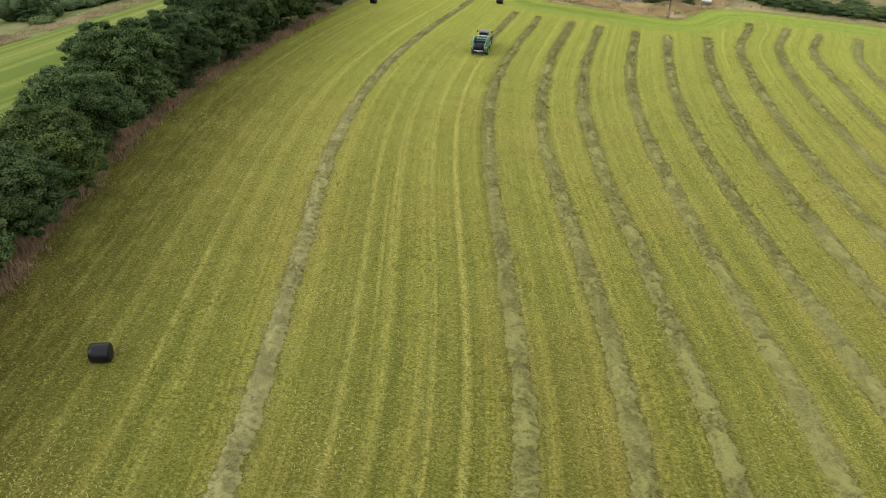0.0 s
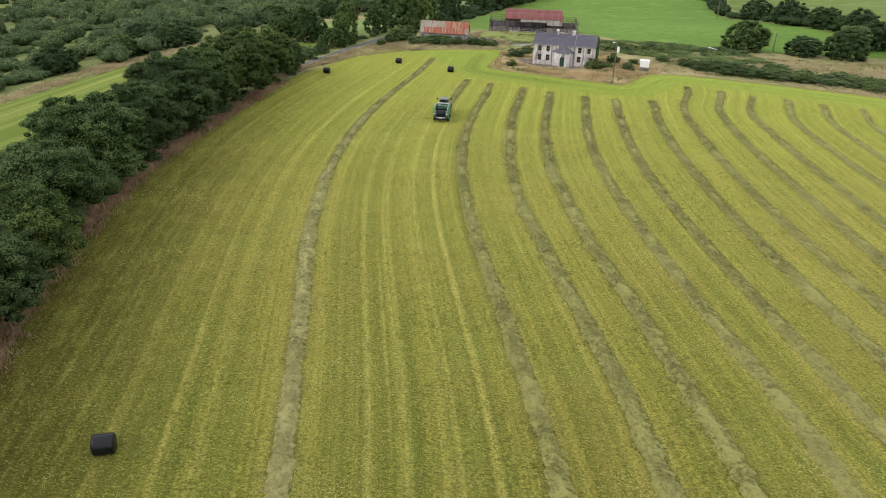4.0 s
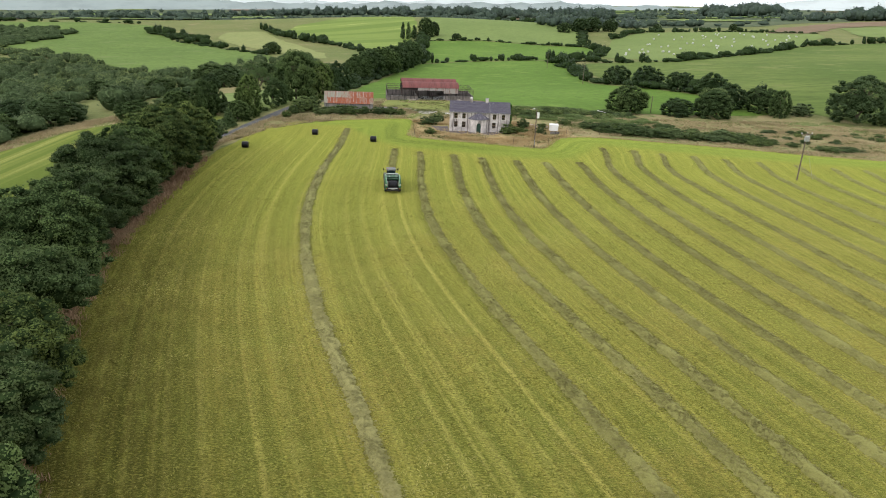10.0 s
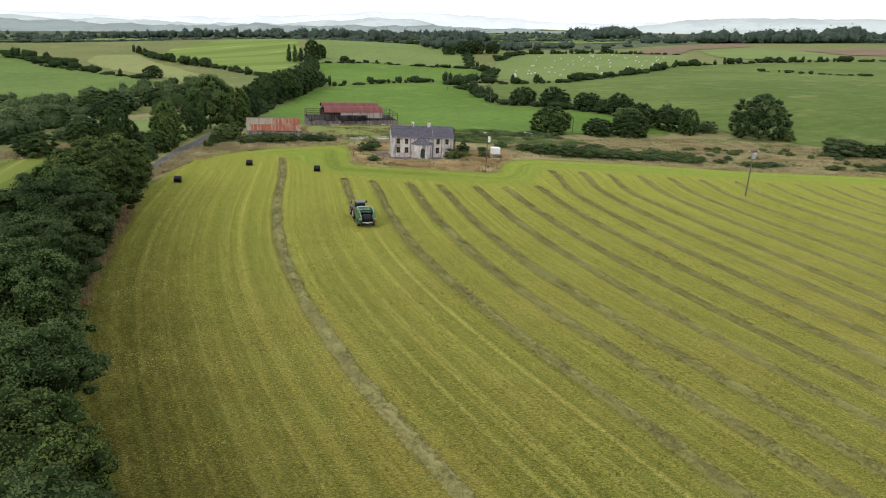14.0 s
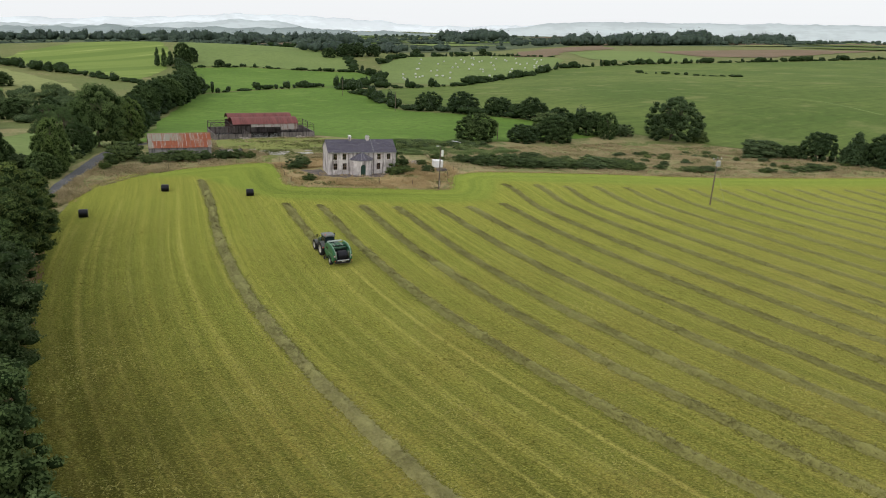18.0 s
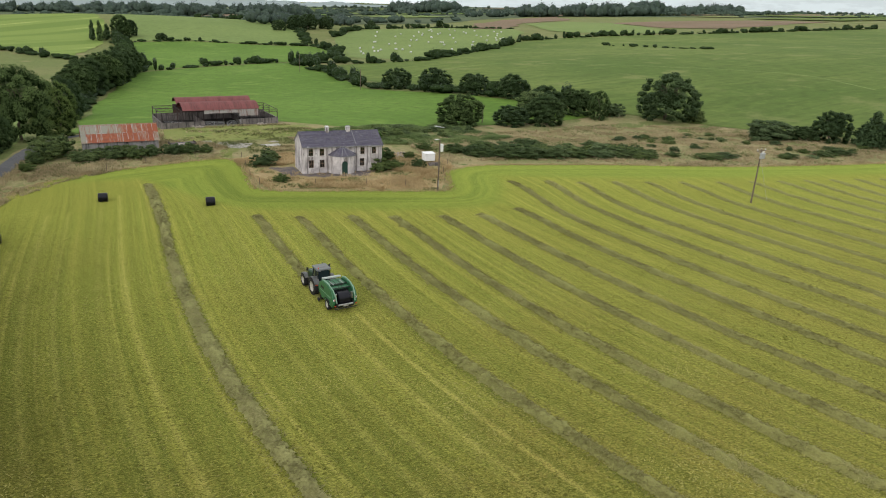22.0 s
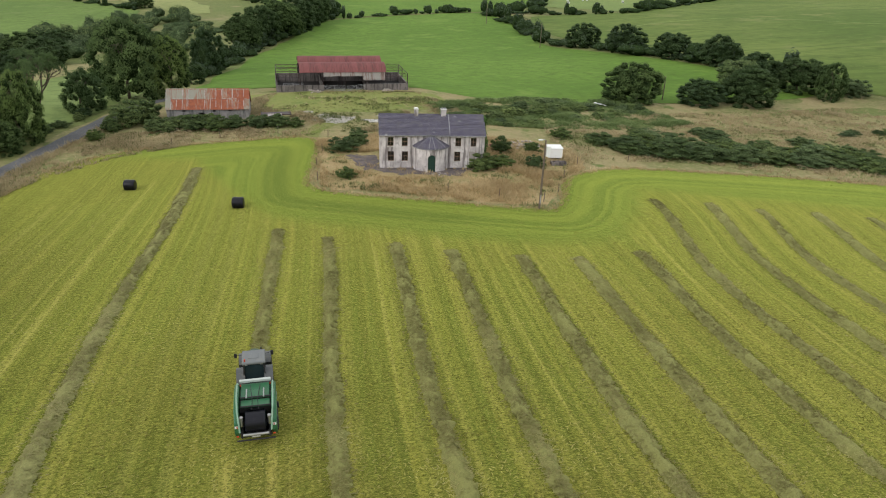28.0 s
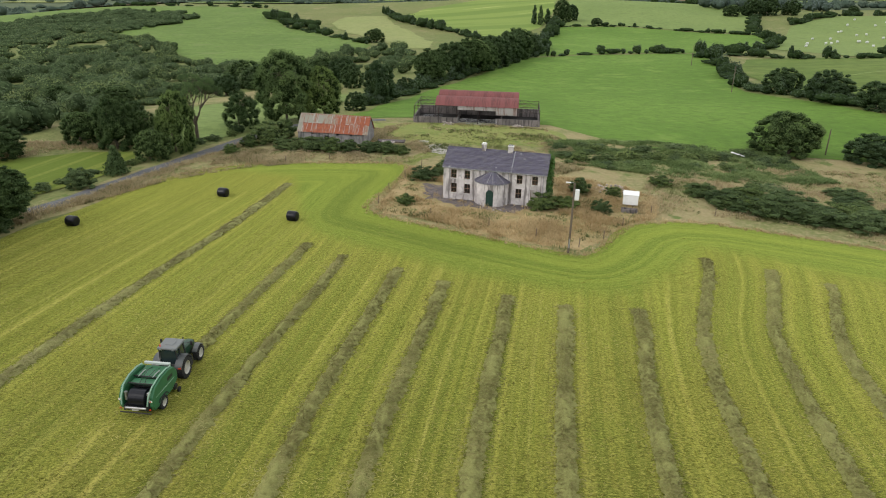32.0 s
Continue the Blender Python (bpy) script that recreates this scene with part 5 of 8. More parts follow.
spots = []
for key in quilt:
    for x0, y0, w, d in quilt[key]:
        for (xa, ya), (xb, yb) in (((x0, y0), (x0 + w, y0)), ((x0 + w, y0), (x0 + w, y0 + d))):
            k = int(math.hypot(xb - xa, yb - ya) / 14)
            spots += [(xa + (xb - xa) * i / k + far_rng.uniform(-3, 3), ya + (yb - ya) * i / k, far_rng.uniform(7, 16), far_rng.choice((2, 3, 4, 6, 9))) for i in range(k) if far_rng.random() > 0.8]
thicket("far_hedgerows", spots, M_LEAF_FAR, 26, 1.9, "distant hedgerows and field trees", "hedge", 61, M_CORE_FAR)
woods = []
for cx, cy, rx, ry, n in [(1150, 1330, 130, 40, 110), (1600, 1330, 150, 40, 110), (1000, 1600, 160, 50, 90), (560, 1560, 160, 60, 100), (330, 1700, 160, 60, 100), (60, 1500, 200, 60, 110), (-300, 1300, 240, 80, 140), (-700, 1300, 250, 90, 120), (-150, 1050, 170, 60, 120), (-420, 1000, 160, 70, 110), (820, 1900, 260, 60, 110), (200, 1120, 90, 30, 50), (420, 1080, 90, 30, 50), (2100, 1500, 220, 60, 90), (-900, 1900, 400, 100, 120), (0, 2300, 500, 100, 140), (1300, 2500, 500, 100, 140)]:
    for i in range(int(n * 0.75)):
        woods.append((cx + far_rng.gauss(0, rx), cy + far_rng.gauss(0, ry), far_rng.uniform(11, 24), 5 + 9 * far_rng.random() ** 1.4))
moor = []
for i in range(46):                                   # heathy scrub in drifts between the far fields
    cx, cy, r = far_rng.uniform(-900, 330), far_rng.uniform(960, 1900), far_rng.uniform(25, 80)
    moor += [(cx + far_rng.gauss(0, r * 1.6), cy + far_rng.gauss(0, r * 0.5), far_rng.uniform(10, 24), far_rng.uniform(2, 5)) for k in range(22)]
# shelter belts: from x, y to x, y, how many trees, least and greatest height
BELTS = [((880, 1290), (950, 1272), 20, 22, 36), ((985, 1268), (1110, 1244), 30, 24, 40), ((1140, 1260), (1240, 1270), 30, 28, 44), ((1275, 1300), (1330, 1312), 12, 18, 30), ((1350, 1316), (1430, 1330), 18, 22, 34), ((1560, 1400), (1680, 1430), 24, 24, 40), ((1710, 1440), (1800, 1460), 16, 22, 36), ((760, 1300), (860, 1310), 16, 14, 24),
         ((840, 1800), (930, 1800), 28, 26, 40), ((950, 1780), (1010, 1780), 14, 34, 46), ((-260, 2050), (60, 2080), 70, 18, 34), ((60, 2000), (300, 1960), 60, 22, 36), ((300, 1700), (560, 1900), 70, 16, 34), ((-700, 1700), (-260, 2000), 70, 14, 28),
         ((230, 1560), (330, 1640), 26, 22, 36), ((430, 1500), (520, 1560), 24, 20, 34), ((170, 800), (240, 830), 18, 12, 18), ((248, 832), (292, 850), 12, 10, 17), ((70, 1060), (110, 1080), 10, 14, 20)]
belts = []
for (xa, ya), (xb, yb), n, lo, hi in BELTS:
    for k in range(n):
        t = far_rng.random()
        belts.append((xa + (xb - xa) * t + far_rng.gauss(0, 8), ya + (yb - ya) * t + far_rng.gauss(0, 14), far_rng.uniform(0.9, 1.6) * lo, far_rng.uniform(lo, hi) * far_rng.uniform(0.6, 0.95)))
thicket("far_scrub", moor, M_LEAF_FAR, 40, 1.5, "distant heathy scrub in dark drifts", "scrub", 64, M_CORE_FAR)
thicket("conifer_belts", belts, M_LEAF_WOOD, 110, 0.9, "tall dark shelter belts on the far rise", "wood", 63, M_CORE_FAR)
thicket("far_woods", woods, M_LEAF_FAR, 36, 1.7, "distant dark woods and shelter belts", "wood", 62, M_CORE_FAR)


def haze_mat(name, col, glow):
    """A far hill: haze put into its pale colour, lit air into its glow."""
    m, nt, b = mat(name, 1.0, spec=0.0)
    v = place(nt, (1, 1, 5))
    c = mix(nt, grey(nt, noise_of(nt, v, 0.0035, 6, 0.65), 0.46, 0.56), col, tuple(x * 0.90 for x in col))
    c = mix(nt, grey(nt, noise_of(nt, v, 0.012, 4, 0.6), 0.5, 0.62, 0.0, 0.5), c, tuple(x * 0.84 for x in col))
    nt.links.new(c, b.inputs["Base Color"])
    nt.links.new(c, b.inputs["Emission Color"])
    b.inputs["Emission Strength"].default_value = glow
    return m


def hill(name, dist, crest, base, rough, material, label, seed):
    """A far ridge: crest gives its height by bearing; trees make its top uneven."""
    n = 420
    v, f = [], []
    az0, az1 = crest[0][0], crest[-1][0]
    for i in range(n):
        t = az0 + (az1 - az0) * i / (n - 1)
        a = radians(t)
        top = float(np.interp(t, [k for k, _ in crest], [z for _, z in crest]))
        top += rough * (1.6 * noise.noise((t * 0.45, seed, 0)) + 0.7 * noise.noise((t * 1.7, seed, 3)) + 0.55 * max(0, noise.noise((t * 6.0, seed, 6))))
        for dd, zz in ((-420, base), (-260, base + (top - base) * 0.45), (-90, base + (top - base) * 0.88), (0, top), (150, base)):
            v.append(((dist + dd) * math.sin(a), (dist + dd) * math.cos(a), zz))
    for i in range(n - 1):
        for q in range(4):
            f.append((i * 5 + q, i * 5 + q + 1, i * 5 + q + 6, i * 5 + q + 5)[::-1])
    tagged(mesh_ob(name, v, f, material, smooth=True), label, "hill", kind="structure")


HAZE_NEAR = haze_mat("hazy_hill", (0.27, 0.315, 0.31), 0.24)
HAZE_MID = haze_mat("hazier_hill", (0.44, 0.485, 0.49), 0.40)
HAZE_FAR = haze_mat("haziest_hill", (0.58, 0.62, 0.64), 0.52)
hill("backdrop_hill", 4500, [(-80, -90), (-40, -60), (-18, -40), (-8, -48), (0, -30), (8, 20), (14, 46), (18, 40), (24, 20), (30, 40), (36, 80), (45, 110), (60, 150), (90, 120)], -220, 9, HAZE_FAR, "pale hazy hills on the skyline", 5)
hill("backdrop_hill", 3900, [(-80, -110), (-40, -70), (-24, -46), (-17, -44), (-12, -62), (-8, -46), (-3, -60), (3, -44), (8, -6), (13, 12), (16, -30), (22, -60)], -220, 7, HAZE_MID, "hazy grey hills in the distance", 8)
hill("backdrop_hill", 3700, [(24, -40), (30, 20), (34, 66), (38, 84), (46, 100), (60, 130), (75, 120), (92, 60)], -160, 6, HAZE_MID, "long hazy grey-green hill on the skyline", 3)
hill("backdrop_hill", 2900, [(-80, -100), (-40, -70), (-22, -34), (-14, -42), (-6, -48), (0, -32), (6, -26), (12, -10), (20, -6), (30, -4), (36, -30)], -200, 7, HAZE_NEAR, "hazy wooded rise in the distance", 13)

# ---- windrows ----
def windrow(X, y0, y1, seed):
    """A raked row of cut grass: a low flat ridge, tousled all over, that follows its mowing line."""
    rng = np.random.default_rng(seed)
    ys = np.arange(y0, y1, 0.2)
    c = np.array([-1.0, -0.85, -0.62, -0.36, -0.12, 0.12, 0.36, 0.62, 0.85, 1.0])
    prof = np.array([-0.04, 0.04, 0.13, 0.23, 0.29, 0.29, 0.23, 0.13, 0.04, -0.04])
    n, k = len(ys), len(c)

    def drift(span):
        return np.convolve(rng.normal(size=n + span - 1), np.ones(span) / math.sqrt(span), "valid")[:n]
    halfw = 0.73 + 0.14 * np.clip((85 - ys) / 50, 0, 1) + 0.06 * drift(7) + 0.05 * drift(61)
    xs = row_x(X, ys) + 0.10 * drift(81) + 0.03 * drift(11)
    fade = np.clip(np.minimum(ys - y0, y1 - ys) / 2.5, 0, 1) ** 0.5
    lump = rng.normal(size=(n, k))
    lump = (lump + np.roll(lump, 1, 1) + 0.6 * np.roll(lump, 1, 0)) / 1.5      # wisps lie across the row
    Z = (prof[None, :] * (1.0 + 0.16 * drift(9))[:, None] + lump * 0.030) * fade[:, None]
    PX = xs[:, None] + c[None, :] * halfw[:, None] + lump * (0.04 + 0.07 * np.abs(c))
    PY = ys[:, None] + np.roll(lump, 2, 1) * 0.05
    base = height(PX, PY) + 0.10
    Z[:, 0] = Z[:, -1] = -0.05
    v = np.stack([PX, PY, base + Z], 2).reshape(-1, 3)
    q = np.array([(i * k + j, i * k + j + 1, (i + 1) * k + j + 1, (i + 1) * k + j) for i in range(n - 1) for j in range(k - 1)])
    # loose stalks lying on it and strewn beside it
    m = int(n * float(np.interp(X, [20, 50, 80], [24, 10, 3])))
    ii, tt = rng.integers(0, n, m), rng.normal(size=m) * 0.66
    px, py = xs[ii] + tt * halfw[ii] + rng.normal(size=m) * 0.05, ys[ii] + rng.uniform(-0.2, 0.2, m)
    pz = height(px, py) + 0.11 + np.interp(np.abs(tt), [0, 0.5, 0.8, 1.0], [0.30, 0.19, 0.07, 0.0]) * fade[ii] + 0.02
    a = rng.normal(size=m) * 0.7 + rng.integers(0, 2, m) * math.pi
    ln, tilt = rng.uniform(0.08, 0.26, m), rng.normal(size=m) * 0.35
    d = np.stack([np.cos(a) * np.cos(tilt), np.sin(a) * np.cos(tilt), np.sin(tilt)], 1) * ln[:, None]
    s = np.stack([-np.sin(a), np.cos(a), rng.normal(size=m) * 0.5], 1) * 0.026
    P = np.stack([px, py, pz], 1)
    lv = np.stack([P - d, P + s, P + d, P - s], 1).reshape(-1, 3)
    mid = lie(float(row_x(X, (y0 + y1) / 2)), (y0 + y1) / 2)
    row = thing("windrow", Matrix.Translation(mid), "raked grey-green row of cut grass on the mown field", "windrow", "windrows")
    ridge = fast_mesh("ridge", v - np.array(mid), q, np.zeros((0, 3), int), [M_SWATH if X > -30 else M_SWATH_OLD])
    ridge.polygons.foreach_set("use_smooth", np.ones(len(q), bool))
    new("ridge", ridge).parent = row
    loose = new("loose_grass", fast_mesh("loose_grass", lv - np.array(mid), np.arange(m * 4).reshape(-1, 4), np.zeros((0, 3), int), [M_STALK if X > -30 else M_STALK_OLD]))
    loose.parent = row
    loose["kind"] = "stuff"
    return row


M_STALK = leaf_mat("cut_stalks", (0.105, 0.098, 0.032), (0.205, 0.192, 0.066), (0.36, 0.335, 0.14), 0.2, False)
M_SWATH_OLD = swath_mat("dried_grass_swath", (0.262, 0.242, 0.100), (0.205, 0.204, 0.078))
M_STALK_OLD = leaf_mat("dried_stalks", (0.140, 0.130, 0.048), (0.235, 0.222, 0.090), (0.36, 0.335, 0.155), 0.2, False)
TRACTOR_Y = 119.6
for i, X in enumerate(ROW_AT):
    low = TRACTOR_Y if i == 1 else max(-4.0, (X - 30) * 0.9)
    windrow(X, low, float(row_top(X)), 100 + i)

# tall dry grass and bracken where nobody mows: clumped, thin in places
grass_rng = np.random.default_rng(9)


def clumped(poly, n, hold, scale=0.16):
    """Spots that gather in drifts; the third number is how tall the drift stands."""
    s = scatter(grass_rng, poly, n)
    k = np.array([noise.noise((x * scale, y * scale, 2.0)) + 0.5 * noise.noise((x * scale * 3, y * scale * 3, 7.0)) for x, y in s])
    keep = k > grass_rng.normal(size=len(s)) * 0.25 + hold
    return np.column_stack([s, np.clip(0.75 + 0.7 * k, 0.3, 1.5)])[keep]


HOUSE_AREA = [(-8, 180), (-3.6, 179), (-2, 180), (13, 178), (13, 166.8), (3, 166.0), (-3, 167), (-7, 171)]
s = clumped(PLOT, 17000, -0.1)
s = s[~inside(HOUSE_AREA, s[:, 0], s[:, 1]) | ((s[:, 1] < 173) & (grass_rng.random(len(s)) < 0.10))]
tufts("tall_grass", s, M_DRY_PLOT, 9, 0.62, "tall dry tan grass round the empty house", "grass", 11, 0.022, 1.3)
BANK = [(24, 169.5), (32, 172), (46, 170.5), (61, 159), (84, 149.5), (107, 143), (131, 138), (150, 134), (148, 160), (138, 196), (112, 214), (80, 210), (52, 205), (30, 196), (26, 180)]
tufts("tall_grass", clumped(BANK, 30000, -0.08), M_DRY, 7, 0.55, "dry tan grass on the bank behind the field", "grass", 12, 0.034, 1.3)
YARD = [(-57.5, 143), (-54.3, 158.5), (-47.8, 174.5), (-40.6, 183), (-31.3, 188.3), (-22, 191), (-12, 191), (0, 192), (14, 188), (20, 196), (12, 226), (-18, 226), (-36, 197), (-46.5, 197), (-50.5, 186), (-54.6, 168), (-61, 147)]
s = clumped(YARD, 26000, -0.10)
s = s[~inside([(-20, 210), (-10, 208), (4, 208), (14, 213), (12, 225), (-16, 226)], s[:, 0], s[:, 1]) | (grass_rng.random(len(s)) < 0.07)]
s = s[~inside([(-14, 212), (-9, 199), (-15, 184), (-9, 184), (-1, 197), (6, 199), (6, 212)], s[:, 0], s[:, 1])]
tufts("tall_grass", s, M_DRY, 7, 0.5, "dry grass along the lane and in the yard", "grass", 13, 0.032, 1.3)
bankside = np.concatenate([np.array(densify([(-58.5, 152), (-55.2, 160), (-53.4, 170), (-51.0, 181), (-47.8, 192), (-45.0, 202)], 0.22, 0.55, False, 30 + k)) + np.array([0.5 * k, -0.1 * k]) for k in range(3)])
tufts("tall_grass", np.column_stack([bankside, grass_rng.uniform(0.4, 1.3, len(bankside)) * np.array([0.4 + 1.2 * max(0, noise.noise((x * 0.2, y * 0.2, 6.0)) + 0.35) for x, y in bankside])]), M_DRY, 6, 0.8, "tall dry grass on the bank between field and lane", "grass", 18, 0.035, 1.0)
MARGIN = [(-104.5, 60), (-104.5, 100), (-101, 125), (-97.5, 148), (-91.5, 167), (-82, 174.5), (-71, 188), (-62, 192), (-64, 197), (-84, 190), (-96, 176), (-105, 154), (-109, 128), (-113, 100), (-113, 60)]
tufts("tall_grass", clumped(MARGIN, 9000, -0.2), M_DRY, 7, 0.6, "dry grass between the strip field and the scrub", "grass", 19, 0.045, 1.2)
BRAMBLE = [(13, 197), (30, 193), (48, 192), (62, 198), (56, 218), (34, 220), (12, 213)]
M_LEAF_NETTLE = leaf_mat("nettle_leaves", (0.095, 0.145, 0.050), (0.150, 0.210, 0.075), (0.235, 0.290, 0.115), 0.3, False)
tufts("nettle_bed", clumped(BRAMBLE, 15000, -0.1, 0.2), M_LEAF_NETTLE, 8, 0.6, "rank green nettles and brambles behind the house", "weeds", 17, 0.055, 1.5)
M_LEAF_WEED = leaf_mat("weed_leaves", (0.085, 0.105, 0.035), (0.135, 0.155, 0.055), (0.20, 0.215, 0.085), 0.3, False)
weeds = np.concatenate([clumped(BANK, 11000, 0.18, 0.11), clumped(YARD, 9000, 0.12, 0.16), clumped(PLOT, 4200, 0.18, 0.2)])
weeds = weeds[~inside(HOUSE_AREA, weeds[:, 0], weeds[:, 1])]
tufts("green_weeds", weeds, M_LEAF_WEED, 8, 0.42, "green rushes and nettles among the dry grass", "weeds", 16, 0.035, 1.4)
verge = np.concatenate([np.array(densify(FIELD[1:8], 0.3, 0.8, False, 6)) + np.array([0.5 - 0.6 * k, 0]) for k in range(6)])
tufts("bracken", np.column_stack([verge, grass_rng.uniform(0.3, 1.1, len(verge)) * np.array([0.55 + 0.9 * max(0, noise.noise((x * 0.3, y * 0.13, 4.0)) + 0.35) for x, y in verge])]), M_DRY_RED, 7, 1.05, "russet dead bracken and grass at the hedgerow's foot", "bracken", 14, 0.04, 0.9)
rim = np.concatenate([np.array(densify(FIELD_LINE[24:-2], 0.22, 0.75, False, 7 + k)) for k in range(3)])
tufts("field_edge_grass", np.column_stack([rim, grass_rng.uniform(0.2, 1.0, len(rim))]), M_DRY_PLOT, 8, 0.42, "uncut pale grass along the field's edge", "grass", 15, 0.025, 1.2)

# loose stalks and stubble flecks on the mown ground
stub_rng = np.random.default_rng(44)
n = 215000
sx, sy = stub_rng.uniform(-56, 66, n), stub_rng.uniform(-40, 165, n)
ok = inside(FIELD_LINE, sx, sy) & (stub_rng.random(n) < np.clip((165 - sy) / 80, 0, 1) * np.clip((sy + 40) / 70, 0, 1))
sx, sy = sx[ok], sy[ok]
n = len(sx)
a, ln, tilt = stub_rng.random(n) * 6.283, stub_rng.uniform(0.09, 0.22, n), stub_rng.normal(size=n) * 0.25
d = np.stack([np.cos(a) * np.cos(tilt), np.sin(a) * np.cos(tilt), np.sin(tilt)], 1) * ln[:, None]
w = np.stack([-np.sin(a), np.cos(a), stub_rng.normal(size=n) * 0.4], 1) * 0.035
P = np.stack([sx, sy, height(sx, sy) + 0.135], 1)
M_FLECK = leaf_mat("stubble_flecks", (0.035, 0.042, 0.005), (0.19, 0.18, 0.025), (0.48, 0.44, 0.15), 0.2, False)
tagged(new("stubble", fast_mesh("stubble", np.stack([P - d, P + w, P + d, P - w], 1).reshape(-1, 3), np.arange(n * 4).reshape(-1, 4), np.zeros((0, 3), int), [M_FLECK])),
       "loose cut stalks lying over the stubble", "stubble", kind="stuff")

# ---- building materials ----
def wall_mat(name, light, mid, stain, scale=1.0, rough=0.9):
    """Old wall: blotches, damp runs that go straight down, and grain."""
    m, nt, b = mat(name, rough, spec=0.15)
    v = coords(nt)
    c = mix(nt, grey(nt, noise_of(nt, v, 0.5 * scale, 6, 0.65), 0.38, 0.62), light, mid)
    run = noise_of(nt, coords(nt, scale=(1.6 * scale, 1.6 * scale, 0.16 * scale)), 1.2, 5, 0.65)
    c = mix(nt, grey(nt, run, 0.47, 0.64, 0.0, 0.9), c, stain)
    c = mix(nt, grey(nt, noise_of(nt, v, 1.7 * scale, 5, 0.7, 0.8), 0.56, 0.66, 0.0, 0.7), c, tuple(0.55 * x for x in mid))
    fine = noise_of(nt, v, 9 * scale, 4, 0.7)
    c = mix(nt, grey(nt, fine, 0.5, 0.8, 0.0, 0.35), c, tuple(x * 0.6 for x in mid))
    nt.links.new(c, b.inputs["Base Color"])
    bump(nt, b, fine, 0.4, 0.02)
    return m


def tone_mat(name, cols, rough=0.8, metal=0.0, by=island, dirt=(0.1, 0.09, 0.07), amount=0.3):
    """Pieces that each have their own tone, with dirt over them."""
    m, nt, b = mat(name, rough, metal, 0.25)
    c = ramp(nt, by(nt), [(i / (len(cols) - 1), q) for i, q in enumerate(cols)])
    v = place(nt)
    c = mix(nt, grey(nt, noise_of(nt, v, 1.2, 5, 0.65), 0.45, 0.7, 0.0, amount), c, dirt)
    c = mix(nt, grey(nt, noise_of(nt, v, 12, 3), 0.4, 0.75, 0.0, 0.2), c, tuple(x * 0.5 for x in cols[0]))
    course = noise_of(nt, place(nt, (0.22, 4.5, 5.5)), 1.0, 3, 0.6)
    c = mix(nt, grey(nt, course, 0.52, 0.66, 0.0, 0.6), c, tuple(1.25 * x for x in cols[-1]))
    c = mix(nt, grey(nt, course, 0.34, 0.47, 0.6, 0.0), c, tuple(0.7 * x for x in cols[0]))
    nt.links.new(c, b.inputs["Base Color"])
    return m


def rust_mat(name, metal_col, rust_a, rust_b, lo, hi):
    """Corrugated iron: bare sheet and rust in runs down the slope, each sheet rusted differently."""
    m, nt, b = mat(name, 0.8, 0.0, 0.25)
    v = place(nt, (4.6, 0.5, 0.5))
    ob = each(nt)
    r = maths(nt, "ADD", noise_of(nt, v, 1.1, 6, 0.7), maths(nt, "MULTIPLY", maths(nt, "SUBTRACT", ob, 0.5), 0.22))
    rc = mix(nt, grey(nt, noise_of(nt, place(nt), 2.2, 5, 0.7), 0.4, 0.65), rust_a, rust_b)
    c = mix(nt, grey(nt, r, lo, hi), metal_col, rc)
    nt.links.new(c, b.inputs["Base Color"])
    return m


M_RENDER = wall_mat("old_white_render", (0.66, 0.62, 0.61), (0.44, 0.405, 0.40), (0.16, 0.14, 0.135))
M_STONE = wall_mat("shed_stone", (0.30, 0.285, 0.28), (0.22, 0.21, 0.205), (0.10, 0.10, 0.10), 1.6)
M_CONC = wall_mat("weathered_concrete", (0.22, 0.195, 0.185), (0.145, 0.13, 0.122), (0.05, 0.046, 0.044), 0.8)
M_SLATE = tone_mat("roof_slate", [(0.080, 0.073, 0.106), (0.088, 0.081, 0.114), (0.097, 0.089, 0.123), (0.125, 0.116, 0.148)], 0.6, dirt=(0.16, 0.15, 0.13), amount=0.42)
M_FLASH = wall_mat("lead_and_mortar", (0.34, 0.34, 0.35), (0.27, 0.27, 0.28), (0.16, 0.16, 0.17), 3)
M_RUST = rust_mat("rusty_iron", (0.30, 0.26, 0.21), (0.31, 0.10, 0.05), (0.23, 0.075, 0.045), 0.30, 0.46)
M_GALV = rust_mat("part_rusted_iron", (0.27, 0.265, 0.215), (0.27, 0.12, 0.075), (0.25, 0.10, 0.06), 0.46, 0.66)
M_RED = rust_mat("red_oxide_iron", (0.205, 0.075, 0.070), (0.135, 0.045, 0.045), (0.115, 0.058, 0.052), 0.34, 0.72)
M_SKIRT = rust_mat("grey_iron_sheet", (0.40, 0.37, 0.36), (0.25, 0.15, 0.13), (0.20, 0.12, 0.10), 0.50, 0.68)
M_STEEL = plain_mat("dark_painted_steel", (0.055, 0.04, 0.04), 0.6, 0.0, (0.16, 0.07, 0.04), 0.6)
M_GALV_GATE = plain_mat("galvanised_steel", (0.42, 0.43, 0.44), 0.5, 0.4, (0.3, 0.25, 0.2), 0.3)
M_GLASS_DARK = plain_mat("grimy_window_glass", (0.012, 0.013, 0.015), 0.12, 0.0, (0.08, 0.08, 0.075), 0.3, 3, 0.6)
M_SASH = plain_mat("weathered_sash_wood", (0.21, 0.13, 0.085), 0.8, 0.0, (0.36, 0.30, 0.24), 0.5, 5)
M_SILL = wall_mat("stone_sill", (0.62, 0.60, 0.57), (0.52, 0.50, 0.47), (0.3, 0.29, 0.28), 3)
M_DOOR = plain_mat("dark_green_door", (0.012, 0.045, 0.032), 0.55, 0.0, (0.05, 0.07, 0.05), 0.4, 3)
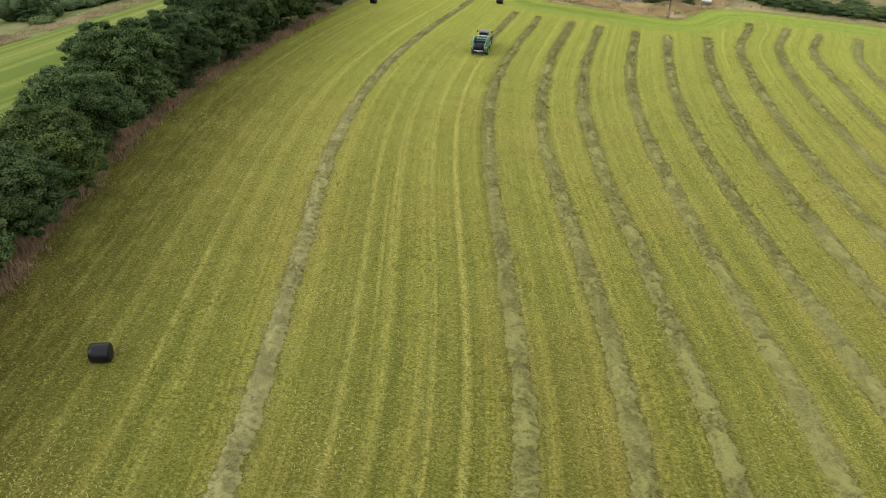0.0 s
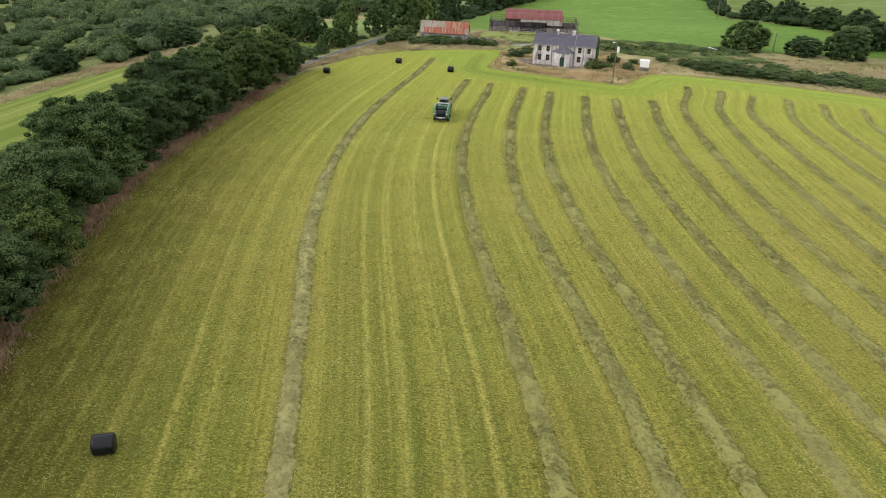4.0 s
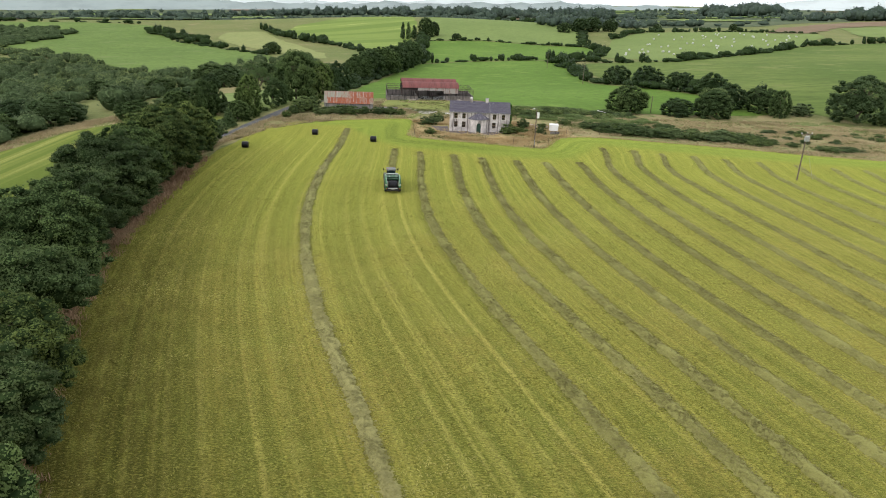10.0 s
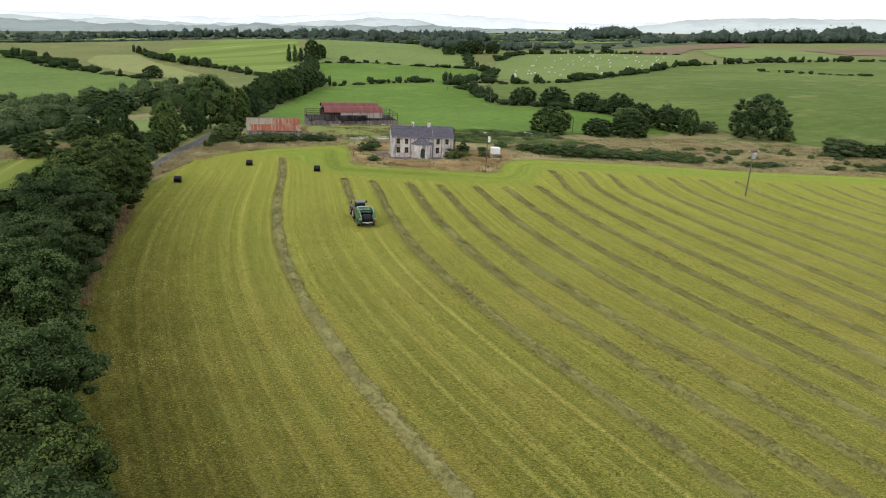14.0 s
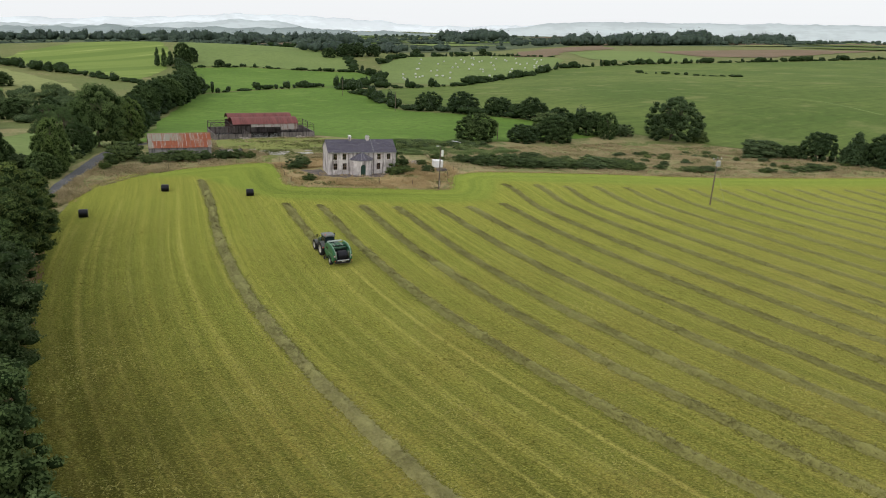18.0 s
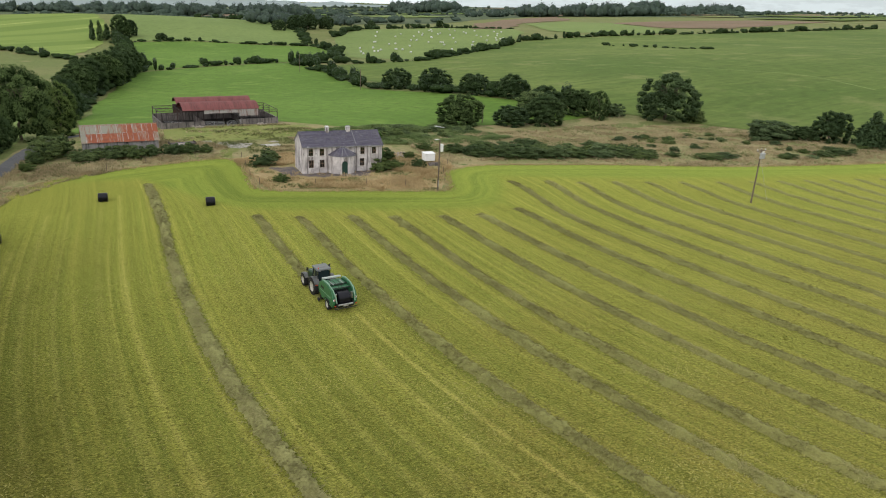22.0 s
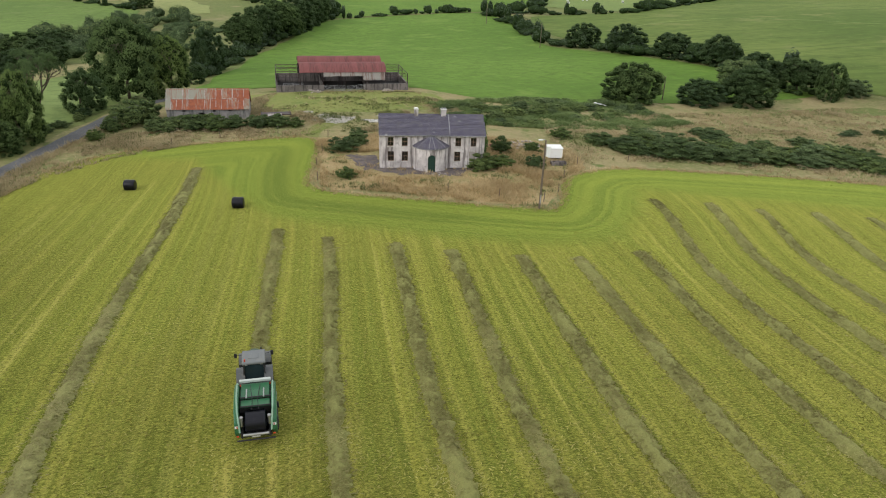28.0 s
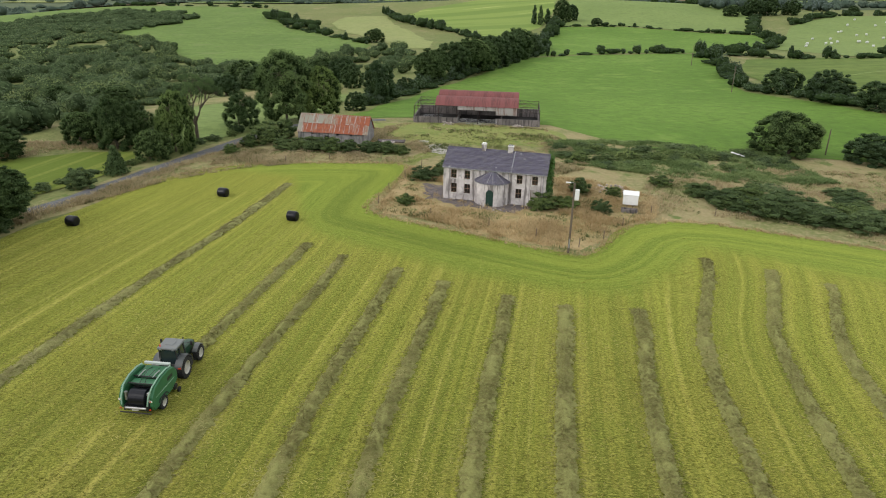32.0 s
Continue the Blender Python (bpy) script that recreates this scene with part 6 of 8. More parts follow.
M_BOARD = plain_mat("grey_boards", (0.36, 0.33, 0.31), 0.85, 0.0, (0.2, 0.17, 0.15), 0.5, 4)
M_WHITE = plain_mat("white_plastic", (0.80, 0.80, 0.79), 0.5, 0.0, (0.5, 0.48, 0.42), 0.25, 2)
M_BLACK_WRAP = plain_mat("black_film", (0.006, 0.006, 0.010), 0.30, 0.0, (0.03, 0.03, 0.036), 0.25, 2.5, 0.28)
# near-black: holds the indoor shade of floors and inner walls; also tyres
M_DARK = plain_mat("dark_interior", (0.02, 0.018, 0.017), 0.95, 0.0, (0.04, 0.035, 0.03), 0.4)
M_WOODPOLE = plain_mat("pole_timber", (0.15, 0.115, 0.085), 0.85, 0.0, (0.28, 0.25, 0.22), 0.5, 3)
M_RUBBLE = wall_mat("rubble", (0.50, 0.46, 0.42), (0.36, 0.31, 0.27), (0.2, 0.16, 0.13), 3)


def wall_grid(bm, x0, x1, z0, z1, y0, y1, holes):
    """A wall from x0 to x1 with openings that go right through; holes are x0, x1, z0, z1."""
    xs = sorted({x0, x1, *[h[0] for h in holes], *[h[1] for h in holes]})
    zs = sorted({z0, z1, *[h[2] for h in holes], *[h[3] for h in holes]})
    solid = lambda a, b: 0 <= a < len(xs) - 1 and 0 <= b < len(zs) - 1 and not any(h[0] <= (xs[a] + xs[a + 1]) / 2 <= h[1] and h[2] <= (zs[b] + zs[b + 1]) / 2 <= h[3] for h in holes)
    cache = {}

    def vert(x, y, z):
        k = (round(x, 4), round(y, 4), round(z, 4))
        if k not in cache:
            cache[k] = bm.verts.new((x, y, z))
        return cache[k]
    for a in range(len(xs) - 1):
        for b in range(len(zs) - 1):
            if not solid(a, b):
                continue
            xa, xb, za, zb = xs[a], xs[a + 1], zs[b], zs[b + 1]
            bm.faces.new([vert(*p) for p in ((xa, y0, za), (xb, y0, za), (xb, y0, zb), (xa, y0, zb))])
            bm.faces.new([vert(*p) for p in ((xb, y1, za), (xa, y1, za), (xa, y1, zb), (xb, y1, zb))])
            if not solid(a - 1, b):
                bm.faces.new([vert(*p) for p in ((xa, y1, za), (xa, y0, za), (xa, y0, zb), (xa, y1, zb))])
            if not solid(a + 1, b):
                bm.faces.new([vert(*p) for p in ((xb, y0, za), (xb, y1, za), (xb, y1, zb), (xb, y0, zb))])
            if not solid(a, b - 1):
                bm.faces.new([vert(*p) for p in ((xa, y1, za), (xb, y1, za), (xb, y0, za), (xa, y0, za))])
            if not solid(a, b + 1):
                bm.faces.new([vert(*p) for p in ((xa, y0, zb), (xb, y0, zb), (xb, y1, zb), (xa, y1, zb))])


def slates(name, at, across, up, rows, cols, parent, seed, thick=0.034, skip=0.004):
    """Courses of slates on a slope, each lapping the one below and a little out of true; joined."""
    rng = random.Random(seed)
    at, across, up = Vector(at), Vector(across), Vector(up)
    n = across.cross(up).normalized()
    v, f = [], []
    for r in range(rows):
        for c in range(-1, cols):
            if rng.random() < skip:
                continue
            off = 0.5 * (r % 2)
            a = max(0, (c + off)) / cols
            b = min(cols, (c + 1 + off)) / cols
            if b <= a:
                continue
            lo, hi = max(0, r / rows + rng.uniform(-0.003, 0.003)), min(1.0, (r + 1.25) / rows)
            k = rng.uniform(0, 0.010)
            p = [at + across * (a + 0.0006) + up * lo + n * (thick + k), at + across * (b - 0.0006) + up * lo + n * (thick + k + rng.uniform(0, 0.006)),
                 at + across * (b - 0.0006) + up * hi + n * 0.004, at + across * (a + 0.0006) + up * hi + n * 0.004]
            i = len(v)
            v += p + [p[0] - n * (thick + 0.005), p[1] - n * (thick + 0.005)]
            f += [(i, i + 1, i + 2, i + 3), (i + 4, i + 5, i + 1, i)]
    ob = mesh_ob(name, v, f, M_SLATE, parent)
    ob["kind"] = "stuff"
    return ob


def sash_window(parent, x, z, w, h, boarded=False):
    """A sash window in the front wall: stone sill, frame with glazing bars, panes."""
    # the near-black slab behind the panes stands in for the unlit room
    win = part("window", box(x - w / 2, x + w / 2, 0.26, 0.29, z, z + h), M_DARK, parent, "old two-over-two sash window in a deep reveal")
    bm = bmesh.new()
    t = 0.055
    for a in ((x - w / 2, x - w / 2 + t, z, z + h), (x + w / 2 - t, x + w / 2, z, z + h), (x - w / 2 + t, x + w / 2 - t, z, z + t), (x - w / 2 + t, x + w / 2 - t, z + h - t, z + h), (x - w / 2 + t, x + w / 2 - t, z + h / 2 - 0.03, z + h / 2 + 0.03)):
        add_box(bm, a[0], a[1], 0.12, 0.20, a[2], a[3])
    add_box(bm, x - 0.016, x + 0.016, 0.13, 0.185, z + t, z + h - t)
    part("frame", bm, M_SASH, win)
    if boarded:
        part("board", box(x - w / 2 + 0.06, x + w / 2 - 0.06, 0.10, 0.125, z + 0.06, z + h - 0.05), M_BOARD, win, "pale board closing the window")
    else:
        for sx in (-1, 1):
            for i, (za, zb) in enumerate(((0.03, 0.48), (0.52, 0.97))):
                xa, xb = sorted((x + sx * 0.016, x + sx * (w / 2 - t)))
                part("pane", box(xa, xb, 0.150, 0.156, z + h * za, z + h * zb), M_GLASS_DARK, win)
    part("sill", box(x - w / 2 - 0.09, x + w / 2 + 0.09, -0.10, 0.13, z - 0.11, z, 0.01), M_SILL, win)
    return win


def house():
    H = thing("house", pose(-3.3, 171.1, -0.2, 0, 0, -7.2), "derelict two-storey white rendered farmhouse with a slate roof", "house")
    W, D, E, R = 14.6, 6.2, 4.72, 6.74
    upper = [(x - 0.41, x + 0.41, 3.05, 4.28) for x in (1.5, 3.45, 10.9, 13.05)]
    lower = [(x - 0.43, x + 0.43, 0.90, 2.30) for x in (1.55, 3.5, 10.85, 12.95)]
    bm = bmesh.new()
    wall_grid(bm, 0, W, -0.5, E, 0, 0.45, upper + lower + [(6.5, 7.7, 0, 2.2)])
    part("front_wall", bm, M_RENDER, H, "stained white render with damp streaks")
    bm = bmesh.new()
    wall_grid(bm, 0, W, -0.5, E, D - 0.45, D, [(2.5, 3.3, 3.3, 4.4), (11, 11.8, 3.3, 4.4), (7, 8, 0, 2.1)])
    part("back_wall", bm, M_RENDER, H)
    for x0 in (0, W - 0.45):
        part("gable_wall", prism([(0.452, -0.5), (D - 0.452, -0.5), (D - 0.452, E), (D - 0.452, E + 0.30), (D / 2, R - 0.12), (0.452, E + 0.30)], x0, x0 + 0.45), M_RENDER, H)
    part("upper_floor", box(0.46, W - 0.46, 0.46, D - 0.46, 2.75, 2.9), M_DARK, H)
    part("ground_floor", box(0.46, W - 0.46, 0.46, D - 0.46, -0.2, 0.02), M_DARK, H)
    for x in (5.2, 9.2):
        part("inner_wall", box(x, x + 0.3, 0.46, D - 0.46, 0.02, E), M_DARK, H)
    # roof
    slope = Vector((0, D / 2 + 0.28, R - E + 0.19))
    roof = part("roof", prism([(-0.28, E - 0.14), (D / 2, R - 0.04), (D + 0.28, E - 0.14), (D + 0.28, E - 0.06), (D / 2, R + 0.05), (-0.28, E - 0.06)], -0.12, W + 0.12), M_FLASH, H)
    slates("slating", (-0.14, -0.30, E - 0.05), (W + 0.28, 0, 0), (0, D / 2 + 0.30, R - E + 0.10), 17, 50, roof, 1)
    slates("slating", (W + 0.14, D + 0.30, E - 0.05), (-W - 0.28, 0, 0), (0, -D / 2 - 0.30, R - E + 0.10), 17, 50, roof, 2)
    bm = bmesh.new()
    for i in range(32):
        x = -0.1 + i * (W + 0.2) / 32
        add_tube(bm, [(x, D / 2, R + 0.035), (x + (W + 0.2) / 32 - 0.012, D / 2, R + 0.045)], 0.085, 8)
    part("ridge_tiles", bm, M_SLATE, roof)
    strip = prism([(-0.22, E - 0.0), (D / 2 - 0.05, R + 0.075), (D / 2 - 0.05, R + 0.10), (-0.22, E + 0.025)], 9.62, 9.74)
    part("verge_strip", strip, M_FLASH, roof, "pale mortar line down the slates")
    bm = bmesh.new()
    add_tube(bm, [(-0.1, -0.33, E - 0.12), (W + 0.1, -0.33, E - 0.14)], 0.06, 6)
    part("gutter", bm, M_FLASH, H)
    part("downpipe", tube([(9.35, -0.08, E - 0.15), (9.35, -0.08, 0.0)], 0.045, 6), M_FLASH, H)
    part("downpipe", tube([(14.2, -0.08, E - 0.15), (14.2, -0.08, 0.0)], 0.045, 6), M_FLASH, H)
    # chimneys
    for x, wide, pot in ((5.15, 0.56, True), (9.0, 0.72, False)):
        ch = part("chimney", box(x - wide / 2, x + wide / 2, D / 2 - 0.38, D / 2 + 0.38, R - 0.5, R + 0.72, 0.012), M_RENDER, H, "rendered chimney stack")
        part("chimney_cap", box(x - wide / 2 - 0.07, x + wide / 2 + 0.07, D / 2 - 0.45, D / 2 + 0.45, R + 0.72, R + 0.82, 0.015), M_SILL, ch)
        if pot:
            part("chimney_pot", box(x - 0.26, x + 0.26, D / 2 - 0.22, D / 2 + 0.22, R + 0.82, R + 1.0, 0.06), M_WHITE, ch, "white cowl")
        else:
            bm = bmesh.new()
            for k in (-0.17, 0.17):
                add_tube(bm, [(x + k, D / 2, R + 0.82), (x + k, D / 2, R + 1.02)], [0.13, 0.10], 8)
            part("chimney_pot", bm, M_FLASH, ch)
    for a in upper:
        sash_window(H, (a[0] + a[1]) / 2, a[2], a[1] - a[0], a[3] - a[2])
    for i, a in enumerate(lower):
        sash_window(H, (a[0] + a[1]) / 2, a[2], a[1] - a[0], a[3] - a[2], boarded=i == 3)
    # the bow-fronted porch
    cx, rx, ry, top = 7.1, 2.42, 1.95, 3.15
    bm = bmesh.new()
    n = 56
    for i in range(n):
        a0, a1 = math.pi * (1 + i / n), math.pi * (1 + (i + 1) / n)
        xm = rx * math.cos((a0 + a1) / 2)
        arch = 1.75 + math.sqrt(max(0, 0.58 ** 2 - xm * xm)) if abs(xm) < 0.56 else None
        z0 = arch if arch else -0.5
        ring = []
        for s in (1.0, 0.87):
            for a in (a0, a1):
                for z in (z0, top):
                    ring.append(bm.verts.new((cx + rx * s * math.cos(a), ry * s * math.sin(a), z)))
        o00, o01, o10, o11, i00, i01, i10, i11 = ring
        bm.faces.new((o00, o10, o11, o01))
        bm.faces.new((i10, i00, i01, i11))
        bm.faces.new((o01, o11, i11, i01))
        bm.faces.new((o10, o00, i00, i10))
        bm.faces.new((o00, o01, i01, i00))
        bm.faces.new((o10, i10, i11, o11))
    bmesh.ops.remove_doubles(bm, verts=bm.verts[:], dist=0.0005)
    porch = part("porch", bm, M_RENDER, H, "bow-fronted white porch")
    facets = 9
    apex = Vector((cx, -0.02, 4.68))
    v, f = [], []
    rim_pts = [Vector((cx + (rx + 0.16) * math.cos(math.pi * (1 + i / facets)), (ry + 0.16) * math.sin(math.pi * (1 + i / facets)), top + 0.02)) for i in range(facets + 1)]
    bm = bmesh.new()
    vs = [bm.verts.new(p) for p in rim_pts]
    lows = [bm.verts.new(p - Vector((0, 0, 0.09))) for p in rim_pts]
    va = bm.verts.new(apex)
    for i in range(facets):
        bm.faces.new((vs[i], vs[i + 1], va))
        bm.faces.new((lows[i], lows[i + 1], vs[i + 1], vs[i]))
    bm.faces.new([bm.verts.new(p - Vector((0, 0, 0.09))) for p in rim_pts][::-1])
    proof = part("porch_roof", bm, M_FLASH, porch, "half-cone slate porch roof")
    v, f = [], []
    rng = random.Random(4)
    rows = 9
    for i in range(facets):
        for r in range(rows):
            a0, a1 = r / rows, min(1.0, (r + 1.2) / rows)
            cols = max(1, int(4 * (1 - a0)))
            for c in range(cols):
                def at(u, t):
                    return rim_pts[i].lerp(rim_pts[i + 1], u).lerp(apex, t)
                nn = (rim_pts[i + 1] - rim_pts[i]).cross(apex - rim_pts[i]).normalized()
                k = 0.03 + rng.uniform(0, 0.008)
                q = [at(c / cols + 0.01, a0) + nn * k, at((c + 1) / cols - 0.01, a0) + nn * k, at((c + 1) / cols - 0.01, min(a1, 0.995)) + nn * 0.012, at(c / cols + 0.01, min(a1, 0.995)) + nn * 0.012]
                j = len(v)
                v += q + [q[0] - nn * 0.026, q[1] - nn * 0.026]
                f += [(j, j + 1, j + 2, j + 3), (j + 4, j + 5, j + 1, j)]
    sl = mesh_ob("slating", v, f, M_SLATE, None)
    sl.parent = porch
    sl["kind"] = "stuff"
    bm = bmesh.new()
    for i in (2, 4, 5, 7):
        add_tube(bm, [rim_pts[i] + Vector((0, 0, 0.04)), apex + Vector((0, 0, 0.05))], 0.035, 5)
    part("hip_strip", bm, M_FLASH, porch, "pale lead strips over the hips")
    # door
    bm = bmesh.new()
    pts = [(-0.54, 0.0), (0.54, 0.0), (0.54, 1.75)] + [(0.54 * math.cos(t), 1.75 + 0.56 * math.sin(t)) for t in [math.pi * k / 12 for k in range(1, 12)]] + [(-0.54, 1.75)]
    fr = [bm.verts.new((cx + x, -ry + 0.14, z)) for x, z in pts]
    bk = [bm.verts.new((cx + x, -ry + 0.20, z)) for x, z in pts]
    bm.faces.new(fr)
    bm.faces.new(bk[::-1])
    for i in range(len(pts)):
        bm.faces.new((fr[i], bk[i], bk[(i + 1) % len(pts)], fr[(i + 1) % len(pts)]))
    bmesh.ops.recalc_face_normals(bm, faces=bm.faces[:])
    door = part("door", bm, M_DOOR, H, "closed dark green arched front door")
    bm = bmesh.new()
    for x0, x1, z0, z1 in ((-0.42, -0.06, 0.2, 0.75), (0.06, 0.42, 0.2, 0.75), (-0.42, -0.06, 0.9, 1.7), (0.06, 0.42, 0.9, 1.7)):
        add_box(bm, cx + x0, cx + x1, -ry + 0.115, -ry + 0.142, z0, z1, None, 0.008)
    part("door_panels", bm, M_DOOR, door)
    part("step", box(cx - 0.9, cx + 0.9, -ry - 0.5, -ry + 0.05, -0.3, -0.02, 0.02), M_SILL, H, "worn stone doorstep")
    # ivy on the gable
    rng2 = np.random.default_rng(6)
    m = 2600
    yy, zz = rng2.uniform(-0.3, D + 0.3, m), rng2.uniform(0, R + 0.3, m)
    ok = (zz < E + (R - E) * (1 - np.abs(yy - D / 2) / (D / 2)) + 0.25) & (yy > 0.6 + 1.2 * np.sin(zz * 1.4))
    yy, zz = yy[ok], zz[ok]
    m = len(yy)
    P = np.stack([W + 0.08 + 0.45 * rng2.random(m) ** 2, yy, zz], 1)
    nrm = np.stack([np.ones(m), rng2.normal(size=m) * 0.6, rng2.normal(size=m) * 0.6 + 0.3], 1)
    nrm /= np.linalg.norm(nrm, axis=1)[:, None]
    a = np.cross(nrm, rng2.normal(size=(m, 3)))
    a /= np.linalg.norm(a, axis=1)[:, None]
    b = np.cross(nrm, a)
    s = rng2.uniform(0.2, 0.42, m)[:, None]
    lv = np.stack([P - a * s * 0.5, P + b * s * 0.4, P + a * s * 0.5, P - b * s * 0.4], 1).reshape(-1, 3)
    ivy = new("ivy", fast_mesh("ivy", lv, np.arange(m * 4).reshape(-1, 4), np.zeros((0, 3), int), [M_LEAF_IVY]))
    ivy.matrix_basis = H.matrix_basis
    tagged(ivy, "green ivy climbing the gable of the empty house", "ivy")
    return H


house()


def corrugated(w, h, waves, amp=0.018, rows=1):
    """A sheet of corrugated iron, w wide and h long, in x and y."""
    n = waves * 4
    v, f = [], []
    for j in range(rows + 1):
        for i in range(n + 1):
            v.append((w * i / n, h * j / rows, amp * math.sin(2 * math.pi * i / 4)))
    for j in range(rows):
        for i in range(n):
            f.append((j * (n + 1) + i, j * (n + 1) + i + 1, (j + 1) * (n + 1) + i + 1, (j + 1) * (n + 1) + i))
    return v, f


def shed():
    W, D, E, R = 13.6, 5.4, 2.42, 5.15
    S = thing("stone_shed", pose(-35.4, 203.5, -1.6, 0, 0, -2.1), "long stone shed with a rusty corrugated iron roof", "shed")
    bm = bmesh.new()
    wall_grid(bm, 0, W, -0.6, E, 0, 0.5, [(2.7, 3.15, 1.85, 2.2), (7.6, 8.1, 1.8, 2.2), (10.3, 10.7, 1.85, 2.2), (5.2, 6.2, 0, 1.7)])
    part("front_wall", bm, M_STONE, S)
    part("back_wall", box(0, W, D - 0.5, D, -0.6, E), M_STONE, S)
    for x0 in (0, W - 0.5):
        part("gable_wall", prism([(0.502, -0.6), (D - 0.502, -0.6), (D - 0.502, E + 0.3), (D / 2, R - 0.1), (0.502, E + 0.3)], x0, x0 + 0.5), M_STONE, S)
    part("inner_floor", box(0.51, W - 0.51, 0.51, D - 0.51, -0.3, 0.03), M_DARK, S)
    bm = bmesh.new()
    for q in (0.1, 0.5, 0.92):
        for sy in (0, 1):
            y = (D / 2) * q if sy == 0 else D - (D / 2) * q
            z = E + (R - E) * q - 0.08
            add_box(bm, 0.1, W - 0.1, y - 0.04, y + 0.04, z - 0.06, z + 0.03)
    part("purlins", bm, M_WOODPOLE, S)
    cols = 15
    sw = W * 1.02 / cols
    ln = math.hypot(D / 2 + 0.22, R - E + 0.2)
    v, f = corrugated(sw + 0.06, ln / 2 + 0.10, 7, 0.02)
    meshes = {}
    for key, m in (("r", M_RUST), ("g", M_GALV)):
        me = bpy.data.meshes.new("roof_sheet")
        me.from_pydata(v, [], f)
        me.materials.append(m)
        me.polygons.foreach_set("use_smooth", [True] * len(me.polygons))
        meshes[key] = me
    rng = random.Random(3)
    ang = math.atan2(R - E + 0.2, D / 2 + 0.22)
    for side in (0, 1):
        for r in (0, 1):
            for c in range(cols):
                key = "g" if (side == 0 and ((r == 1 and c < 8) or (r == 0 and c == cols - 1) or (c in (0, 4) and r == 0 and c == 0))) or (side == 1 and rng.random() < 0.4) else "r"
                ob = new("roof_sheet", meshes[key])
                ob.parent = S
                s = r * (ln / 2) - 0.02
                lift = 0.05 + (0.024 if r == 1 else 0.0) + (0.006 if c % 2 else 0.0) + rng.uniform(0, 0.01)
                base = Matrix.Translation((-0.14 + c * sw, -0.22, E - 0.16)) @ Matrix.Rotation(ang, 4, "X") @ Matrix.Translation((0, s, lift))
                if side:
                    base = Matrix.Translation((W, D, 0)) @ Matrix.Rotation(math.pi, 4, "Z") @ base
                ob.matrix_basis = base @ Matrix.Rotation(rng.uniform(-0.006, 0.006), 4, "Z")
    bm = bmesh.new()
    add_prism(bm, [(D / 2 - 0.25, R - 0.06), (D / 2, R + 0.13), (D / 2 + 0.25, R - 0.06), (D / 2, R + 0.10)], -0.15, W + 0.15)
    part("ridge_cap", bm, M_GALV, S, "pale galvanised ridge cap")
    # laps between the sheets, where the zinc has lasted
    for r in (0, 1):
        for c in range(1, cols):
            if rng.random() < 0.25:
                continue
            a = rng.uniform(0.0, 0.35) * ln / 2
            b = ln / 2 - rng.uniform(0.0, 0.3)
            ob = part("lap_strip", box(-0.045, 0.045, a, b, 0, 0.012), M_SKIRT, S)
            ob.matrix_basis = Matrix.Translation((-0.14 + c * sw, -0.22, E - 0.16)) @ Matrix.Rotation(ang, 4, "X") @ Matrix.Translation((0, r * ln / 2, 0.118 + 0.02 * r))
    for c in range(cols):
        if rng.random() < 0.7:
            ob = part("lap_strip", box(0.02, sw * rng.uniform(0.6, 0.98), 0, 0.07, 0, 0.012), M_SKIRT, S)
            ob.matrix_basis = Matrix.Translation((-0.14 + c * sw, -0.22, E - 0.16)) @ Matrix.Rotation(ang, 4, "X") @ Matrix.Translation((0, ln / 2 - 0.03, 0.140))
    return S


shed()


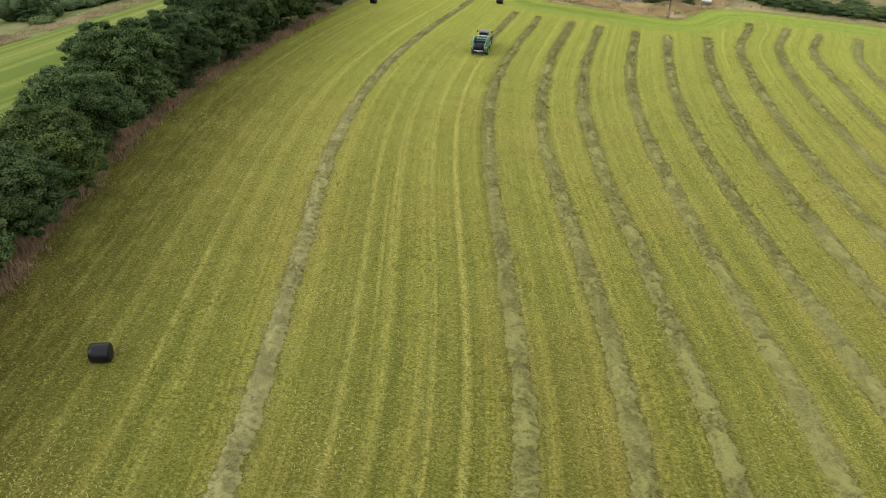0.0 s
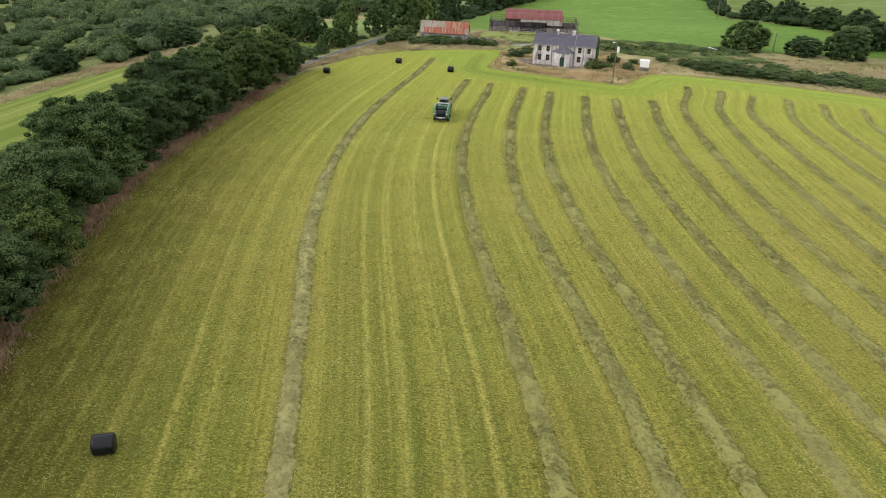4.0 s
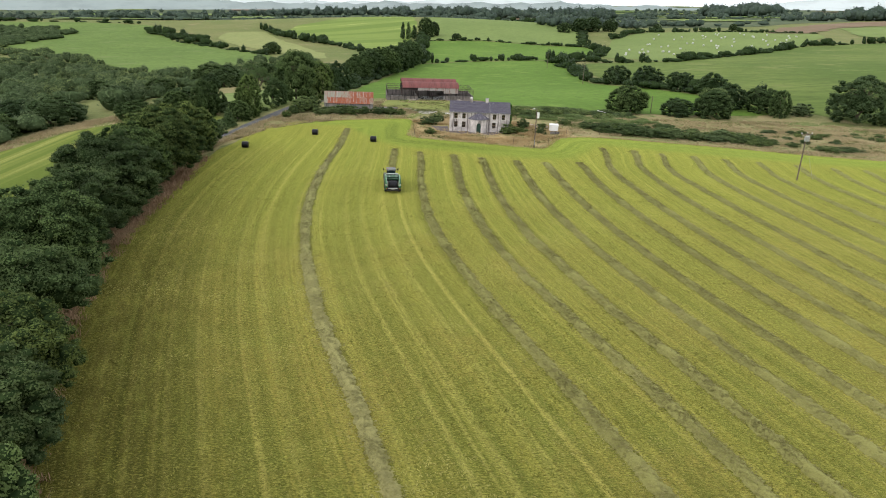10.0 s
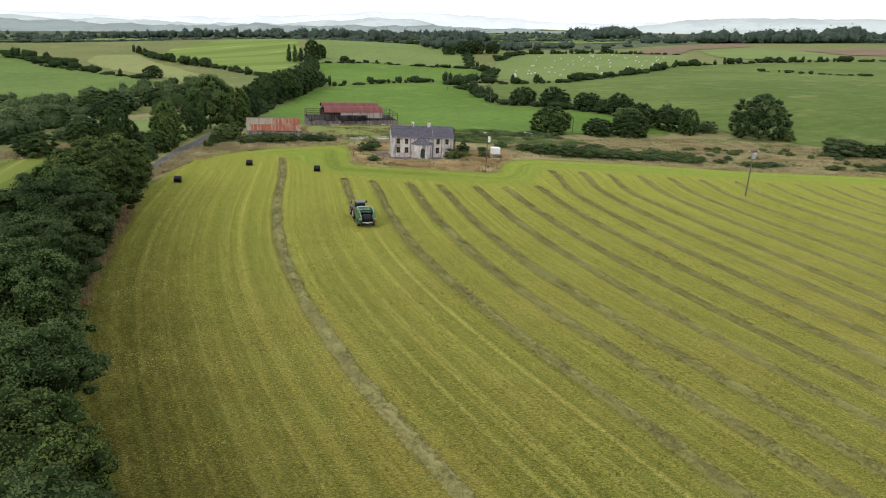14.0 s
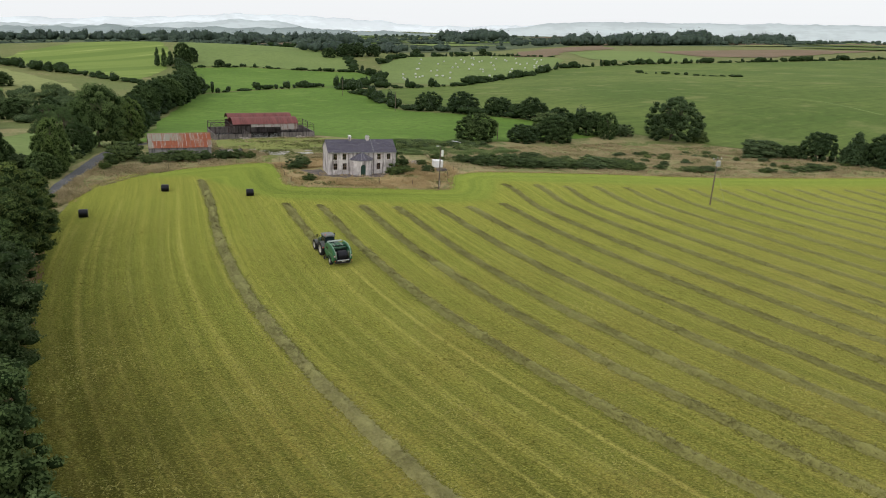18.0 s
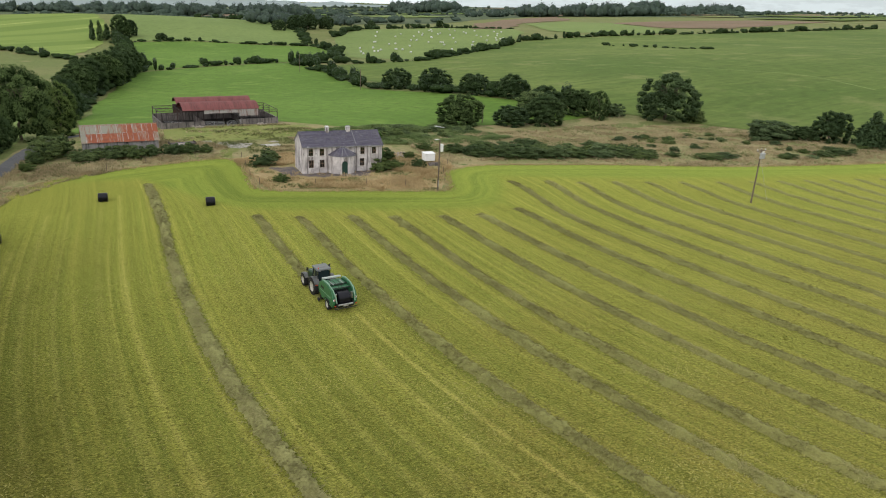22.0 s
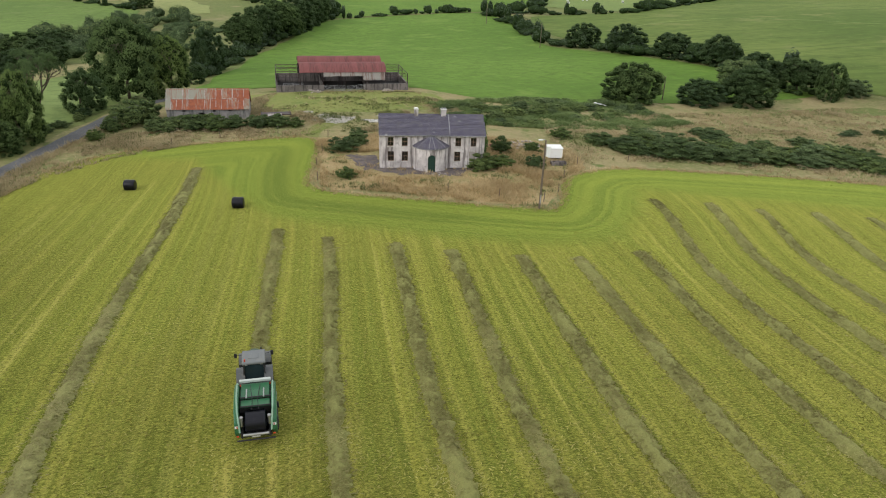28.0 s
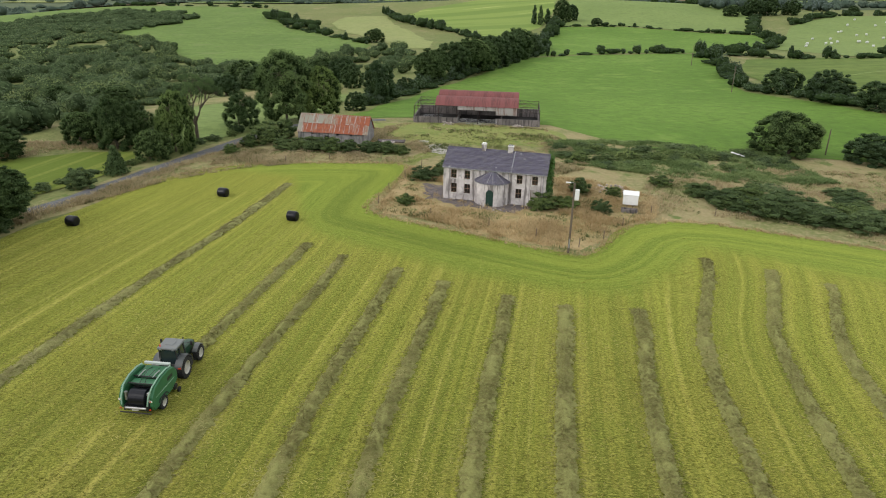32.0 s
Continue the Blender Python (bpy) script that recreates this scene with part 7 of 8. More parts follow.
def barn():
    B = thing("hay_barn", pose(-17.0, 228.05, -1.75, 0, 0, 1.0), "open steel hay barn with a round red iron roof", "barn")
    L, E = 27.9, 3.95
    part("front_wall", box(0, 9.8, 0, 0.3, -0.6, 1.30, 0.02), M_CONC, B)
    part("front_wall", box(18.2, L, 0, 0.3, -0.6, 1.45, 0.02), M_CONC, B)
    part("side_wall", box(0, 0.3, 0.302, 11, -0.6, 1.35), M_CONC, B)
    part("side_wall", box(L - 0.3, L, 0.302, 11, -0.6, 1.5), M_CONC, B)
    part("back_wall", box(0, L, 11.002, 11.3, -0.8, 1.8), M_CONC, B)
    part("inner_wall", box(9.5, 9.8, 0.302, 10.99, -0.6, 1.25), M_CONC, B)
    part("inner_wall", box(19.2, 19.5, 0.302, 10.99, -0.6, 1.25), M_CONC, B)
    # floor and cladding take dark colours that carry the barn's inner shade
    part("floor", box(0.31, L - 0.31, 0.31, 10.99, -0.5, -0.08), M_DARK, B, "dark dirty floor of the barn")
    part("back_cladding", box(5.0, 23.0, 11.05, 11.12, 1.8, E), M_STEEL, B)
    posts = [0.15, 4.95, 9.65, 14.3, 19.35, 22.9, L - 0.15]
    for x in posts:
        for y in (0.15, 6.4, 11.15):
            top = E if 4.5 < x < 23.2 else E - 0.3
            bm = bmesh.new()
            for a in (-0.075, 0.055):
                add_box(bm, x + a, x + a + 0.02, y - 0.08, y + 0.08, -0.6, top)
            add_box(bm, x - 0.055, x + 0.055, y - 0.012, y + 0.012, -0.6, top)
            part("post", bm, M_STEEL, B)
    for y in (0.15, 6.4, 11.15):
        for x0, x1 in ((0.15, 4.95), (22.9, L - 0.15)):
            bm = bmesh.new()
            for z in (E - 0.32, E - 0.95):
                add_box(bm, x0, x1, y - 0.04, y + 0.04, z - 0.045, z + 0.045)
            k = 6
            for i in range(k):
                xa, xb = x0 + (x1 - x0) * i / k, x0 + (x1 - x0) * (i + 1) / k
                za, zb = (E - 0.92, E - 0.34) if i % 2 == 0 else (E - 0.34, E - 0.92)
                add_tube(bm, [(xa, y, za), (xb, y, zb)], 0.03, 4)
            part("lattice_beam", bm, M_STEEL, B)
        part("eaves_beam", box(4.95, 22.9, y - 0.06, y + 0.06, E - 0.16, E, 0.0), M_STEEL, B)
    for x in (0.15, L - 0.15, 4.95, 22.9):
        part("tie_beam", box(x - 0.04, x + 0.04, 0.2, 11.1, E - 0.42, E - 0.32), M_STEEL, B)
    # two barrel roofs, sheet by sheet
    for y0, y1, rise, up in ((-0.25, 6.4, 1.55, 0.0), (6.45, 11.4, 1.3, 0.62)):
        d = y1 - y0
        n = 18
        seg = 10
        wdt = 18.2 / n
        v, f = [], []
        k = 14
        for j in range(seg + 1):
            t = j / seg
            y = y0 + d * t
            z = rise * (1 - (2 * t - 1) ** 2) ** 0.85
            for i in range(k + 1):
                v.append((wdt * 1.04 * i / k, y, E + up + z + 0.02 * math.sin(math.pi * i / 1.75)))
        for j in range(seg):
            for i in range(k):
                f.append((j * (k + 1) + i, j * (k + 1) + i + 1, (j + 1) * (k + 1) + i + 1, (j + 1) * (k + 1) + i))
        me = bpy.data.meshes.new("roof_sheet")
        me.from_pydata(v, [], f)
        me.materials.append(M_RED)
        me.polygons.foreach_set("use_smooth", [True] * len(me.polygons))
        for c in range(n):
            ob = new("roof_sheet", me)
            ob.parent = B
            ob.matrix_basis = Matrix.Translation((4.85 + c * wdt, 0, 0.012 * (c % 2)))
            if c == 0:
                ob["label"] = "curved red-oxide corrugated iron sheet"
        bm = bmesh.new()
        for x in (4.95, 9.65, 14.3, 19.35, 22.9):
            pts = [(x, y0 + d * t, E + up + rise * (1 - (2 * t - 1) ** 2) ** 0.85 - 0.07) for t in [i / 12 for i in range(13)]]
            add_tube(bm, pts, 0.05, 5)
        part("roof_rib", bm, M_STEEL, B)
    skirt = corrugated(0.95, 1.0, 8, 0.018)
    me = bpy.data.meshes.new("skirt_sheet")
    me.from_pydata(skirt[0], [], skirt[1])
    me.materials.append(M_SKIRT)
    rng = random.Random(2)
    for c in range(14):
        ob = new("skirt_sheet", me)
        ob.parent = B
        long = 0.85 if c < 9 else 1.7
        ob.matrix_basis = Matrix.Translation((9.8 + c * 0.93, -0.10 - 0.006 * (c % 2), E + 0.02)) @ Matrix.Rotation(-math.pi / 2, 4, "X") @ Matrix.Diagonal((1, long * rng.uniform(0.95, 1.05), 1, 1))
    # gates in the gap
    return B


barn()


def gate(x, y, rz, w, label):
    """A tubular field gate."""
    g = thing("field_gate", Matrix.Translation(lie(x, y, 0.05)) @ Matrix.Rotation(radians(rz), 4, "Z"), label, "gate", "barn gates")
    for z in (0.2, 0.42, 0.66, 0.92, 1.2):
        part("rail", tube([(0, 0, z), (w, 0, z)], 0.024, 6), M_GALV_GATE, g)
    for q in (0, 0.5, 1.0):
        part("stile", tube([(w * q, 0, 0.02 if q != 0.5 else 0.2), (w * q, 0, 1.22)], 0.028, 6), M_GALV_GATE, g)
    part("brace", tube([(0, 0, 0.2), (w * 0.5, 0, 1.2)], 0.02, 5), M_GALV_GATE, g)


gate(-7.3, 228.3, -12, 4.6, "galvanised tubular gate standing half open at the barn")
gate(-2.4, 226.2, 28, 4.4, "galvanised tubular gate swung open at the barn")
gate(-15.5, 233.5, 3, 4.2, "galvanised gate inside the unroofed barn bay")


def power_pole(x, y, h, label, kit):
    p = thing("utility_pole", Matrix.Translation(lie(x, y)), label, "pole", "utility poles")
    part("pole", tube([(0, 0, -0.6), (0.02, 0, h * 0.5), (0, 0, h)], [0.15, 0.13, 0.10], 8), M_WOODPOLE, p)
    if kit == "lamp":
        part("transformer", box(0.14, 0.62, -0.2, 0.2, h - 2.0, h - 0.75, 0.04), M_WHITE, p, "pale grey transformer box")
        part("bracket", box(0.0, 0.16, -0.04, 0.04, h - 1.8, h - 1.7), M_GALV_GATE, p)
        lamp = part("lamp_arm", tube([(0, 0, h - 0.15), (-0.2, -0.1, h + 0.12), (-0.7, -0.2, h + 0.10)], 0.03, 6), M_GALV_GATE, p)
        part("lamp_head", box(-1.0, -0.45, -0.32, -0.08, h + 0.02, h + 0.16, 0.04), M_WHITE, lamp)
        part("guard", tube([(0.0, -0.14, 0.8), (0.0, -0.14, 1.9)], 0.05, 6), M_GALV_GATE, p)
    if kit == "arm":
        arm = part("crossarm", box(-1.15, 1.15, -0.06, 0.06, h - 0.35, h - 0.22), M_WOODPOLE, p)
        for k in (-1.05, 0, 1.05):
            part("insulator", tube([(k, 0, h - 0.22), (k, 0, h - 0.1), (k, 0, h + 0.08)], [0.05, 0.08, 0.04], 8), M_WHITE, arm)
        part("transformer", box(-0.42, 0.42, -0.62, -0.12, h - 1.55, h - 0.6, 0.05), M_GALV_GATE, p, "grey transformer can")
        for k in (-0.25, 0, 0.25):
            part("bushing", tube([(k, -0.37, h - 0.6), (k, -0.37, h - 0.32)], [0.06, 0.03], 6), M_WHITE, p)
        part("brace", tube([(-0.9, 0, h - 0.35), (0, 0, h - 1.0)], 0.025, 5), M_GALV_GATE, p)
        part("brace", tube([(0.9, 0, h - 0.35), (0, 0, h - 1.0)], 0.025, 5), M_GALV_GATE, p)
        part("stay_wire", tube([(0, 0, h - 1.2), (2.6, -1.4, -0.1)], 0.012, 4), M_GALV_GATE, p)
    return p


power_pole(13.85, 153.3, 8.7, "timber utility pole with a lamp and a pale transformer box", "lamp")
power_pole(60.55, 127.1, 9.4, "timber utility pole with a crossarm and transformer in the mown field", "arm")
power_pole(75.6, 322, 8.6, "thin timber utility pole in the pasture", "plain")
power_pole(68, 221, 5.4, "thin timber utility pole beside the pasture", "plain")
power_pole(79, 404, 8.8, "thin timber utility pole in the pasture", "plain")


def bale(x, y, rz, label, size=1.0, material=None, name="wrapped_bale", group="black bales", up=0.10):
    """A round bale in film, on its side: flattened below, edges rounded, film pleated on the ends."""
    bm = bmesh.new()
    R, L = 0.68, 1.36
    prof = [(-L / 2, 0.0), (-L / 2, 0.30), (-L / 2 + 0.012, R - 0.12), (-L / 2 + 0.05, R - 0.04), (-L / 2 + 0.13, R), (-L / 4, R + 0.012), (0, R + 0.004), (L / 4, R + 0.012), (L / 2 - 0.13, R), (L / 2 - 0.05, R - 0.04), (L / 2 - 0.012, R - 0.12), (L / 2, 0.30), (L / 2, 0.0)]
    n = 26
    rng = random.Random(int(x * 7 + y))
    rings = []
    for a, r in prof:
        ring = []
        for k in range(n):
            t = 2 * math.pi * k / n
            rr = r * (1 + 0.008 * math.sin(5 * t) + rng.uniform(-0.006, 0.006))
            z = rr * math.sin(t)
            ring.append(bm.verts.new((a, rr * math.cos(t), max(z, -R * 0.90) + R * 0.90)))
        rings.append(ring)
    for a, b in zip(rings, rings[1:]):
        for k in range(n):
            bm.faces.new((a[k], a[(k + 1) % n], b[(k + 1) % n], b[k]))
    bmesh.ops.remove_doubles(bm, verts=bm.verts[:], dist=0.002)
    bmesh.ops.recalc_face_normals(bm, faces=bm.faces[:])
    me = bpy.data.meshes.new(name)
    bm.to_mesh(me)
    bm.free()
    me.materials.append(material or M_BLACK_WRAP)
    me.polygons.foreach_set("use_smooth", [True] * len(me.polygons))
    ob = new(name, me)
    ob.matrix_basis = Matrix.Translation(lie(x, y, up)) @ Matrix.Rotation(radians(rz), 4, "Z") @ Matrix.Diagonal((size, size, size, 1))
    return tagged(ob, label, "bale", group)


bale(-49.4, 153.9, -6, "round silage bale in shiny black film on the mown field")
bale(-35.6, 169.0, -10, "round silage bale in shiny black film on the mown field")
bale(-21.9, 159.6, -8, "round silage bale in shiny black film on the mown field")
bale(-31.5, 32.3, 20, "round silage bale in shiny black film on the mown field", 1.03)
M_WHITE_WRAP = plain_mat("white_film", (0.58, 0.59, 0.54), 0.6, 0.0, (0.5, 0.5, 0.42), 0.3)
first = bale(200, 560, 10, "pale wrapped bale in a far meadow", 1.0, M_WHITE_WRAP, "white_bale", "pale bales in the meadow", 0.2)
meadow_rng = np.random.default_rng(17)
for x, y in scatter(meadow_rng, [(165, 520), (190, 590), (225, 680), (270, 745), (395, 790), (450, 750), (420, 690), (337, 592), (237, 508), (175, 460)], 60):
    copy_thing(first, Matrix.Translation(lie(x, y, 0.2)) @ Matrix.Rotation(meadow_rng.uniform(-0.6, 0.6), 4, "Z") @ Matrix.Scale(1.0, 4))


def water_tank():
    t = thing("water_tank", Matrix.Translation(lie(23.5, 173.6, 0.05)) @ Matrix.Rotation(radians(-8), 4, "Z"), "white square water tank on a low block base", "tank")
    part("body", box(-1.05, 1.05, -0.95, 0.95, 0.45, 1.85, 0.05), M_WHITE, t)
    part("lid", prism([(-1.02, 1.86), (1.02, 1.86), (1.02, 2.0), (-1.02, 1.94)], -1.12, 1.12, 0.02), M_WHITE, t, "slightly pitched white lid")
    for x in (-0.8, 0.2):
        part("block", box(x, x + 0.6, -0.85, 0.85, -0.2, 0.448, 0.02), M_CONC, t)


water_tank()
tr = thing("stone_trough", Matrix.Translation(lie(23.0, 170.4, 0.0)) @ Matrix.Rotation(radians(-6), 4, "Z"), "low mossy concrete trough at the field's edge", "trough")
bm = bmesh.new()
for a in ((-1.1, 1.1, -0.45, -0.33), (-1.1, 1.1, 0.33, 0.45), (-1.1, -0.98, -0.33, 0.33), (0.98, 1.1, -0.33, 0.33)):
    add_box(bm, *a, -0.1, 0.62, None, 0.012)
part("walls", bm, M_CONC, tr)
part("base", box(-0.97, 0.97, -0.32, 0.32, 0.0, 0.2), M_CONC, tr)

post_rng = random.Random(12)
for x, y in [(-12.1, 167.6), (-11.8, 174), (-10.6, 181), (-9.2, 189), (-17, 193), (-4, 163.2), (4, 160.3), (10, 157.6), (15.2, 155.4), (18.4, 158.6), (21.4, 164.2), (26, 170.4), (35, 172), (-26, 192), (-33, 189)]:
    p = new("fence_post", bpy.data.meshes.new("fence_post"))
    bm = tube([(0, 0, -0.3), (0.02, 0.01, 0.6), (0, 0, 1.25)], [0.065, 0.06, 0.055], 7)
    bm.to_mesh(p.data)
    bm.free()
    p.data.materials.append(M_WOODPOLE)
    p.matrix_basis = Matrix.Translation(lie(x, y)) @ Matrix.Rotation(post_rng.uniform(-0.08, 0.08), 4, "X") @ Matrix.Rotation(post_rng.uniform(-0.08, 0.08), 4, "Y")
    tagged(p, "grey weathered timber fence post in the long grass", "post", "fence posts")


def stones(name, x, y, n, r, big, material, label, seed):
    """A heap of broken stones, joined."""
    rng = random.Random(seed)
    bm = bmesh.new()
    for i in range(n):
        a, d = rng.uniform(0, 6.28), r * math.sqrt(rng.random())
        s = big * rng.uniform(0.4, 1.0)
        q = bmesh.ops.create_icosphere(bm, subdivisions=1, radius=s)
        for vv in q["verts"]:
            vv.co = Vector((vv.co.x * rng.uniform(0.8, 1.2), vv.co.y * rng.uniform(0.8, 1.2), vv.co.z * 0.7)) + Vector((math.cos(a) * d, math.sin(a) * d, s * 0.4 + 0.35 * (1 - d / r) * big * 2))
    me = bpy.data.meshes.new(name)
    bm.to_mesh(me)
    bm.free()
    me.materials.append(material)
    ob = new(name, me)
    ob.matrix_basis = Matrix.Translation(lie(x, y, 0.05))
    tagged(ob, label, "rubble", kind="stuff")


stones("rubble_heap", 21.5, 181.5, 46, 2.6, 0.34, M_RUBBLE, "heap of pale broken stones in the dry grass", 1)
stones("rubble_heap", -1.6, 171.4, 16, 1.0, 0.22, M_RUBBLE, "pale stones by the house corner", 2)
stones("rubble_heap", 4.4, 166.9, 14, 1.0, 0.2, M_RUBBLE, "broken stones before the porch", 3)
stones("rubble_heap", -9.5, 226.6, 18, 1.6, 0.35, M_RUBBLE, "pale stones at the barn wall", 4)
stones("rubble_heap", 6.0, 226.8, 14, 1.2, 0.4, M_RUBBLE, "pale stones at the barn wall", 5)
slab = thing("concrete_slab", Matrix.Translation(lie(0.2, 199.2, 0.1)), "bare white concrete slab behind the house", "slab")
part("slab", box(-1.5, 1.6, -0.8, 0.8, -0.1, 0.14, 0.03), M_SILL, slab)
trailer = thing("scrap_trailer", Matrix.Translation(lie(-17.2, 203.5, 0.1)) @ Matrix.Rotation(radians(4), 4, "Z"), "rusty flat farm trailer abandoned by the shed", "trailer")
part("bed", box(-2.6, 2.6, -1.0, 1.0, 0.72, 0.86, 0.01), M_STEEL, trailer)
for x in (-2.5, 2.44):
    part("end_board", box(x, x + 0.06, -1.0, 1.0, 0.862, 1.10), M_STEEL, trailer)
part("axle", tube([(-0.3, -1.0, 0.38), (-0.3, 1.0, 0.38)], 0.05, 6), M_STEEL, trailer)
for s in (-0.98, 0.80):
    part("wheel", tube([(-0.3, s, 0.38), (-0.3, s + 0.18, 0.38)], 0.38, 16), M_DARK, trailer)
part("drawbar", tube([(-2.6, 0, 0.75), (-4.0, 0, 0.45)], 0.05, 6), M_RUST, trailer)
sheet = thing("iron_sheet", Matrix.Translation(lie(-18.6, 200.8, 1.1)) @ Matrix.Rotation(radians(8), 4, "X"), "pale grey iron sheet thrown on the brambles", "iron sheet")
v, f = corrugated(2.4, 1.3, 14, 0.03, 1)
mesh_ob("sheet", v, f, M_SKIRT, sheet)
scrap = thing("iron_sheet", Matrix.Translation(lie(15.2, 178.3, 0.55)) @ Matrix.Rotation(radians(14), 4, "X") @ Matrix.Rotation(radians(20), 4, "Z"), "rusty red iron sheet lying behind the house", "iron sheet")
v, f = corrugated(2.6, 1.1, 14, 0.03, 1)
mesh_ob("sheet", v, f, M_RED, scrap)

cover = thing("plastic_sheet", Matrix.Translation(lie(48.2, 211.2, 0.75)) @ Matrix.Rotation(radians(-28), 4, "Z"), "torn white plastic sheet caught on the brambles", "sheet")
cover_rng = np.random.default_rng(5)
n_u, n_v = 13, 6
mesh_ob("sheet", [(2.6 * i / n_u - 1.3, 0.6 * j / n_v * (1 - 0.5 * i / n_u), 0.3 - 0.13 * i * 2.6 / n_u + 0.07 * float(cover_rng.normal())) for j in range(n_v + 1) for i in range(n_u + 1)],
        [(j * (n_u + 1) + i, j * (n_u + 1) + i + 1, (j + 1) * (n_u + 1) + i + 1, (j + 1) * (n_u + 1) + i) for j in range(n_v) for i in range(n_u)], M_WHITE, cover, smooth=True)

# ---- the tractor and the baler ----
M_TR_GREY = plain_mat("tractor_grey_paint", (0.085, 0.09, 0.09), 0.4, 0.0, (0.3, 0.28, 0.2), 0.25, 2)
M_TR_ROOF = plain_mat("tractor_roof_grey", (0.15, 0.16, 0.16), 0.5, 0.0, (0.3, 0.28, 0.22), 0.3, 2)
M_TR_GREEN = plain_mat("tractor_dark_green", (0.02, 0.06, 0.035), 0.4, 0.0, (0.1, 0.1, 0.06), 0.2, 2)
M_TYRE = plain_mat("tyre_rubber", (0.018, 0.018, 0.019), 0.9, 0.0, (0.09, 0.08, 0.05), 0.4, 3)
M_RIM = plain_mat("cream_rim", (0.44, 0.43, 0.38), 0.5, 0.0, (0.35, 0.3, 0.2), 0.3, 3)
M_CABGLASS = plain_mat("cab_glass", (0.02, 0.035, 0.04), 0.06, 0.0, (0.06, 0.07, 0.07), 0.2, 2, 0.7)
M_BALER = plain_mat("baler_green_paint", (0.030, 0.135, 0.058), 0.35, 0.0, (0.12, 0.16, 0.07), 0.25, 1.6)
M_BALER_L = plain_mat("baler_pale_green", (0.22, 0.36, 0.26), 0.4, 0.0, (0.3, 0.33, 0.2), 0.25, 2)
M_IRON = plain_mat("machine_black", (0.02, 0.02, 0.021), 0.55, 0.0, (0.10, 0.09, 0.06), 0.35, 3)
M_ORANGE = plain_mat("red_reflector", (0.55, 0.06, 0.02), 0.3, 0.0, (0.3, 0.1, 0.05), 0.1)
M_BEAM = plain_mat("pale_grey_paint", (0.44, 0.48, 0.45), 0.5, 0.0, (0.3, 0.3, 0.24), 0.3, 2)
M_CHROME = plain_mat("worn_steel", (0.45, 0.45, 0.44), 0.35, 0.8, (0.25, 0.22, 0.16), 0.3)


def wheel(parent, x, y, R, w, lugs, name="wheel"):
    """A tractor wheel with a rounded tyre, lugs and a dished pale rim."""
    bm = bmesh.new()
    prof = [(-w / 2, R * 0.60), (-w / 2 - 0.01, R * 0.78), (-w / 2 + 0.03, R * 0.93), (-w / 4, R * 0.97), (w / 4, R * 0.97), (w / 2 - 0.03, R * 0.93), (w / 2 + 0.01, R * 0.78), (w / 2, R * 0.60)]
    n = 32
    rings = [[bm.verts.new((a, r * math.cos(2 * math.pi * k / n), r * math.sin(2 * math.pi * k / n))) for k in range(n)] for a, r in prof]
    for a, b in zip(rings, rings[1:]):
        for k in range(n):
            bm.faces.new((a[k], b[k], b[(k + 1) % n], a[(k + 1) % n]))
    for k in range(n):
        bm.faces.new((rings[-1][k], rings[0][k], rings[0][(k + 1) % n], rings[-1][(k + 1) % n]))
    for i in range(lugs):
        for s in (-1, 1):
            t = 2 * math.pi * (i + 0.25 * s) / lugs
            m = Matrix.Rotation(t, 4, "X") @ Matrix.Translation((s * w * 0.24, 0, R * 0.965)) @ Matrix.Rotation(s * 0.6, 4, "Z")
            add_box(bm, -w * 0.27, w * 0.27, -0.035, 0.035, -0.03, R * 0.04, m)
    bmesh.ops.recalc_face_normals(bm, faces=bm.faces[:])
    tyre_m = Matrix.Translation((x, y, R))
    hub = new(name)
    hub.parent = parent
    hub.matrix_basis = tyre_m
    part("tyre", bm, M_TYRE, hub)
    bm = bmesh.new()
    s = 1 if x > 0 else -1
    prof = [(s * w * 0.46, R * 0.61), (s * w * 0.40, R * 0.55), (s * w * 0.12, R * 0.46), (s * w * 0.10, R * 0.22), (s * w * 0.30, R * 0.18), (s * w * 0.32, 0.001)]
    rings = [[bm.verts.new((a, r * math.cos(2 * math.pi * k / 24), r * math.sin(2 * math.pi * k / 24))) for k in range(24)] for a, r in prof]
    for a, b in zip(rings, rings[1:]):
        for k in range(24):
            bm.faces.new((a[k], a[(k + 1) % 24], b[(k + 1) % 24], b[k]))
    part("rim", bm, M_RIM, hub, "cream-painted wheel rim")
    return hub


def arc_fender(parent, x0, x1, y, z, R, a0, a1, material, name="fender"):
    bm = bmesh.new()
    n = 12
    o, i = [], []
    for k in range(n + 1):
        t = radians(a0 + (a1 - a0) * k / n)
        for lst, r in ((o, R), (i, R - 0.05)):
            lst.append([bm.verts.new((x, y + r * math.cos(t), z + r * math.sin(t))) for x in (x0, x1)])
    for k in range(n):
        bm.faces.new((o[k][0], o[k][1], o[k + 1][1], o[k + 1][0]))
        bm.faces.new((i[k][1], i[k][0], i[k + 1][0], i[k + 1][1]))
        for q in (0, 1):
            bm.faces.new((o[k][q], o[k + 1][q], i[k + 1][q], i[k][q]))
    for k in (0, n):
        bm.faces.new((o[k][0], i[k][0], i[k][1], o[k][1]))
    bmesh.ops.recalc_face_normals(bm, faces=bm.faces[:])
    return part(name, bm, material, parent)


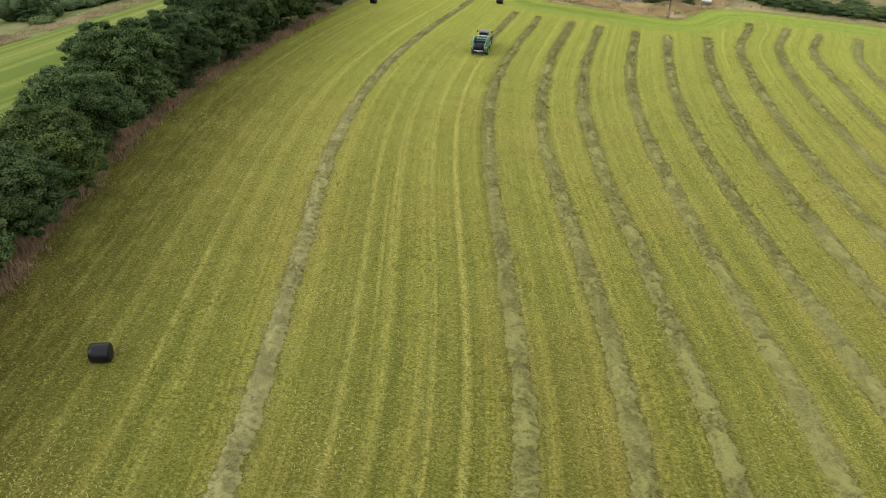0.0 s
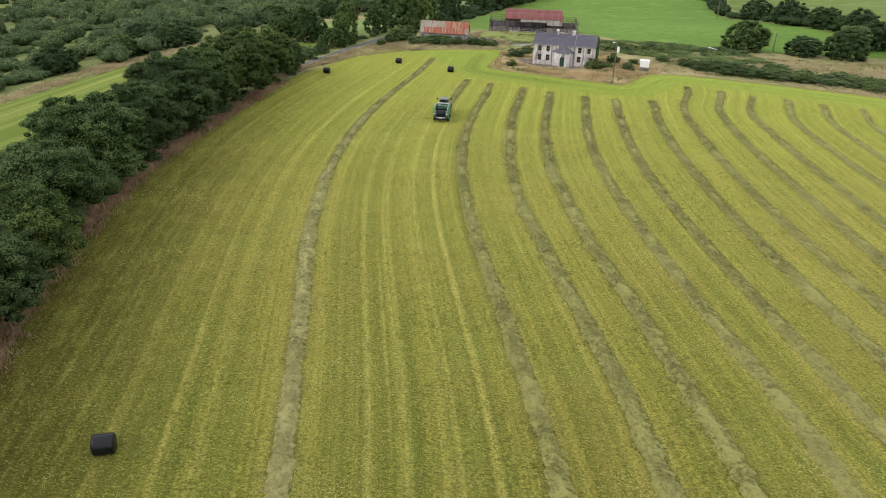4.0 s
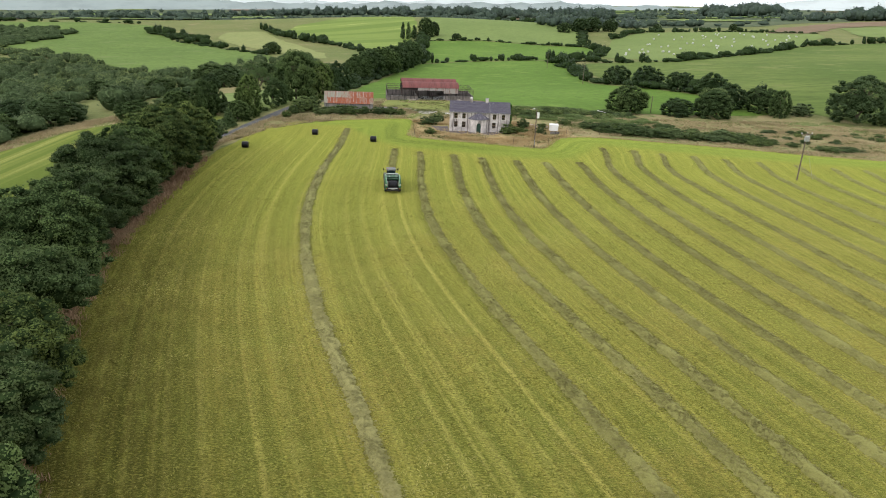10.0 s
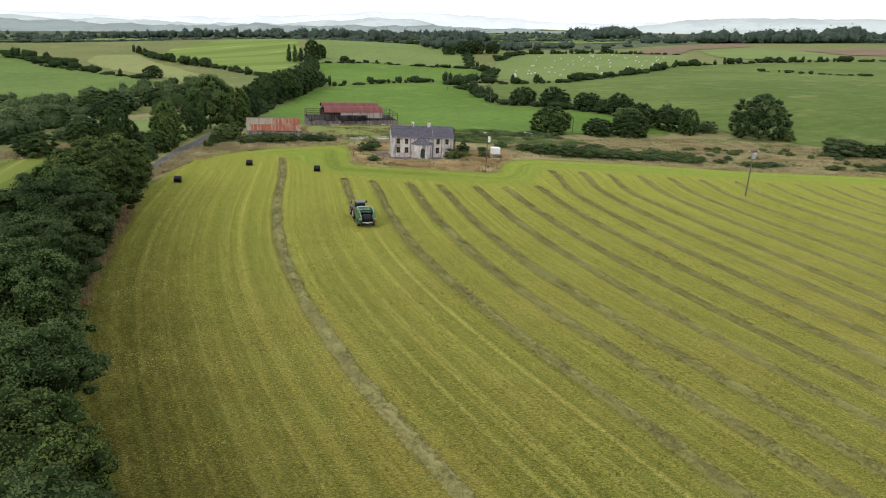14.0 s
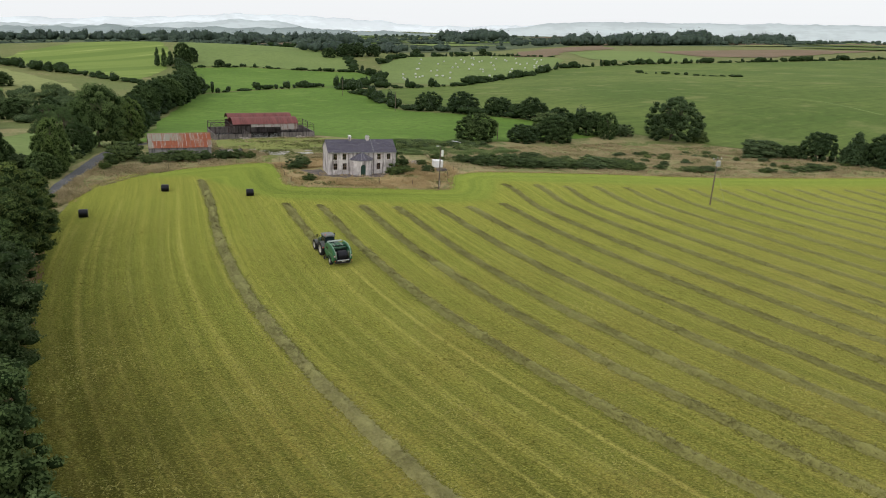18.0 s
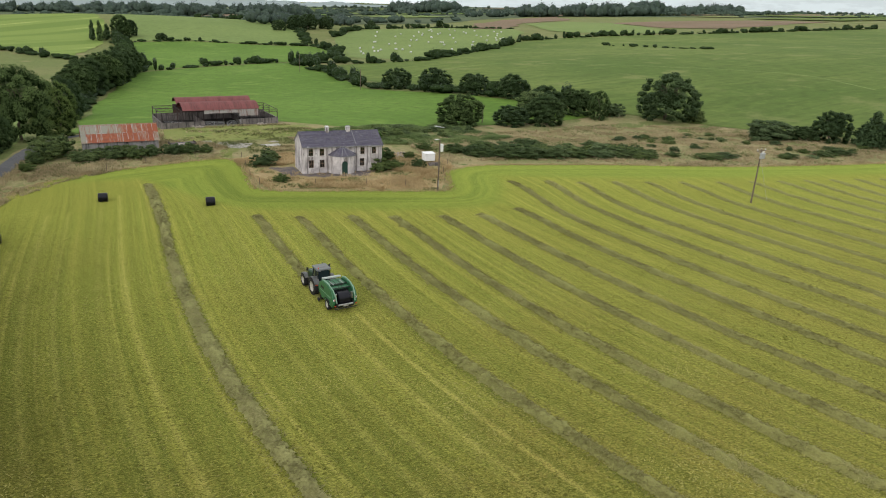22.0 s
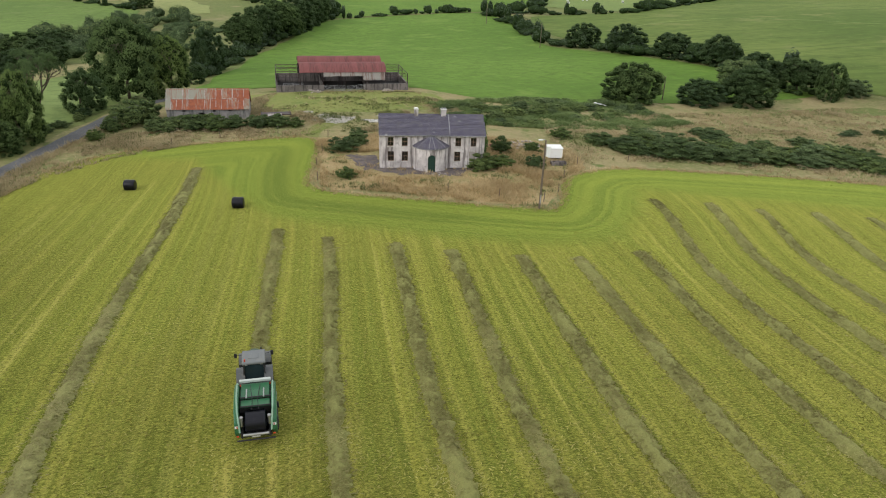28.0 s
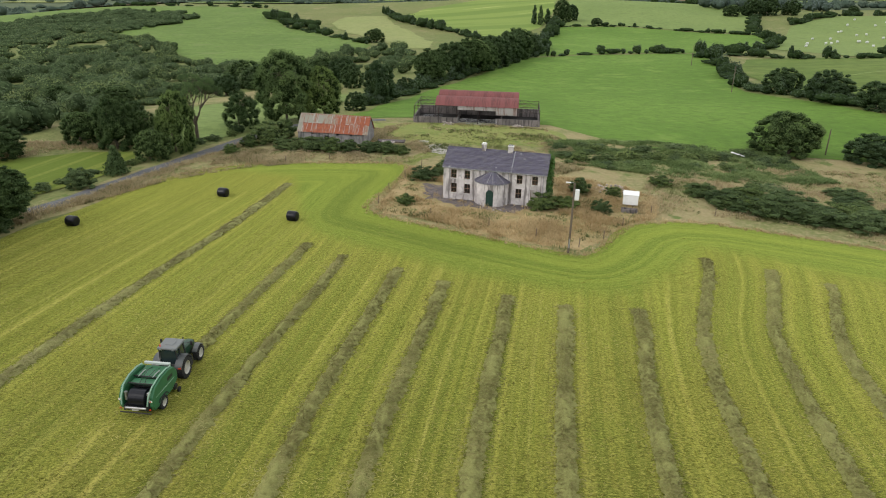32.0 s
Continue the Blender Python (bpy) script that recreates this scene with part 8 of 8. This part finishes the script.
def tractor(m):
    T = thing("tractor", m, "dark grey-green farm tractor with a grey cab and cream rims", "tractor")
    for s in (-1, 1):
        wheel(T, s * 0.95, 0.0, 0.93, 0.58, 20, "rear_wheel")
        wheel(T, s * 0.93, 2.72, 0.70, 0.48, 18, "front_wheel")
        arc_fender(T, *(sorted((s * 0.64, s * 1.24))), 0.0, 0.93, 1.08, 15, 160, M_TR_GREY, "rear_fender")
        arc_fender(T, *(sorted((s * 0.72, s * 1.14))), 2.72, 0.70, 0.80, 40, 150, M_TR_GREY, "front_fender")
        # mirrors
        arm = part("mirror_arm", tube([(s * 0.72, 0.95, 2.55), (s * 1.22, 1.05, 2.62)], 0.02, 5), M_IRON, T)
        part("mirror", box(*(sorted((s * 1.16, s * 1.36))), 1.02, 1.08, 2.35, 2.72, 0.02), M_IRON, arm)
        part("rear_light", box(*(sorted((s * 0.95, s * 1.18))), -1.02, -0.94, 1.30, 1.42, 0.01), M_ORANGE, T)
        part("work_lamp", box(*(sorted((s * 0.42, s * 0.60))), -0.62, -0.52, 2.70, 2.82, 0.02), M_CHROME, T)
        part("step", box(*(sorted((s * 0.72, s * 1.05))), 0.98, 1.38, 0.45, 0.95, 0.03), M_IRON, T)
    part("chassis", box(-0.33, 0.33, -0.5, 3.2, 0.55, 1.05, 0.05), M_IRON, T)
    part("rear_axle", tube([(-0.9, 0, 0.93), (0.9, 0, 0.93)], 0.2, 10), M_IRON, T)
    part("front_axle", tube([(-0.9, 2.72, 0.70), (0.9, 2.72, 0.70)], 0.12, 8), M_IRON, T)
    # bonnet: tapered, sloping to the nose
    bm = bmesh.new()
    sec = [(1.02, 0.46, 1.98), (1.8, 0.45, 1.92), (2.6, 0.42, 1.80), (3.25, 0.38, 1.62), (3.45, 0.30, 1.45)]
    rings = []
    for y, w, top in sec:
        rings.append([bm.verts.new(p) for p in ((-w, y, 1.02), (-w, y, top - 0.18), (-w + 0.12, y, top - 0.03), (0, y, top), (w - 0.12, y, top - 0.03), (w, y, top - 0.18), (w, y, 1.02))])
    for a, b in zip(rings, rings[1:]):
        for k in range(6):
            bm.faces.new((a[k], a[k + 1], b[k + 1], b[k]))
    bm.faces.new(rings[0])
    bm.faces.new(rings[-1][::-1])
    bmesh.ops.recalc_face_normals(bm, faces=bm.faces[:])
    hood = part("bonnet", bm, M_TR_GREEN, T, "dark green sloping bonnet")
    part("grille", box(-0.26, 0.26, 3.44, 3.50, 1.0, 1.40, 0.02), M_IRON, hood)
    part("front_weight", box(-0.45, 0.45, 3.35, 3.85, 0.55, 0.98, 0.06), M_IRON, T)
    part("exhaust", tube([(0.52, 1.18, 1.5), (0.52, 1.18, 2.75), (0.52, 1.26, 2.95)], [0.06, 0.055, 0.05], 8), M_IRON, T)
    # cab
    cab = part("cab", box(-0.72, 0.72, -0.42, 1.0, 1.05, 1.45, 0.04), M_TR_GREY, T, "glazed tractor cab")
    corners = [((-0.74, -0.46), (-0.66, -0.52)), ((0.74, -0.46), (0.66, -0.52)), ((-0.72, 1.0), (-0.64, 0.86)), ((0.72, 1.0), (0.64, 0.86)), ((-0.77, 0.12), (-0.68, 0.12)), ((0.77, 0.12), (0.68, 0.12))]
    for (xa, ya), (xb, yb) in corners:
        part("pillar", tube([(xa, ya, 1.4), (xb, yb, 2.72)], 0.045, 5), M_IRON, cab)
    bm = bmesh.new()
    lo = [(-0.70, -0.43), (0.70, -0.43), (0.70, 0.97), (-0.70, 0.97)]
    hi = [(-0.62, -0.48), (0.62, -0.48), (0.62, 0.83), (-0.62, 0.83)]
    a = [bm.verts.new((x, y, 1.42)) for x, y in lo]
    b = [bm.verts.new((x, y, 2.74)) for x, y in hi]
    for k in range(4):
        bm.faces.new((a[k], a[(k + 1) % 4], b[(k + 1) % 4], b[k]))
    part("glass", bm, M_CABGLASS, cab, "dark reflecting cab glass")
    roof = part("roof", box(-0.80, 0.80, -0.62, 1.02, 2.72, 2.94, 0.09), M_TR_ROOF, cab, "dusty grey cab roof")
    part("roof_hatch", box(-0.36, 0.36, -0.12, 0.52, 2.93, 2.975, 0.02), M_TR_ROOF, roof)
    part("beacon", tube([(-0.6, -0.4, 2.93), (-0.6, -0.4, 3.1)], [0.06, 0.05], 8), M_ORANGE, cab)
    # linkage at the back
    for s in (-1, 1):
        part("lift_arm", tube([(s * 0.35, -0.3, 0.95), (s * 0.42, -1.15, 0.62)], 0.05, 6), M_IRON, T)
    part("top_link", tube([(0, -0.45, 1.35), (0, -1.1, 1.05)], 0.04, 6), M_IRON, T)
    part("drawbar_hitch", box(-0.12, 0.12, -1.15, -0.3, 0.48, 0.62, 0.02), M_IRON, T)
    return T


def baler(m):
    """A round baler and wrapper in one: origin on the ground below its axle, y ahead."""
    B = thing("baler_wrapper", m, "green round baler with a black-wrapped bale on its rear table", "baler")
    for s in (-1, 1):
        wheel(B, s * 1.17, 0.05, 0.55, 0.42, 16)
        side = part("side_panel", prism([(-1.15, 0.62), (1.5, 0.75), (2.35, 1.15), (2.45, 1.75), (2.1, 2.35), (1.3, 2.62), (0.2, 2.62), (-0.85, 2.35), (-1.3, 1.75), (-1.38, 1.05)], *(sorted((s * 1.02, s * 1.32))), 0.06), M_BALER, B, "bright green side panel")
        part("panel_rib", box(*(sorted((s * 1.325, s * 1.345))), -0.9, 1.9, 1.55, 1.62, 0.005), M_BALER_L, side)
        part("vent", box(*(sorted((s * 1.325, s * 1.34))), 0.9, 1.7, 1.85, 2.1, 0.005), M_IRON, side)
        part("top_rail", tube([(s * 1.14, 1.9, 2.52), (s * 1.14, 1.2, 2.70), (s * 1.14, 0.1, 2.70), (s * 1.10, -0.9, 2.42), (s * 1.02, -1.45, 1.85), (s * 0.98, -1.62, 1.25)], 0.06, 6), M_BALER_L, B, "pale green guard rail")
        part("warning_panel", box(*(sorted((s * 1.06, s * 1.28))), -1.42, -1.40, 1.44, 1.62), M_WHITE, B, "red and white marker board")
        part("marker_stripe", box(*(sorted((s * 1.10, s * 1.17))), -1.435, -1.422, 1.45, 1.61), M_ORANGE, B)
        part("rear_light", box(*(sorted((s * 1.06, s * 1.20))), -1.60, -1.52, 0.88, 0.96, 0.01), M_ORANGE, B)
        part("wrap_film_roll", tube([(s * 0.88, -1.05, 1.35), (s * 0.88, -1.05, 2.0)], 0.13, 10), M_CHROME, B, "roll of wrapping film on its arm")
        part("mudguard", prism([(-0.65, 0.95), (-0.45, 1.2), (0.5, 1.2), (0.75, 0.95), (0.7, 0.92), (0.46, 1.16), (-0.42, 1.16), (-0.6, 0.92)], *(sorted((s * 0.98, s * 1.40)))), M_IRON, B)
    # roof plates between the sides, stepped down to the table
    for y0, y1, z, dz in ((1.35, 2.15, 2.30, 0.14), (0.45, 1.30, 2.36, 0.10), (-0.35, 0.40, 2.26, 0.10)):
        part("top_plate", box(-0.92, 0.92, y0, y1, z - dz, z, 0.04), M_BALER, B)
    part("front_beam", box(-1.02, 1.02, 2.02, 2.24, 2.44, 2.62, 0.03), M_BEAM, B, "pale grey front cross beam")
    part("cross_tube", tube([(-1.0, 0.42, 2.42), (1.0, 0.42, 2.42)], 0.05, 8), M_IRON, B)
    part("cross_tube", tube([(-1.0, -0.4, 2.32), (1.0, -0.4, 2.32)], 0.05, 8), M_IRON, B)
    for s in (-0.55, 0.55):
        part("hydraulic_ram", tube([(s, 1.3, 2.42), (s, 0.3, 2.46)], 0.045, 8), M_CHROME, B)
        part("hose", tube([(s * 0.6, 2.2, 2.2), (s * 0.5, 1.2, 2.50), (s * 0.3, 0.1, 2.44), (s * 0.4, -0.5, 2.1)], 0.025, 5), M_IRON, B)
    part("chamber", tube([(-0.98, 0.95, 1.42), (0.98, 0.95, 1.42)], 0.82, 20), M_IRON, B)
    part("frame", box(-0.98, 0.98, -1.2, 1.6, 0.5, 0.68, 0.02), M_IRON, B)
    part("axle", tube([(-1.1, 0.05, 0.55), (1.1, 0.05, 0.55)], 0.09, 8), M_IRON, B)
    # wrapping table and the bale on it
    part("wrapped_bale", tube([(-0.66, -0.78, 1.42), (-0.60, -0.78, 1.42), (0.60, -0.78, 1.42), (0.66, -0.78, 1.42)], [0.56, 0.66, 0.66, 0.56], 28), M_BLACK_WRAP, B, "shiny black wrapped bale", smooth=False)
    for y in (-1.3, -0.3):
        part("table_roller", tube([(-0.85, y, 0.82), (0.85, y, 0.82)], 0.12, 12), M_IRON, B)
    for s in (-1, 1):
        part("table_arm", box(*(sorted((s * 0.80, s * 0.92))), -1.55, 0.1, 0.70, 1.10, 0.03), M_IRON, B)
    part("rear_bar", tube([(-1.2, -1.62, 0.62), (1.2, -1.62, 0.62)], 0.05, 8), M_IRON, B, "black rear bumper bar")
    part("rear_roller", tube([(-0.8, -1.52, 0.95), (0.8, -1.52, 0.95)], 0.09, 12), M_CHROME, B)
    part("number_board_bar", box(-0.26, 0.26, -1.64, -1.615, 0.80, 0.90), M_RIM, B)
    # pickup and drawbar in front
    part("pickup", tube([(-1.1, 2.35, 0.38), (1.1, 2.35, 0.38)], 0.26, 14), M_IRON, B)
    for i in range(12):
        x = -1.0 + i * 2.0 / 11
        part("tine", tube([(x, 2.55, 0.5), (x, 2.72, 0.3)], 0.012, 4), M_CHROME, B)
    for s in (-1, 1):
        part("gauge_wheel", tube([(s * 1.30, 2.3, 0.22), (s * 1.42, 2.3, 0.22)], 0.22, 14), M_TYRE, B)
    part("drawbar", tube([(0, 1.5, 0.62), (0, 3.35, 0.58)], [0.12, 0.08], 8), M_IRON, B)
    part("drive_shaft", tube([(0, 1.9, 0.95), (0, 3.2, 0.80)], 0.07, 8), M_IRON, B)
    return B


BX, BY = -18.95, 116.9
tractor(pose(BX - 0.15, BY + 4.4, float(height(BX, BY + 4.4)) + 0.11, 0, 0, 1.5))
baler(pose(BX, BY, float(height(BX, BY)) + 0.11, 0, 0, 0.5))
